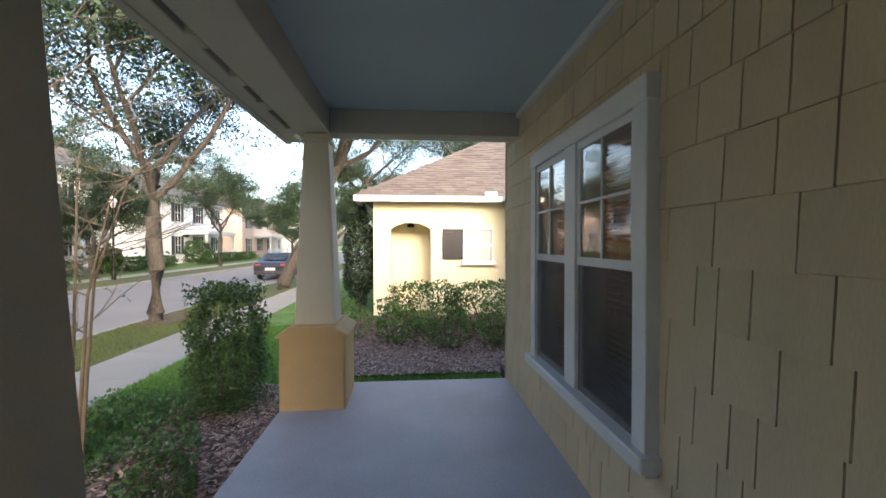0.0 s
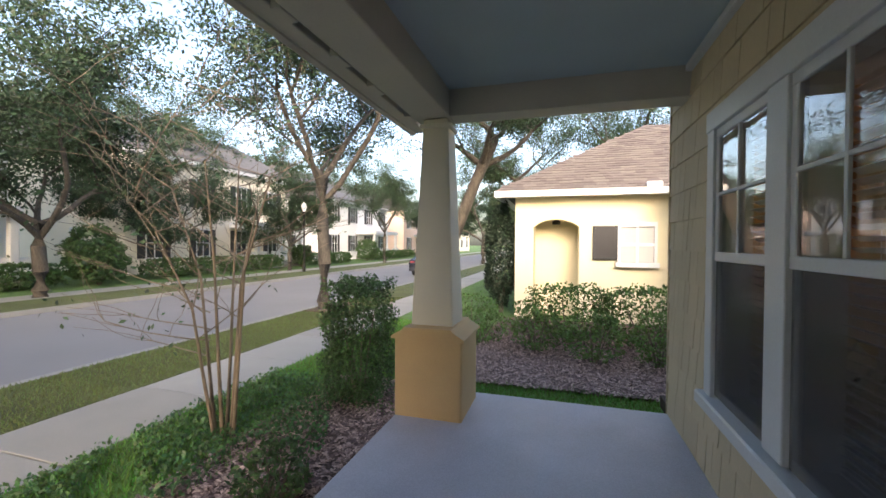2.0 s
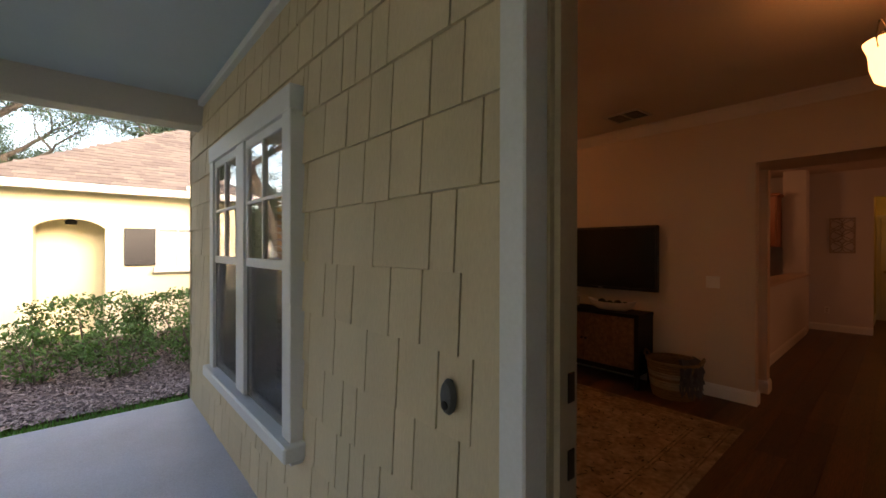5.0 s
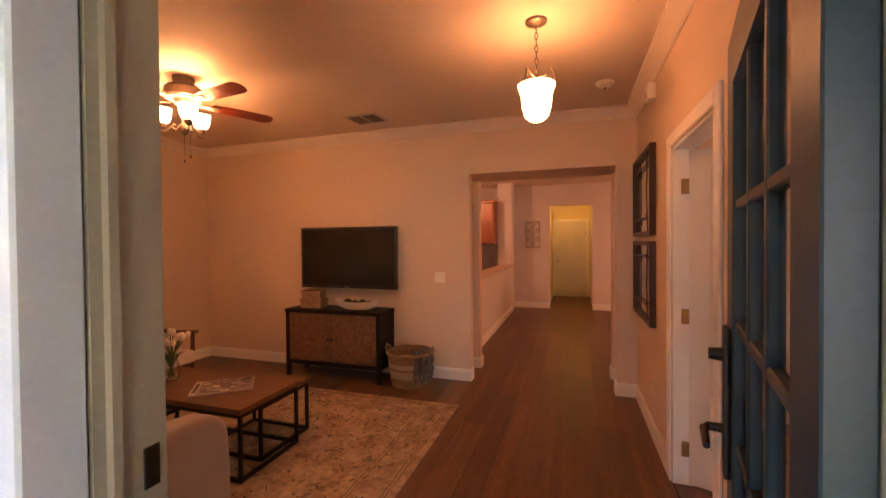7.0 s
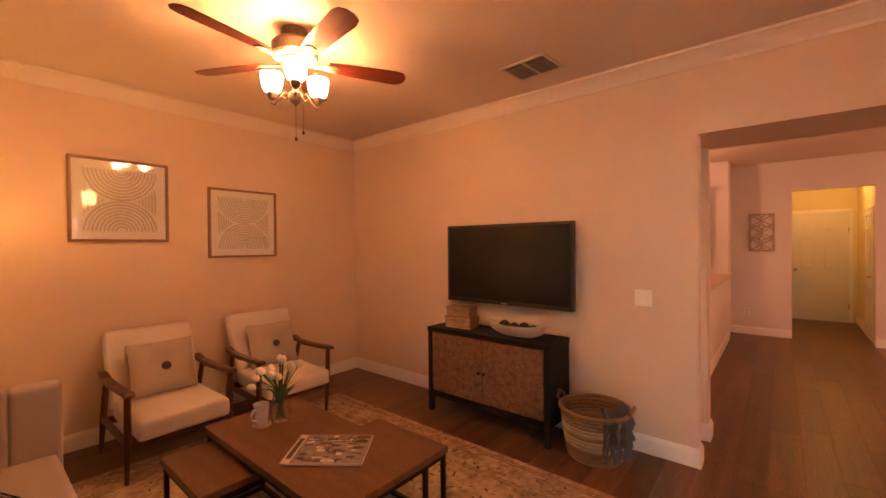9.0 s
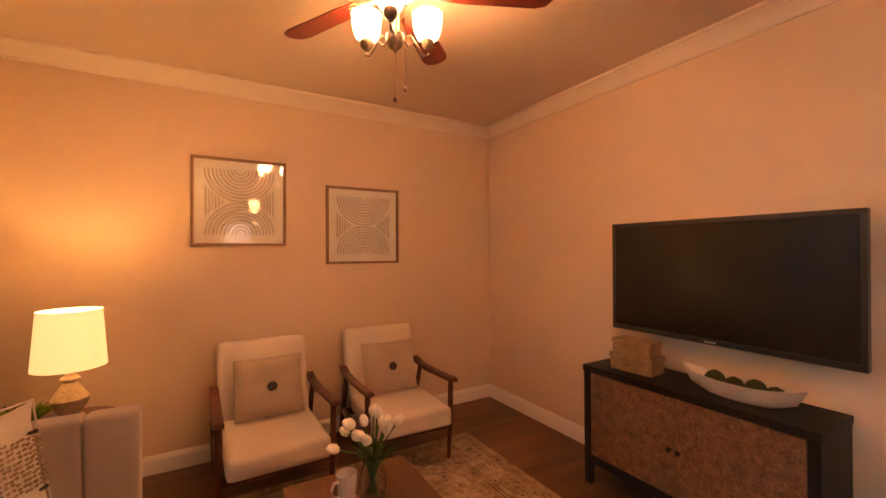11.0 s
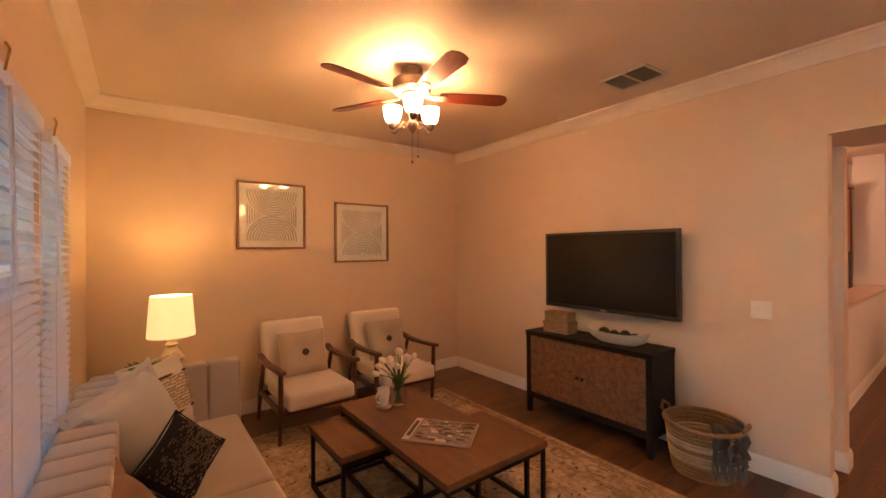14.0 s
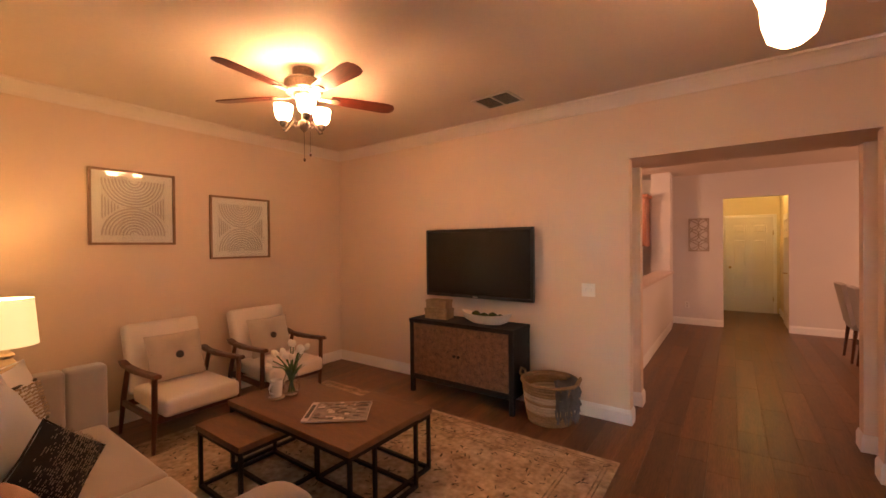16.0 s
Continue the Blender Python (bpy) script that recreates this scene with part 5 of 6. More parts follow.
part("side", box(CX0, CX1, CY - 0.045, CY, 0.14, 0.715, 0.003), M["console_black"], con)
part("bottom", box(CX0, CX1, -CY + 0.045, CY - 0.045, 0.14, 0.19, 0.003), M["console_black"], con)
part("back", box(CX1 - 0.015, CX1 - 0.001, -CY + 0.045, CY - 0.045, 0.19, 0.715), M["console_black"], con)
for sx in (CX0 + 0.001, CX1 - 0.044):
    for sy in (-CY + 0.001, CY - 0.044):
        part("leg", box(sx, sx + 0.043, sy, sy + 0.043, 0, 0.14, 0.003), M["console_black"], con)
for k, (a, b) in enumerate(((-CY + 0.048, -0.002), (0.002, CY - 0.048))):
    dd = part("door", box(CX0 + 0.003, CX0 + 0.022, a, b, 0.193, 0.712, 0.003), M["carved"], con, "carved brown wooden door")
    yc, rr = (a + b) / 2, random.Random(k)
    for j in range(34):
        u, v = rr.uniform(a + 0.03, b - 0.03), rr.uniform(0.22, 0.69)
        ang, ln = rr.uniform(0, 6.28), rr.uniform(0.015, 0.04)
        pts = [(CX0 + 0.002, u + ln * math.cos(ang + 0.8 * s) * s, v + ln * math.sin(ang + 0.8 * s) * s) for s in (0, 0.5, 1.0, 1.5)]
        pts = [(p[0], min(max(p[1], a + 0.01), b - 0.01), min(max(p[2], 0.2), 0.705)) for p in pts]
        part("carving", tube(pts, [0.003, 0.006, 0.006, 0.002], 5), M["carved"], dd)
    sgn = 1 if k == 0 else -1
    part("knob", lathe([(0.006, 0), (0.006, 0.012), (0.014, 0.018), (0.012, 0.027), (0, 0.029)], 12), M["black_metal"], dd).matrix_basis = pose(CX0 + 0.003, (b if k == 0 else a) - sgn * 0.022, 0.44, 0, -90, 0)

M["wicker"] = material("wicker", (0.36, 0.24, 0.13), 0.8, 0.35, 8, 110, 0.9, dist=0.008)
for nm, sx, sy, z, h in (("storage_box", 0.075, 0.13, 0.755, 0.105), ("storage_box", 0.068, 0.118, 0.861, 0.085)):
    wb = thing(nm, 4.90, 2.72, z, "woven tan lidded storage box", "box", "stacked boxes", 4)
    part("body", box(-sx, sx, -sy, sy, 0, h * 0.68, 0.006, 2), M["wicker"], wb)
    part("lid", box(-sx - 0.004, sx + 0.004, -sy - 0.004, sy + 0.004, h * 0.685, h, 0.006, 2), M["wicker"], wb)
    for k in range(9):
        yy = -sy + 0.012 + k * (2 * sy - 0.024) / 8
        part("weave", box(-sx - 0.003, -sx, yy - 0.006, yy + 0.006, 0.006, h * 0.66, 0.002), M["wicker"], wb)
    part("clasp", tube([(-sx - 0.005, -0.02, h * 0.8), (-sx - 0.014, -0.015, h * 0.6), (-sx - 0.014, 0.015, h * 0.6), (-sx - 0.005, 0.02, h * 0.8)], 0.003, 6), M["wicker"], wb)

M["bowl_white"] = material("bowl_white", (0.60, 0.53, 0.46), 0.6, 0.1, 10, 80, 0.15)
M["moss"] = material("moss", (0.045, 0.06, 0.012), 0.95, 0.4, 25, 120, 1.0, dist=0.006)
bowl = thing("dough_bowl", 4.90, 2.17, 0.755, "long pale wooden dough bowl on the console", "bowl")
bm = bmesh.new()
prof_in, rings = [], []
for (f, z) in ((0.55, 0.0), (0.85, 0.035), (1.0, 0.085), (0.94, 0.085), (0.78, 0.04), (0.45, 0.014)):
    rings.append([bm.verts.new((0.085 * f * math.cos(a), 0.24 * f * math.sin(a) * (1 + 0.12 * abs(math.sin(a))), z + (0.03 * abs(math.sin(a)) ** 3 if z > 0.05 else 0))) for a in [2 * math.pi * k / 28 for k in range(28)]])
for a, b in zip(rings, rings[1:]):
    for k in range(28):
        bm.faces.new((a[k], a[(k + 1) % 28], b[(k + 1) % 28], b[k]))
bm.faces.new(rings[0][::-1])
bm.faces.new(rings[-1])
part("bowl_shell", bm, M["bowl_white"], bowl, smooth=True)
for k, (yy, xx, zz) in enumerate(((2.28, 4.90, 0.822), (2.19, 4.895, 0.815), (2.10, 4.90, 0.82), (2.02, 4.90, 0.812))):
    mb = bmesh.new()
    bmesh.ops.create_icosphere(mb, subdivisions=3, radius=0.047 - 0.004 * (k % 2))
    for v in mb.verts:
        v.co *= 1 + 0.05 * noise.noise(v.co * 60 + Vector((k, 0, 0)))
    ob = single("moss_ball", mb, M["moss"], "dark green moss ball lying in the bowl", "moss ball", smooth=True, group="moss balls")
    ob.location = (xx, yy, zz)

# ---- basket with a throw ----
M["basket"] = material("basket", (0.30, 0.195, 0.10), 0.85, 0.3, 6, 90, 0.6, dist=0.006)
M["basket_band"] = material("basket_band", (0.44, 0.35, 0.24), 0.85, 0.2, 6, 90, 0.6, dist=0.006)
M["throw_grey"] = material("throw_grey", (0.13, 0.125, 0.13), 0.95, 0.10, 12, 130, 0.5, dist=0.004)
bk = thing("basket", 4.89, 1.545, 0, "round woven seagrass basket with pale bands", "basket")
for k in range(14):
    z = 0.012 + k * 0.025
    r = 0.175 + 0.048 * (k / 13) ** 0.8 + (0.012 if k == 13 else 0)
    pts = [(r * math.cos(2 * math.pi * i / 28), r * math.sin(2 * math.pi * i / 28), z) for i in range(29)]
    part("coil", tube(pts, 0.0145, 6), M["basket_band" if 4 <= k <= 9 and k != 7 else "basket"], bk, smooth=True)
part("bottom", lathe([(0.0, 0.004), (0.17, 0.004), (0.17, 0.016), (0.0, 0.016)], 24), M["basket"], bk)
for s in (-1, 1):
    part("handle", tube([(0.03, s * 0.222, 0.32), (0.055, s * 0.25, 0.37), (0.0, s * 0.262, 0.40), (-0.055, s * 0.25, 0.37), (-0.03, s * 0.222, 0.32)], 0.011, 8), M["basket"], bk)
throw = thing("throw_blanket", 4.76, 1.465, 0.02, "grey knitted throw with tassels over the basket edge", "blanket")
rt = random.Random(9)
bm = bmesh.new()
grid = []
for i in range(19):
    a = radians(212) + radians(92) * i / 18
    col = []
    for j in range(11):
        f = j / 10
        rr_ = 0.238 + 0.012 * math.sin(i * 1.9) + 0.012 * math.sin(j * 1.3 + i)
        if j < 2:
            rr_ -= 0.07 * (2 - j) / 2
        col.append(bm.verts.new((0.13 + rr_ * math.cos(a), 0.08 + rr_ * math.sin(a), 0.355 - 0.22 * f + (0.012 if j < 2 else 0) + 0.01 * math.sin(i * 0.9))))
    grid.append(col)
for i in range(18):
    for j in range(10):
        bm.faces.new((grid[i][j], grid[i + 1][j], grid[i + 1][j + 1], grid[i][j + 1]))
bmesh.ops.solidify(bm, geom=bm.faces[:], thickness=0.014)
part("cloth", bm, M["throw_grey"], throw, smooth=True)
for i in range(26):
    a = radians(212) + radians(92) * i / 25
    r = 0.236
    x, y = 0.13 + r * math.cos(a), 0.08 + r * math.sin(a)
    L = rt.uniform(0.09, 0.14)
    part("tassel", tube([(x, y, 0.15), (x + rt.uniform(-0.01, 0.01), y + rt.uniform(-0.01, 0.01), 0.15 - L * 0.5), (x + rt.uniform(-0.02, 0.02), y + rt.uniform(-0.02, 0.02), max(0.0, 0.15 - L))], [0.009, 0.008, 0.004], 6), M["throw_grey"], throw)

# ---- soft furnishing helpers ----


def pillow_bm(w, h, t, pinch=0.12):
    bm = bmesh.new()
    n = 12
    front, back = [], []
    for sgn, store in ((1, front), (-1, back)):
        for i in range(n + 1):
            row = []
            for j in range(n + 1):
                u, v = 2 * i / n - 1, 2 * j / n - 1
                k = 1 - pinch * (1 - u * u) * abs(v) ** 3 * 0.5
                k2 = 1 - pinch * (1 - v * v) * abs(u) ** 3 * 0.5
                d = t * max(0, (1 - u ** 4) * (1 - v ** 4)) ** 0.6
                d *= 1 + 0.10 * noise.noise(Vector((u * 2.5, v * 2.5, sgn * 3 + w)))
                row.append(bm.verts.new((u * w / 2 * k2, sgn * d, h / 2 + v * h / 2 * k)))
            store.append(row)
    for i in range(n):
        for j in range(n):
            bm.faces.new((front[i][j], front[i][j + 1], front[i + 1][j + 1], front[i + 1][j]))
            bm.faces.new((back[i][j], back[i + 1][j], back[i + 1][j + 1], back[i][j + 1]))
    bmesh.ops.remove_doubles(bm, verts=bm.verts[:], dist=0.0005)
    return bm


def seam_bm(w, h, r=0.005):
    pts = [(-w / 2, 0, 0), (0, 0, 0.01), (w / 2, 0, 0), (w / 2 - 0.01, 0, h / 2), (w / 2, 0, h), (0, 0, h - 0.01), (-w / 2, 0, h), (-w / 2 + 0.01, 0, h / 2), (-w / 2, 0, 0)]
    return tube(pts, r, 6)


M["cream"] = material("cream", (0.68, 0.60, 0.52), 0.9, 0.06, 4, 240, 0.3, sheen=0.3)
M["linen"] = material("linen", (0.46, 0.38, 0.30), 0.92, 0.12, 5, 200, 0.45, sheen=0.2)
M["button"] = material("button", (0.03, 0.016, 0.01), 0.5, 0.3, 30, 100, 0.2)
M["seam"] = material("seam", (0.22, 0.17, 0.13), 0.9, 0.1)


def armchair(x, y, rz):
    c = thing("armchair", x, y, 0, "cream upholstered armchair with dark walnut frame", "armchair", "pair of armchairs", rz)
    part("seat", box(-0.275, 0.275, -0.36, 0.24, 0.285, 0.415, 0.045, 4), M["cream"], c, "cream seat cushion", smooth=True)
    bk_ = box(-0.285, 0.285, -0.06, 0.06, 0, 0.565, 0.05, 4)
    o = part("backrest", bk_, M["cream"], c, "cream padded backrest", smooth=True)
    o.matrix_basis = pose(0, 0.27, 0.33, -17, 0, 0)
    for s in (-1, 1):
        X = s * 0.305
        part("front_leg", tube([(X, -0.235, 0), (X, -0.265, 0.30), (X, -0.275, 0.575)], [0.013, 0.021, 0.019], 10), M["walnut"], c, smooth=True)
        part("rear_leg", tube([(X, 0.415, 0), (X, 0.33, 0.30), (X, 0.23, 0.56)], [0.013, 0.021, 0.018], 10), M["walnut"], c, smooth=True)
        part("side_rail", box(X - 0.012, X + 0.012, -0.26, 0.33, 0.245, 0.295, 0.004), M["walnut"], c)
        arm = prism([(-0.34, 0.585), (-0.33, 0.572), (0.10, 0.548), (0.30, 0.565), (0.36, 0.60), (0.34, 0.612), (0.22, 0.588), (0.0, 0.585), (-0.32, 0.602)], "x", X - 0.027, X + 0.027)
        bmesh.ops.bevel(arm, geom=arm.edges[:], offset=0.005, segments=2, affect='EDGES')
        part("armrest", arm, M["walnut"], c)
    part("front_rail", box(-0.293, 0.293, -0.275, -0.25, 0.235, 0.285, 0.004), M["walnut"], c)
    part("rear_rail", box(-0.293, 0.293, 0.30, 0.325, 0.235, 0.285, 0.004), M["walnut"], c)
    p = thing("throw_pillow", x, y, 0, "natural linen pillow with a dark wooden button", "pillow", "linen pillows", rz)
    p.matrix_basis = pose(x, y, 0, 0, 0, rz) @ pose(0.01, 0.10, 0.425, -19, 0, 0)
    part("cushion", pillow_bm(0.42, 0.38, 0.055), M["linen"], p, smooth=True)
    part("piping", seam_bm(0.42, 0.38, 0.003), M["linen"], p)
    part("flap_seam", tube([(-0.185, -0.020, 0.225), (-0.1, -0.044, 0.222), (0, -0.051, 0.222), (0.1, -0.046, 0.226), (0.185, -0.02, 0.24)], 0.0025, 5), M["seam"], p)
    part("button", lathe([(0.0, 0.0), (0.03, 0.0), (0.032, 0.006), (0.022, 0.011), (0.0, 0.008)], 18), M["button"], p, "large dark wooden button", smooth=True).matrix_basis = pose(0.01, -0.048, 0.185, 90, 0, 0)


armchair(2.985, 3.905, 1)
armchair(3.835, 3.925, -2)

# ---- sofa ----
M["sofa_grey"] = material("sofa_grey", (0.40, 0.345, 0.30), 0.85, 0.06, 3, 240, 0.25, sheen=0.5)
SX0, SX1, SY0, SY1 = 1.535, 2.34, 1.34, 3.56
sofa = thing("sofa", 1.93, 2.45, 0, "greige channel-tufted velvet sofa under the window", "sofa")


def sx(x):
    return x - 1.93


def sy(y):
    return y - 2.45


part("base", box(sx(SX0 + 0.02), sx(SX1 - 0.03), sy(SY0 + 0.02), sy(SY1 - 0.02), 0.10, 0.28, 0.02, 2), M["sofa_grey"], sofa, smooth=True)
part("back_frame", box(sx(SX0), sx(SX0 + 0.08), sy(SY0 + 0.05), sy(SY1 - 0.02), 0.12, 0.76, 0.02, 3), M["sofa_grey"], sofa, smooth=True)
nch = 13
for k in range(nch):
    a = SY0 + 0.13 + (SY1 - SY0 - 0.25) * k / nch
    b = SY0 + 0.13 + (SY1 - SY0 - 0.25) * (k + 1) / nch
    part("back_channel", box(sx(SX0 + 0.01), sx(SX0 + 0.215), sy(a), sy(b), 0.28, 0.785, 0.026, 3), M["sofa_grey"], sofa, smooth=True)
for k in range(4):
    a, b = SX0 + 0.05 + k * 0.197, SX0 + 0.05 + (k + 1) * 0.197
    part("arm_channel", box(sx(a), sx(b), sy(SY1 - 0.13), sy(SY1), 0.12, 0.785, 0.03, 4), M["sofa_grey"], sofa, smooth=True)
arm = prism([(sx(SX0 + 0.03), 0.12), (sx(SX0 + 0.83), 0.12), (sx(SX0 + 0.845), 0.50), (sx(SX0 + 0.83), 0.69), (sx(SX0 + 0.78), 0.745), (sx(SX0 + 0.70), 0.765), (sx(SX0 + 0.35), 0.775), (sx(SX0 + 0.03), 0.78)], "y", sy(SY0), sy(SY0 + 0.14))
bmesh.ops.bevel(arm, geom=arm.edges[:], offset=0.045, segments=4, affect='EDGES', profile=0.5, clamp_overlap=True)
part("arm", arm, M["sofa_grey"], sofa, smooth=True)
for a, b in ((SY0 + 0.14, 2.45), (2.452, SY1 - 0.13)):
    part("seat_cushion", box(sx(SX0 + 0.19), sx(SX1 + 0.01), sy(a), sy(b), 0.28, 0.43, 0.04, 4), M["sofa_grey"], sofa, smooth=True)
for fx in (SX0 + 0.08, SX1 - 0.1):
    for fy in (SY0 + 0.1, SY1 - 0.1):
        part("foot", tube([(sx(fx), sy(fy), 0.0), (sx(fx), sy(fy), 0.105)], [0.018, 0.026], 10), M["walnut"], sofa)


def sofa_pillow(x, y, z, w, h, t, yaw, tilt, mat, label, roll=0, flange=0.0):
    p = thing("throw_pillow", x, y, z, label, "pillow", "sofa pillows")
    p.matrix_basis = pose(x, y, z) @ pose(0, 0, 0, 0, 0, yaw) @ pose(0, 0, 0, tilt, roll, 0)
    part("cushion", pillow_bm(w, h, t, 0.30), M[mat], p, smooth=True)
    if flange:
        rim = pillow_bm(w + 2 * flange, h + 2 * flange, 0.006, 0.2)
        bmesh.ops.translate(rim, vec=(0, 0, -flange), verts=rim.verts[:])
        for v in rim.verts:
            v.co.y += 0.018 * noise.noise(v.co * 9)
        part("flange", rim, M[mat], p, "flat sewn border", smooth=True)
    part("piping", seam_bm(w, h, 0.005), M[mat], p)
    return p


M["pillow_white"] = material("pillow_white", (0.70, 0.67, 0.65), 0.92, 0.06, 5, 220, 0.35, sheen=0.2)
M["pillow_grey"] = material("pillow_grey", (0.52, 0.53, 0.56), 0.92, 0.05, 5, 220, 0.35, sheen=0.2)
M["pillow_black"] = material("pillow_black", (0.014, 0.013, 0.014), 0.95, 0.3, 10, 140, 0.6)
M["pillow_tan"] = material("pillow_tan", (0.34, 0.20, 0.13), 0.9, 0.1, 5, 200, 0.4, sheen=0.3)
M["stitch"] = material("stitch", (0.33, 0.26, 0.21), 0.95, 0.2, 20, 100, 0.3)
M["tuft"] = material("tuft", (0.56, 0.44, 0.31), 0.95, 0.3, 30, 120, 1.0, dist=0.012)
p1 = sofa_pillow(1.95, 3.24, 0.44, 0.46, 0.46, 0.075, 50, -14, "pillow_white", "cream pillow with dark stripes and tufted band")
part("stripe", tube([(-0.19, -0.05, 0.34), (0, -0.078, 0.345), (0.19, -0.05, 0.34)], 0.008, 6), M["button"], p1, "dark brown stripe")
part("stripe", tube([(-0.19, -0.05, 0.12), (0, -0.078, 0.115), (0.19, -0.05, 0.12)], 0.008, 6), M["button"], p1, "dark brown stripe")
tuft = bmesh.new()
rq = random.Random(8)
for i in range(20):
    for j in range(11):
        bx0 = -0.175 + i * 0.0184 + rq.uniform(-0.004, 0.004)
        by0 = -0.064 - 0.012 * math.cos(bx0 * 7)
        bz0 = 0.14 + j * 0.0185 + rq.uniform(-0.004, 0.004)
        add_tube(tuft, [(bx0, by0, bz0), (bx0 + 0.008, by0 - 0.006, bz0 + 0.006)], [0.006, 0.0045], 4)
tagged(part("tufts", tuft, M["tuft"], p1, "woven tan tufts"), kind="stuff")
sofa_pillow(1.90, 2.84, 0.45, 0.44, 0.46, 0.12, 50, -20, "pillow_grey", "pale grey flanged linen pillow on the sofa", -14, 0.035)
p3 = sofa_pillow(2.07, 2.58, 0.48, 0.34, 0.28, 0.08, 50, -36, "pillow_black", "black pillow with rows of woven stitches", -32)
rp = random.Random(2)
for j in range(25):
    v = 0.03 + j * 0.009
    stitches = bmesh.new()
    for i in range(22):
        if rp.random() < 0.85 - abs(j - 12) * 0.045:
            u = -0.14 + i * 0.0128
            d = 0.08 * ((1 - (u / 0.17) ** 4) * (1 - ((v - 0.14) / 0.14) ** 4)) ** 0.6 + 0.003
            add_box(stitches, u, u + rp.uniform(0.005, 0.013), -d - 0.002, -d + 0.004, v, v + 0.002)
    tagged(part("stitch_row", stitches, M["stitch"], p3, "pale woven stitches"), kind="stuff")
sofa_pillow(1.87, 1.97, 0.44, 0.47, 0.38, 0.09, 66, -38, "pillow_tan", "tan velvet flanged pillow on the sofa", 0, 0.03)

# ---- side table, lamp and plant ----
M["shade"] = glowing("shade", (1.0, 0.56, 0.19), 0.022, (0.85, 0.75, 0.6))
M["lamp_base"] = material("lamp_base", (0.48, 0.36, 0.24), 0.6, 0.25, 6, 60, 0.15)
st = thing("side_table", 2.0, 4.03, 0, "round dark wooden side table behind the sofa", "side table")
part("tabletop", lathe([(0.0, 0.565), (0.235, 0.565), (0.24, 0.572), (0.24, 0.588), (0.235, 0.595), (0.0, 0.595)], 32), M["walnut"], st)
for k in range(3):
    a = 2 * math.pi * k / 3 + 0.4
    part("leg", tube([(0.12 * math.cos(a), 0.12 * math.sin(a), 0.566), (0.2 * math.cos(a), 0.2 * math.sin(a), 0)], [0.018, 0.012], 8), M["walnut"], st)
tl = thing("table_lamp", TABLE_LAMP[0], TABLE_LAMP[1], 0.595, "turned wooden table lamp with a glowing cream shade", "lamp")
part("base", lathe([(0.0, 0), (0.075, 0), (0.078, 0.015), (0.06, 0.03), (0.045, 0.05), (0.075, 0.10), (0.08, 0.13), (0.05, 0.18), (0.028, 0.215), (0.04, 0.225), (0.042, 0.235), (0.025, 0.25), (0.022, 0.28), (0.036, 0.288), (0.0, 0.295)], 24), M["lamp_base"], tl, smooth=True)
shade = lathe([(0.155, 0.295), (0.134, 0.592), (0.131, 0.592), (0.152, 0.295)], 40)
part("shade", shade, M["shade"], tl, "glowing cream drum shade", smooth=True)
part("shade_rim", tube([(0.134 * math.cos(2 * math.pi * k / 32), 0.134 * math.sin(2 * math.pi * k / 32), 0.592) for k in range(33)], 0.003, 5), M["cream"], tl)
part("stem", lathe([(0.008, 0.29), (0.008, 0.42)], 8), M["brass"], tl)
part("bulb", lathe([(0.0, 0.42), (0.014, 0.42), (0.02, 0.44), (0.0, 0.445)], 10), M["plastic"], tl)
M["pot"] = material("pot", (0.5, 0.45, 0.4), 0.6, 0.1, 8, 60, 0.1)
M["lime"] = island_tint(material("lime", (0.16, 0.26, 0.02), 0.6, 0.2, 20, 60, 0.0, trans=0.2), 0.35)
gp = thing("potted_grass", 1.86, 3.90, 0.595, "small pot of bright green artificial grass", "plant")
part("pot", lathe([(0.045, 0), (0.055, 0.08), (0.05, 0.08), (0.045, 0.06), (0.0, 0.06)], 20), M["pot"], gp, smooth=True)
gv, gf = [], []
for k in range(260):
    a, r0 = rng.uniform(0, 6.28), 0.045 * math.sqrt(rng.uniform(0, 1))
    L, out = rng.uniform(0.06, 0.12), rng.uniform(0.01, 0.09)
    bx_, by_ = r0 * math.cos(a), r0 * math.sin(a)
    q = len(gv)
    ca, sa = math.cos(a), math.sin(a)
    gv += [(bx_ - sa * 0.003, by_ + ca * 0.003, 0.06), (bx_ + sa * 0.003, by_ - ca * 0.003, 0.06), (bx_ + ca * out * 0.5 + sa * 0.002, by_ + sa * out * 0.5 - ca * 0.002, 0.06 + L * 0.65), (bx_ + ca * out, by_ + sa * out, 0.06 + L * 0.85)]
    gf += [(q, q + 1, q + 2), (q, q + 2, q + 3)]
tagged(raw("grass_blades", gv, gf, M["lime"], gp, "bright green thin blades"), kind="stuff")

# ---- nesting coffee tables ----
M["table_wood"] = material("table_wood", (0.15, 0.074, 0.033), 0.38, 0.35, 3, 34, 0.1, stretch=(5, 0.5, 5), dark=(0.08, 0.034, 0.014))


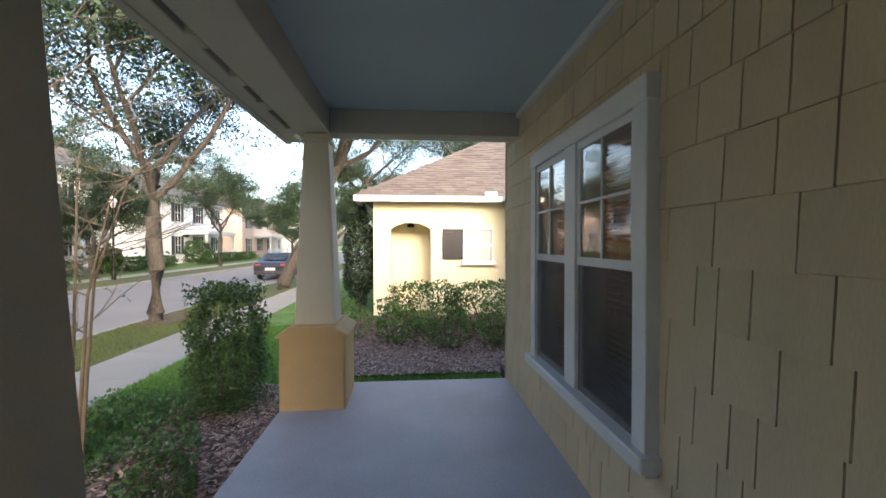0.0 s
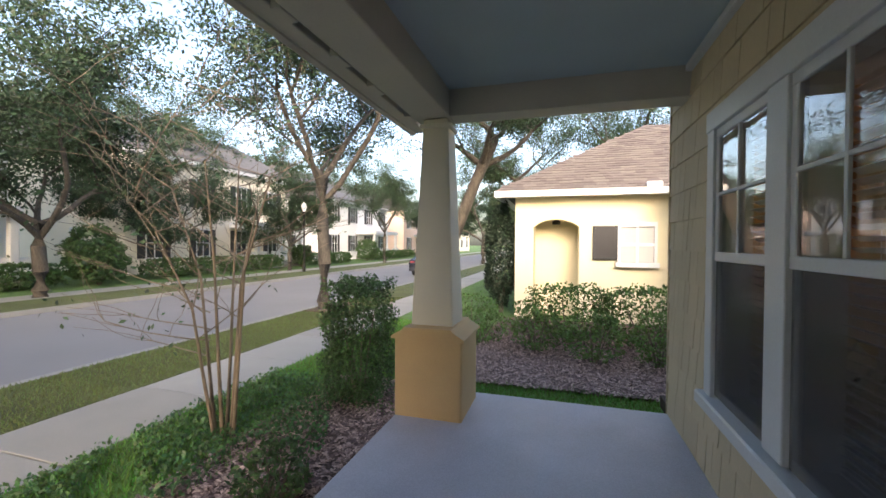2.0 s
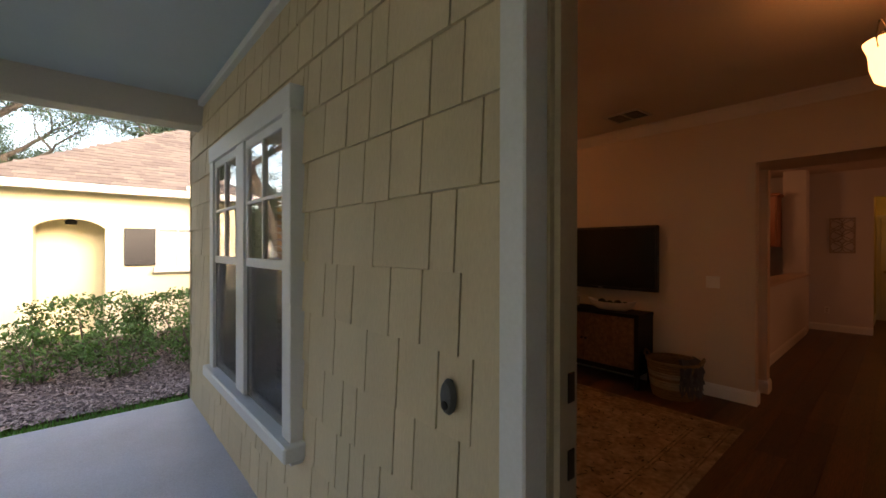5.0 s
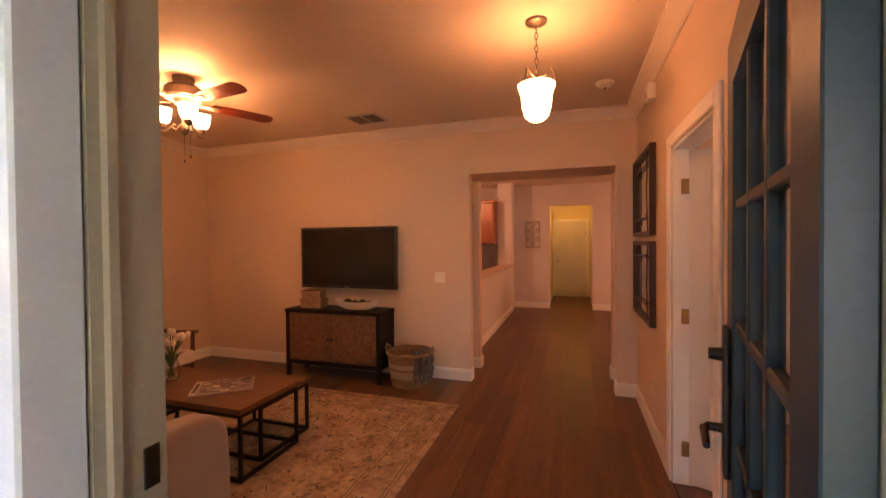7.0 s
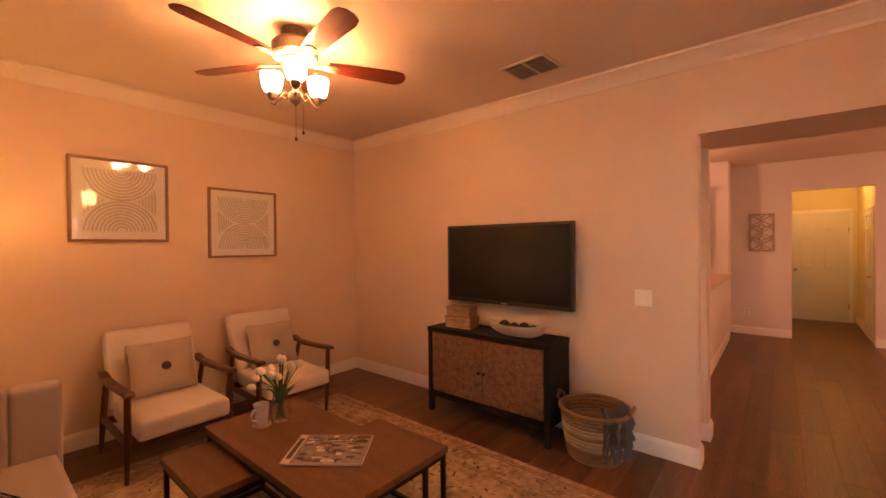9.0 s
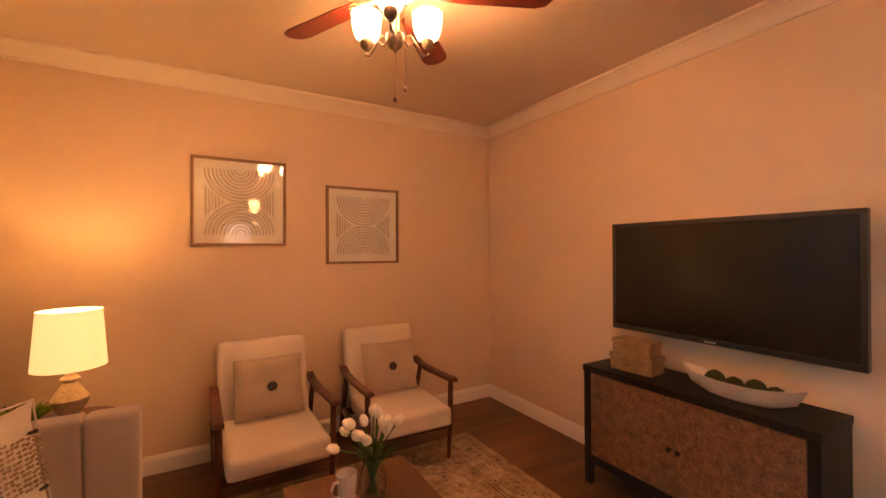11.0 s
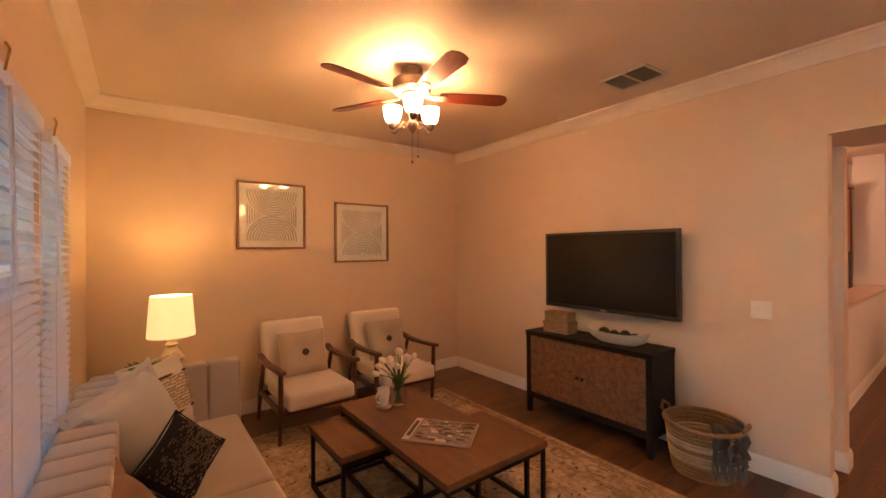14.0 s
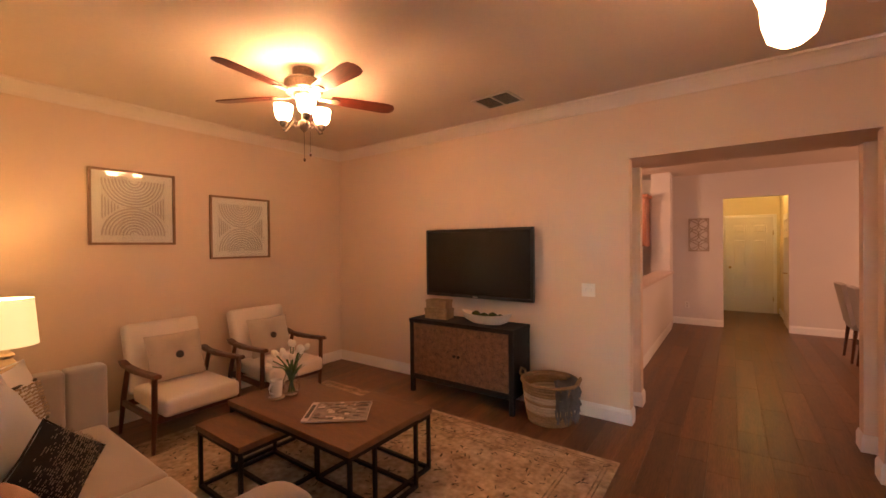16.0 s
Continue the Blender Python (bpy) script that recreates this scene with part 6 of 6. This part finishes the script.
def coffee_table(x0, x1, y0, y1, h, label):
    cx, cy = (x0 + x1) / 2, (y0 + y1) / 2
    t = thing("coffee_table", cx, cy, 0.012, label, "coffee table", "nesting tables")
    w, d, f = (x1 - x0) / 2, (y1 - y0) / 2, 0.011
    H = h - 0.012
    part("tabletop", box(-w, w, -d, d, H - 0.035, H, 0.004, 2), M["table_wood"], t)
    for sx_ in (-1, 1):
        for sy_ in (-1, 1):
            X, Y = sx_ * (w - 0.02), sy_ * (d - 0.02)
            part("leg", box(X - f, X + f, Y - f, Y + f, 0, H - 0.036, 0.002), M["black_metal"], t)
    for s in (-1, 1):
        part("rail", box(-w + 0.031, w - 0.031, s * (d - 0.02) - f, s * (d - 0.02) + f, 0.0, 0.022), M["black_metal"], t)
        part("rail", box(s * (w - 0.02) - f, s * (w - 0.02) + f, -d + 0.031, d - 0.031, 0.0, 0.022), M["black_metal"], t)
        part("apron", box(-w + 0.031, w - 0.031, s * (d - 0.02) - f, s * (d - 0.02) + f, H - 0.06, H - 0.036), M["black_metal"], t)
        part("apron", box(s * (w - 0.02) - f, s * (w - 0.02) + f, -d + 0.031, d - 0.031, H - 0.06, H - 0.036), M["black_metal"], t)


coffee_table(2.91, 3.475, 1.83, 3.045, 0.47, "large brown wooden coffee table on a black metal frame")
coffee_table(2.68, 3.22, 2.46, 2.98, 0.405, "small nesting table pulled out beside the large one")
coffee_table(3.15, 3.685, 1.895, 2.45, 0.42, "middle nesting table half under the large one")
TT = 0.482 - 0.012

rug = thing("area_rug", 3.25, 2.42, 0, "beige distressed oriental rug on the wooden floor", "rug")
M["rug"] = material("rug", (0.46, 0.36, 0.25), 0.98, 0.4, 7, 26, 0.8, dist=0.006, dark=(0.20, 0.14, 0.09))
M["rug_line"] = material("rug_line", (0.34, 0.255, 0.17), 0.98, 0.5, 9, 40, 0.6)
part("rug_body", box(-1.22, 1.22, -1.53, 1.53, 0, 0.009, 0.003), M["rug"], rug)
for k, off in enumerate((0.05, 0.075, 0.26, 0.285)):
    w, d = 1.22 - off, 1.53 - off
    for r in ((-w, w, -d, -d + 0.010), (-w, w, d - 0.010, d), (-w, -w + 0.010, -d + 0.01, d - 0.01), (w - 0.010, w, -d + 0.01, d - 0.01)):
        part("border_line", box(*r, 0.0088, 0.0098), M["rug_line"], rug)
rr = random.Random(8)
flecks = bmesh.new()
for k in range(900):
    u, v, a = rr.uniform(-1.17, 1.17), rr.uniform(-1.48, 1.48), rr.uniform(0, 3.14)
    L, W = rr.uniform(0.006, 0.026), rr.uniform(0.003, 0.007)
    ca, sa = math.cos(a), math.sin(a)
    q = [flecks.verts.new((u + ca * p - sa * w_, v + sa * p + ca * w_, 0.0101)) for p, w_ in ((-L, -W), (L, -W * 0.6), (L * 0.8, W), (-L * 0.7, W * 0.8))]
    flecks.faces.new(q)
M["rug_fleck"] = material("rug_fleck", (0.07, 0.055, 0.045), 0.98, 0.3)
tagged(part("worn_flecks", flecks, M["rug_fleck"], rug, "dark worn flecks in the pile"), kind="stuff")
for k in range(10):
    for s in (-1, 1):
        cxr, cyr = s * 1.05, -1.35 + k * 0.30
        pts = [(cxr + 0.055 * math.cos(2 * math.pi * i / 12), cyr + 0.085 * math.sin(2 * math.pi * i / 12), 0.0085) for i in range(13)]
        part("border_motif", tube(pts, 0.004, 4), M["rug_line"], rug)

# ---- things on the table ----
mag = thing("magazine", 3.197, 2.254, TT + 0.002, "glossy magazine with a living room photo cover", "magazine", rz=38.7)
M["paper_white"] = material("paper_white", (0.68, 0.62, 0.56), 0.4, 0.05, 10, 60, 0.0)
M["ink_dark"] = material("ink_dark", (0.05, 0.04, 0.04), 0.35, 0.4, 25, 90, 0.0)
M["ink_brown"] = material("ink_brown", (0.24, 0.15, 0.11), 0.35, 0.5, 25, 90, 0.0)
part("pages", box(-0.14, 0.14, -0.19, 0.19, 0, 0.011, 0.002), M["paper_white"], mag)
part("cover", box(-0.142, 0.142, -0.192, 0.192, 0.0115, 0.0128), M["paper_white"], mag)
M["ink_grey"] = material("ink_grey", (0.30, 0.26, 0.23), 0.35, 0.3, 30, 90, 0.0)
rg = random.Random(21)
part("cover_photo", box(-0.141, 0.141, -0.191, 0.150, 0.0129, 0.0131), M["ink_grey"], mag, "printed living room photograph")
part("title_bar", box(-0.10, 0.10, 0.158, 0.182, 0.0129, 0.0132), M["ink_dark"], mag)
for k in range(100):
    w_, l_ = rg.uniform(0.003, 0.025), rg.uniform(0.006, 0.07)
    ux_, uy_ = rg.uniform(-0.13, 0.13 - w_), rg.uniform(-0.18, 0.145 - l_)
    part("printed_area", box(ux_, ux_ + w_, uy_, uy_ + l_, 0.0129, 0.01315 + 0.000015 * k), M[("ink_dark", "paper_white", "ink_brown", "ink_dark", "ink_grey")[k % 5]], mag)

M["ceramic"] = material("ceramic", (0.80, 0.77, 0.73), 0.25, 0.03, 5, 60, 0.0)
coaster = thing("coaster", 3.12, 2.80, TT + 0.002, "round pale wooden coaster under a mug", "coaster")
part("disc", lathe([(0.0, 0), (0.05, 0), (0.052, 0.003), (0.052, 0.009), (0.05, 0.012), (0.0, 0.012)], 24), M["lamp_base"], coaster)
mug = thing("mug", 3.12, 2.80, TT + 0.0145, "tall white ceramic mug on a coaster", "mug", rz=200)
part("cup", lathe([(0.0, 0), (0.032, 0), (0.034, 0.004), (0.038, 0.06), (0.043, 0.112), (0.0405, 0.112), (0.036, 0.06), (0.031, 0.008), (0.0, 0.007)], 28), M["ceramic"], mug, smooth=True)
part("handle", tube([(0.039, 0, 0.09), (0.06, 0, 0.095), (0.073, 0, 0.07), (0.066, 0, 0.04), (0.036, 0, 0.025)], 0.006, 8), M["ceramic"], mug, smooth=True)

M["vase_glass"] = glass("vase_glass", (0.96, 0.97, 0.95))
M["stem_green"] = material("stem_green", (0.06, 0.14, 0.03), 0.5, 0.2, 20, 60, 0.0)
M["tulip_white"] = material("tulip_white", (0.82, 0.78, 0.68), 0.6, 0.06, 20, 60, 0.0)
vase = thing("vase", 3.228, 2.79, TT + 0.002, "clear glass vase with a narrow neck", "vase")
vg = part("vase_body", lathe([(0.0, 0), (0.042, 0), (0.048, 0.006), (0.056, 0.05), (0.055, 0.085), (0.042, 0.13), (0.039, 0.16), (0.044, 0.175), (0.0415, 0.175), (0.0365, 0.16), (0.0395, 0.13), (0.0525, 0.085), (0.0535, 0.05), (0.045, 0.009), (0.0, 0.007)], 28), M["vase_glass"], vase, smooth=True)
vg.visible_shadow = False
tul = thing("tulip_bouquet", 3.228, 2.79, TT + 0.012, "bunch of white tulips with green leaves in a vase", "flowers")
rt = random.Random(14)
for k in range(16):
    a = 2 * math.pi * k / 16 * 3 + rt.uniform(-0.3, 0.3)
    out = rt.choice((0.02, 0.05, 0.075, 0.095)) if k not in (7, 8) else 0.14
    top = rt.uniform(0.29, 0.35) - out * 0.6
    h0 = Vector((out * math.cos(a), out * math.sin(a), top))
    part("stem", tube([(-0.02 * math.cos(a), -0.02 * math.sin(a), 0.01), (0.012 * math.cos(a), 0.012 * math.sin(a), 0.16), tuple(h0)], 0.0035, 6), M["stem_green"], tul)
    d = (h0 - Vector((0.012 * math.cos(a), 0.012 * math.sin(a), 0.16))).normalized()
    fb = lathe([(0.0, -0.005), (0.015, 0.0), (0.026, 0.018), (0.0265, 0.036), (0.020, 0.055), (0.009, 0.066), (0.0, 0.062)], 12)
    for v in fb.verts:
        ang = math.atan2(v.co.y, v.co.x)
        s = 1 + 0.08 * math.cos(3 * ang)
        v.co.x, v.co.y = v.co.x * s, v.co.y * s
    fo = part("flower", fb, M["tulip_white"], tul, smooth=True)
    fo.matrix_basis = Matrix.Translation(h0) @ d.to_track_quat('Z', 'Y').to_matrix().to_4x4() @ Matrix.Scale(0.74, 4)
for k in range(12):
    a = 2 * math.pi * k / 12
    L, o_ = rt.uniform(0.20, 0.25), rt.uniform(0.05, 0.11)
    lb = bmesh.new()
    prev = None
    for i in range(6):
        f = i / 5
        c = Vector((math.cos(a) * (0.015 + o_ * f ** 1.6), math.sin(a) * (0.015 + o_ * f ** 1.6), 0.08 + (L - 0.06) * f - 0.05 * f ** 3))
        w_ = 0.011 * math.sin(math.pi * (0.15 + 0.85 * f)) + 0.0005
        sd_ = Vector((-math.sin(a), math.cos(a), 0)) * w_
        cur = (lb.verts.new(c - sd_), lb.verts.new(c + Vector((math.cos(a), math.sin(a), 0)) * -0.003), lb.verts.new(c + sd_))
        if prev:
            lb.faces.new((prev[0], prev[1], cur[1], cur[0]))
            lb.faces.new((prev[1], prev[2], cur[2], cur[1]))
        prev = cur
    part("leaf", lb, M["stem_green"], tul, smooth=True)

# ---- ceiling fan ----
M["bronze"] = material("bronze", (0.16, 0.12, 0.09), 0.45, 0.3, 10, 80, 0.1, metal=0.6)
M["blade_wood"] = material("blade_wood", (0.14, 0.022, 0.010), 0.3, 0.3, 4, 40, 0.05, stretch=(0.5, 5, 5))
M["bulb_glass"] = glowing("bulb_glass", (1.0, 0.44, 0.16), 2.2)
fan = thing("ceiling_fan", FAN[0], FAN[1], CEIL, "ceiling fan with dark red wooden blades and three lit glass shades", "ceiling fan")
part("canopy", lathe([(0.075, 0), (0.075, -0.03), (0.055, -0.06), (0.03, -0.065)], 24), M["bronze"], fan, smooth=True)
part("motor", lathe([(0.03, -0.06), (0.11, -0.07), (0.13, -0.09), (0.13, -0.15), (0.12, -0.16), (0.0, -0.16)], 32), M["bronze"], fan, smooth=True)
for k in range(28):
    a = 2 * math.pi * k / 28
    v = part("motor_fin", box(0.075, 0.118, -0.004, 0.004, -0.006, 0.0), M["vent_white"], fan)
    v.matrix_basis = Matrix.Rotation(a, 4, 'Z') @ Matrix.Translation((0, 0, -0.162))
part("switch_housing", lathe([(0.07, -0.168), (0.065, -0.20), (0.045, -0.22), (0.018, -0.225), (0.016, -0.36), (0.0, -0.36)], 24), M["bronze"], fan, smooth=True)
part("finial", lathe([(0.018, -0.35), (0.038, -0.365), (0.04, -0.385), (0.026, -0.415), (0.008, -0.43), (0.0, -0.445)], 20), M["bronze"], fan, smooth=True)
for k in range(5):
    a = radians(45 + 72 * k)
    outline = [(0.19, -0.045), (0.30, -0.058), (0.60, -0.068), (0.645, -0.055), (0.665, -0.02), (0.665, 0.02), (0.645, 0.055), (0.60, 0.068), (0.30, 0.058), (0.19, 0.045)]
    b_ = prism(outline, "z", -0.003, 0.003)
    o = part("blade", b_, M["blade_wood"], fan, "dark red wooden fan blade")
    o.matrix_basis = Matrix.Rotation(a, 4, 'Z') @ pose(0, 0, -0.182, -11, 0, 0)
    part("blade_bracket", prism([(0.10, -0.014), (0.17, -0.02), (0.22, -0.04), (0.25, -0.02), (0.25, 0.02), (0.22, 0.04), (0.17, 0.02), (0.10, 0.014)], "z", -0.0105, -0.0035), M["bronze"], o, "ornate cast bracket")
for k, (bx_, by_) in enumerate(FAN_BULBS):
    dx, dy = bx_ - FAN[0], by_ - FAN[1]
    ux, uy = dx / 0.15, dy / 0.15
    arm_pts = [(0.03 * ux, 0.03 * uy, -0.37), (0.06 * ux, 0.06 * uy, -0.395), (0.085 * ux, 0.085 * uy, -0.37), (0.07 * ux, 0.07 * uy, -0.345), (0.055 * ux, 0.055 * uy, -0.36)]
    part("scroll", tube(arm_pts, 0.005, 6), M["bronze"], fan)
    part("arm", tube([(0.07 * ux, 0.07 * uy, -0.352), (0.10 * ux, 0.10 * uy, -0.385), (0.13 * ux, 0.13 * uy, -0.42), (0.155 * ux, 0.155 * uy, -0.41), (0.15 * ux, 0.15 * uy, -0.385)], 0.006, 8), M["bronze"], fan)
    hold = part("lamp_holder", lathe([(0.012, -0.39), (0.026, -0.375), (0.028, -0.35), (0.022, -0.345)], 16), M["bronze"], fan, smooth=True)
    hold.location = (dx, dy, 0)
    part("glass_shade", lathe([(0.022, -0.348), (0.045, -0.335), (0.058, -0.30), (0.062, -0.255), (0.064, -0.24), (0.061, -0.24), (0.056, -0.30), (0.043, -0.33), (0.02, -0.343)], 24), M["bulb_glass"], hold, "lit frosted glass shade", smooth=True)
for (ox, oy, l) in ((0.0, 0.0, 0.20), (0.035, -0.02, 0.16)):
    part("pull_chain", tube([(ox, oy, -0.42), (ox, oy, -0.42 - l)], 0.0015, 5), M["bronze"], fan)
    kn = part("pull_knob", lathe([(0.0, -0.022), (0.007, -0.016), (0.009, -0.006), (0.004, 0.003), (0.0, 0.005)], 10), M["walnut"], fan)
    kn.location = (ox, oy, -0.42 - l)

# ---- pendant lamp ----
pn = thing("pendant_lamp", PENDANT[0], PENDANT[1], CEIL, "pendant lamp with a lit bell-shaped glass shade", "pendant lamp")
part("canopy", lathe([(0.062, 0), (0.06, -0.012), (0.03, -0.028), (0.0, -0.03)], 24), M["bronze"], pn, smooth=True)
for k in range(6):
    z = -0.05 - k * 0.036
    pts = [(0.009 * math.cos(2 * math.pi * i / 10), 0, z + 0.021 * math.sin(2 * math.pi * i / 10)) for i in range(11)]
    o = part("chain_link", tube(pts, 0.0028, 5), M["bronze"], pn)
    o.matrix_basis = Matrix.Rotation(radians(90 * (k % 2)), 4, 'Z')
part("ring", tube([(0.016 * math.cos(2 * math.pi * i / 14), 0, -0.275 + 0.02 * math.sin(2 * math.pi * i / 14)) for i in range(15)], 0.004, 6), M["bronze"], pn)
part("rod", tube([(0, 0, -0.29), (0, 0, -0.33)], 0.006, 8), M["bronze"], pn)
for k in range(3):
    a = 2 * math.pi * k / 3 + 0.5
    ca, sa = math.cos(a), math.sin(a)
    part("strap", tube([(0.005 * ca, 0.005 * sa, -0.325), (0.05 * ca, 0.05 * sa, -0.315), (0.075 * ca, 0.075 * sa, -0.285), (0.09 * ca, 0.09 * sa, -0.29), (0.108 * ca, 0.108 * sa, -0.37), (0.098 * ca, 0.098 * sa, -0.41)], 0.004, 6), M["bronze"], pn)
M["pendant_glass"] = glowing("pendant_glass", (1.0, 0.42, 0.15), 0.75)
part("glass_bell", lathe([(0.0, -0.575), (0.035, -0.57), (0.066, -0.545), (0.082, -0.49), (0.088, -0.42), (0.104, -0.375), (0.106, -0.365), (0.101, -0.372), (0.084, -0.42), (0.078, -0.49), (0.062, -0.54), (0.033, -0.564), (0.0, -0.569)], 32), M["pendant_glass"], pn, "lit bell-shaped glass shade", smooth=True)

# ---- window blinds ----
M["blind"] = material("blind", (0.84, 0.84, 0.88), 0.5, 0.03, 5, 60, 0.0, trans=0.55)
for y0, y1 in WIN:
    bl = thing("window_blind", WX1 + 0.012, (y0 + y1) / 2, WIN_Z0, "white slatted window blind, slats half closed", "blind", "window blinds")
    W = (y1 - y0) / 2 - 0.006
    part("headrail", box(-0.022, 0.026, -W, W, 1.425, 1.485, 0.004), M["blind"], bl)
    slat = None
    for k in range(35):
        z = 0.03 + k * 0.040
        if slat is None:
            sb = prism([(-0.024, -0.002), (0.0, 0.002), (0.024, -0.002), (0.024, 0.001), (0.0, 0.005), (-0.024, 0.001)], "y", -W + 0.004, W - 0.004)
            slat = part("slat", sb, M["blind"], bl)
        else:
            slat2 = new("slat", slat.data)
            slat2.parent = bl
            slat = slat2
        slat.matrix_basis = pose(0, 0, z, 0, 20 + 2 * math.sin(k * 1.7), 0)
    part("bottom_rail", box(-0.022, 0.022, -W, W, 0.002, 0.018, 0.003), M["blind"], bl)
    for yy in (-W + 0.1, W - 0.1):
        part("ladder_cord", tube([(0.026, yy, 0.01), (0.026, yy, 1.43)], 0.0015, 4), M["blind"], bl)
    part("wand", tube([(0.032, -W + 0.06, 1.43), (0.04, -W + 0.075, 0.85)], 0.006, 8), M["blind"], bl)
    part("valance_clip", tube([(0.03, -W + 0.02, 1.46), (0.04, -W + 0.02, 1.52), (0.03, -W + 0.03, 1.54)], 0.004, 5), M["brass"], bl)
single("window_stool", box(WX1 - 0.05, PL + 0.02, WIN[0][0] - 0.03, WIN[1][1] + 0.03, WIN_Z0 - 0.022, WIN_Z0 - 0.001, 0.004), M["trim_white"], "white inner window sill", "window sill", "structure")

# ---- floor planks ----
plank_floor = bpy.data.objects["floor"]
rf = random.Random(12)
PW, PLN = 0.18, 1.22


def lay(x0, x1, y0, y1):
    n = 0
    y = y0
    while y < y1:
        x = x0 - rf.uniform(0, PLN)
        while x < x1:
            a, b = max(x, x0), min(x + PLN, x1)
            if b - a > 0.03:
                part("plank", box(a + 0.0005, b - 0.0005, y + 0.0005, min(y + PW, y1) - 0.0005, -0.012, 0.0, 0.0008), M["floor_wood"], plank_floor)
                n += 1
            x += PLN
        y += PW
    return n


lay(WX1 + 0.01, TVX + 0.0, RIGHT, BACK)
lay(TVX + 0.0, 10.3, -1.2, 1.15)
joined = boxes([(10.3, 12.5, -0.54 + k * PW, min(-0.54 + (k + 1) * PW, 0.45) - 0.002, -0.012, 0) for k in range(6)] + [(5.75, 10.3, -4.0 + k * PW, -4.0 + (k + 1) * PW - 0.002, -0.012, 0) for k in range(15)] + [(5.75, 10.3, 1.16 + k * PW, 1.16 + (k + 1) * PW - 0.002, -0.012, 0) for k in range(18)] + [(WX1, TVX, -3.2 + k * PW, -3.2 + (k + 1) * PW - 0.002, -0.012, 0) for k in range(14)])
tagged(part("far_planks", joined, M["floor_wood"], plank_floor, "rest of the plank floor"), kind="stuff")
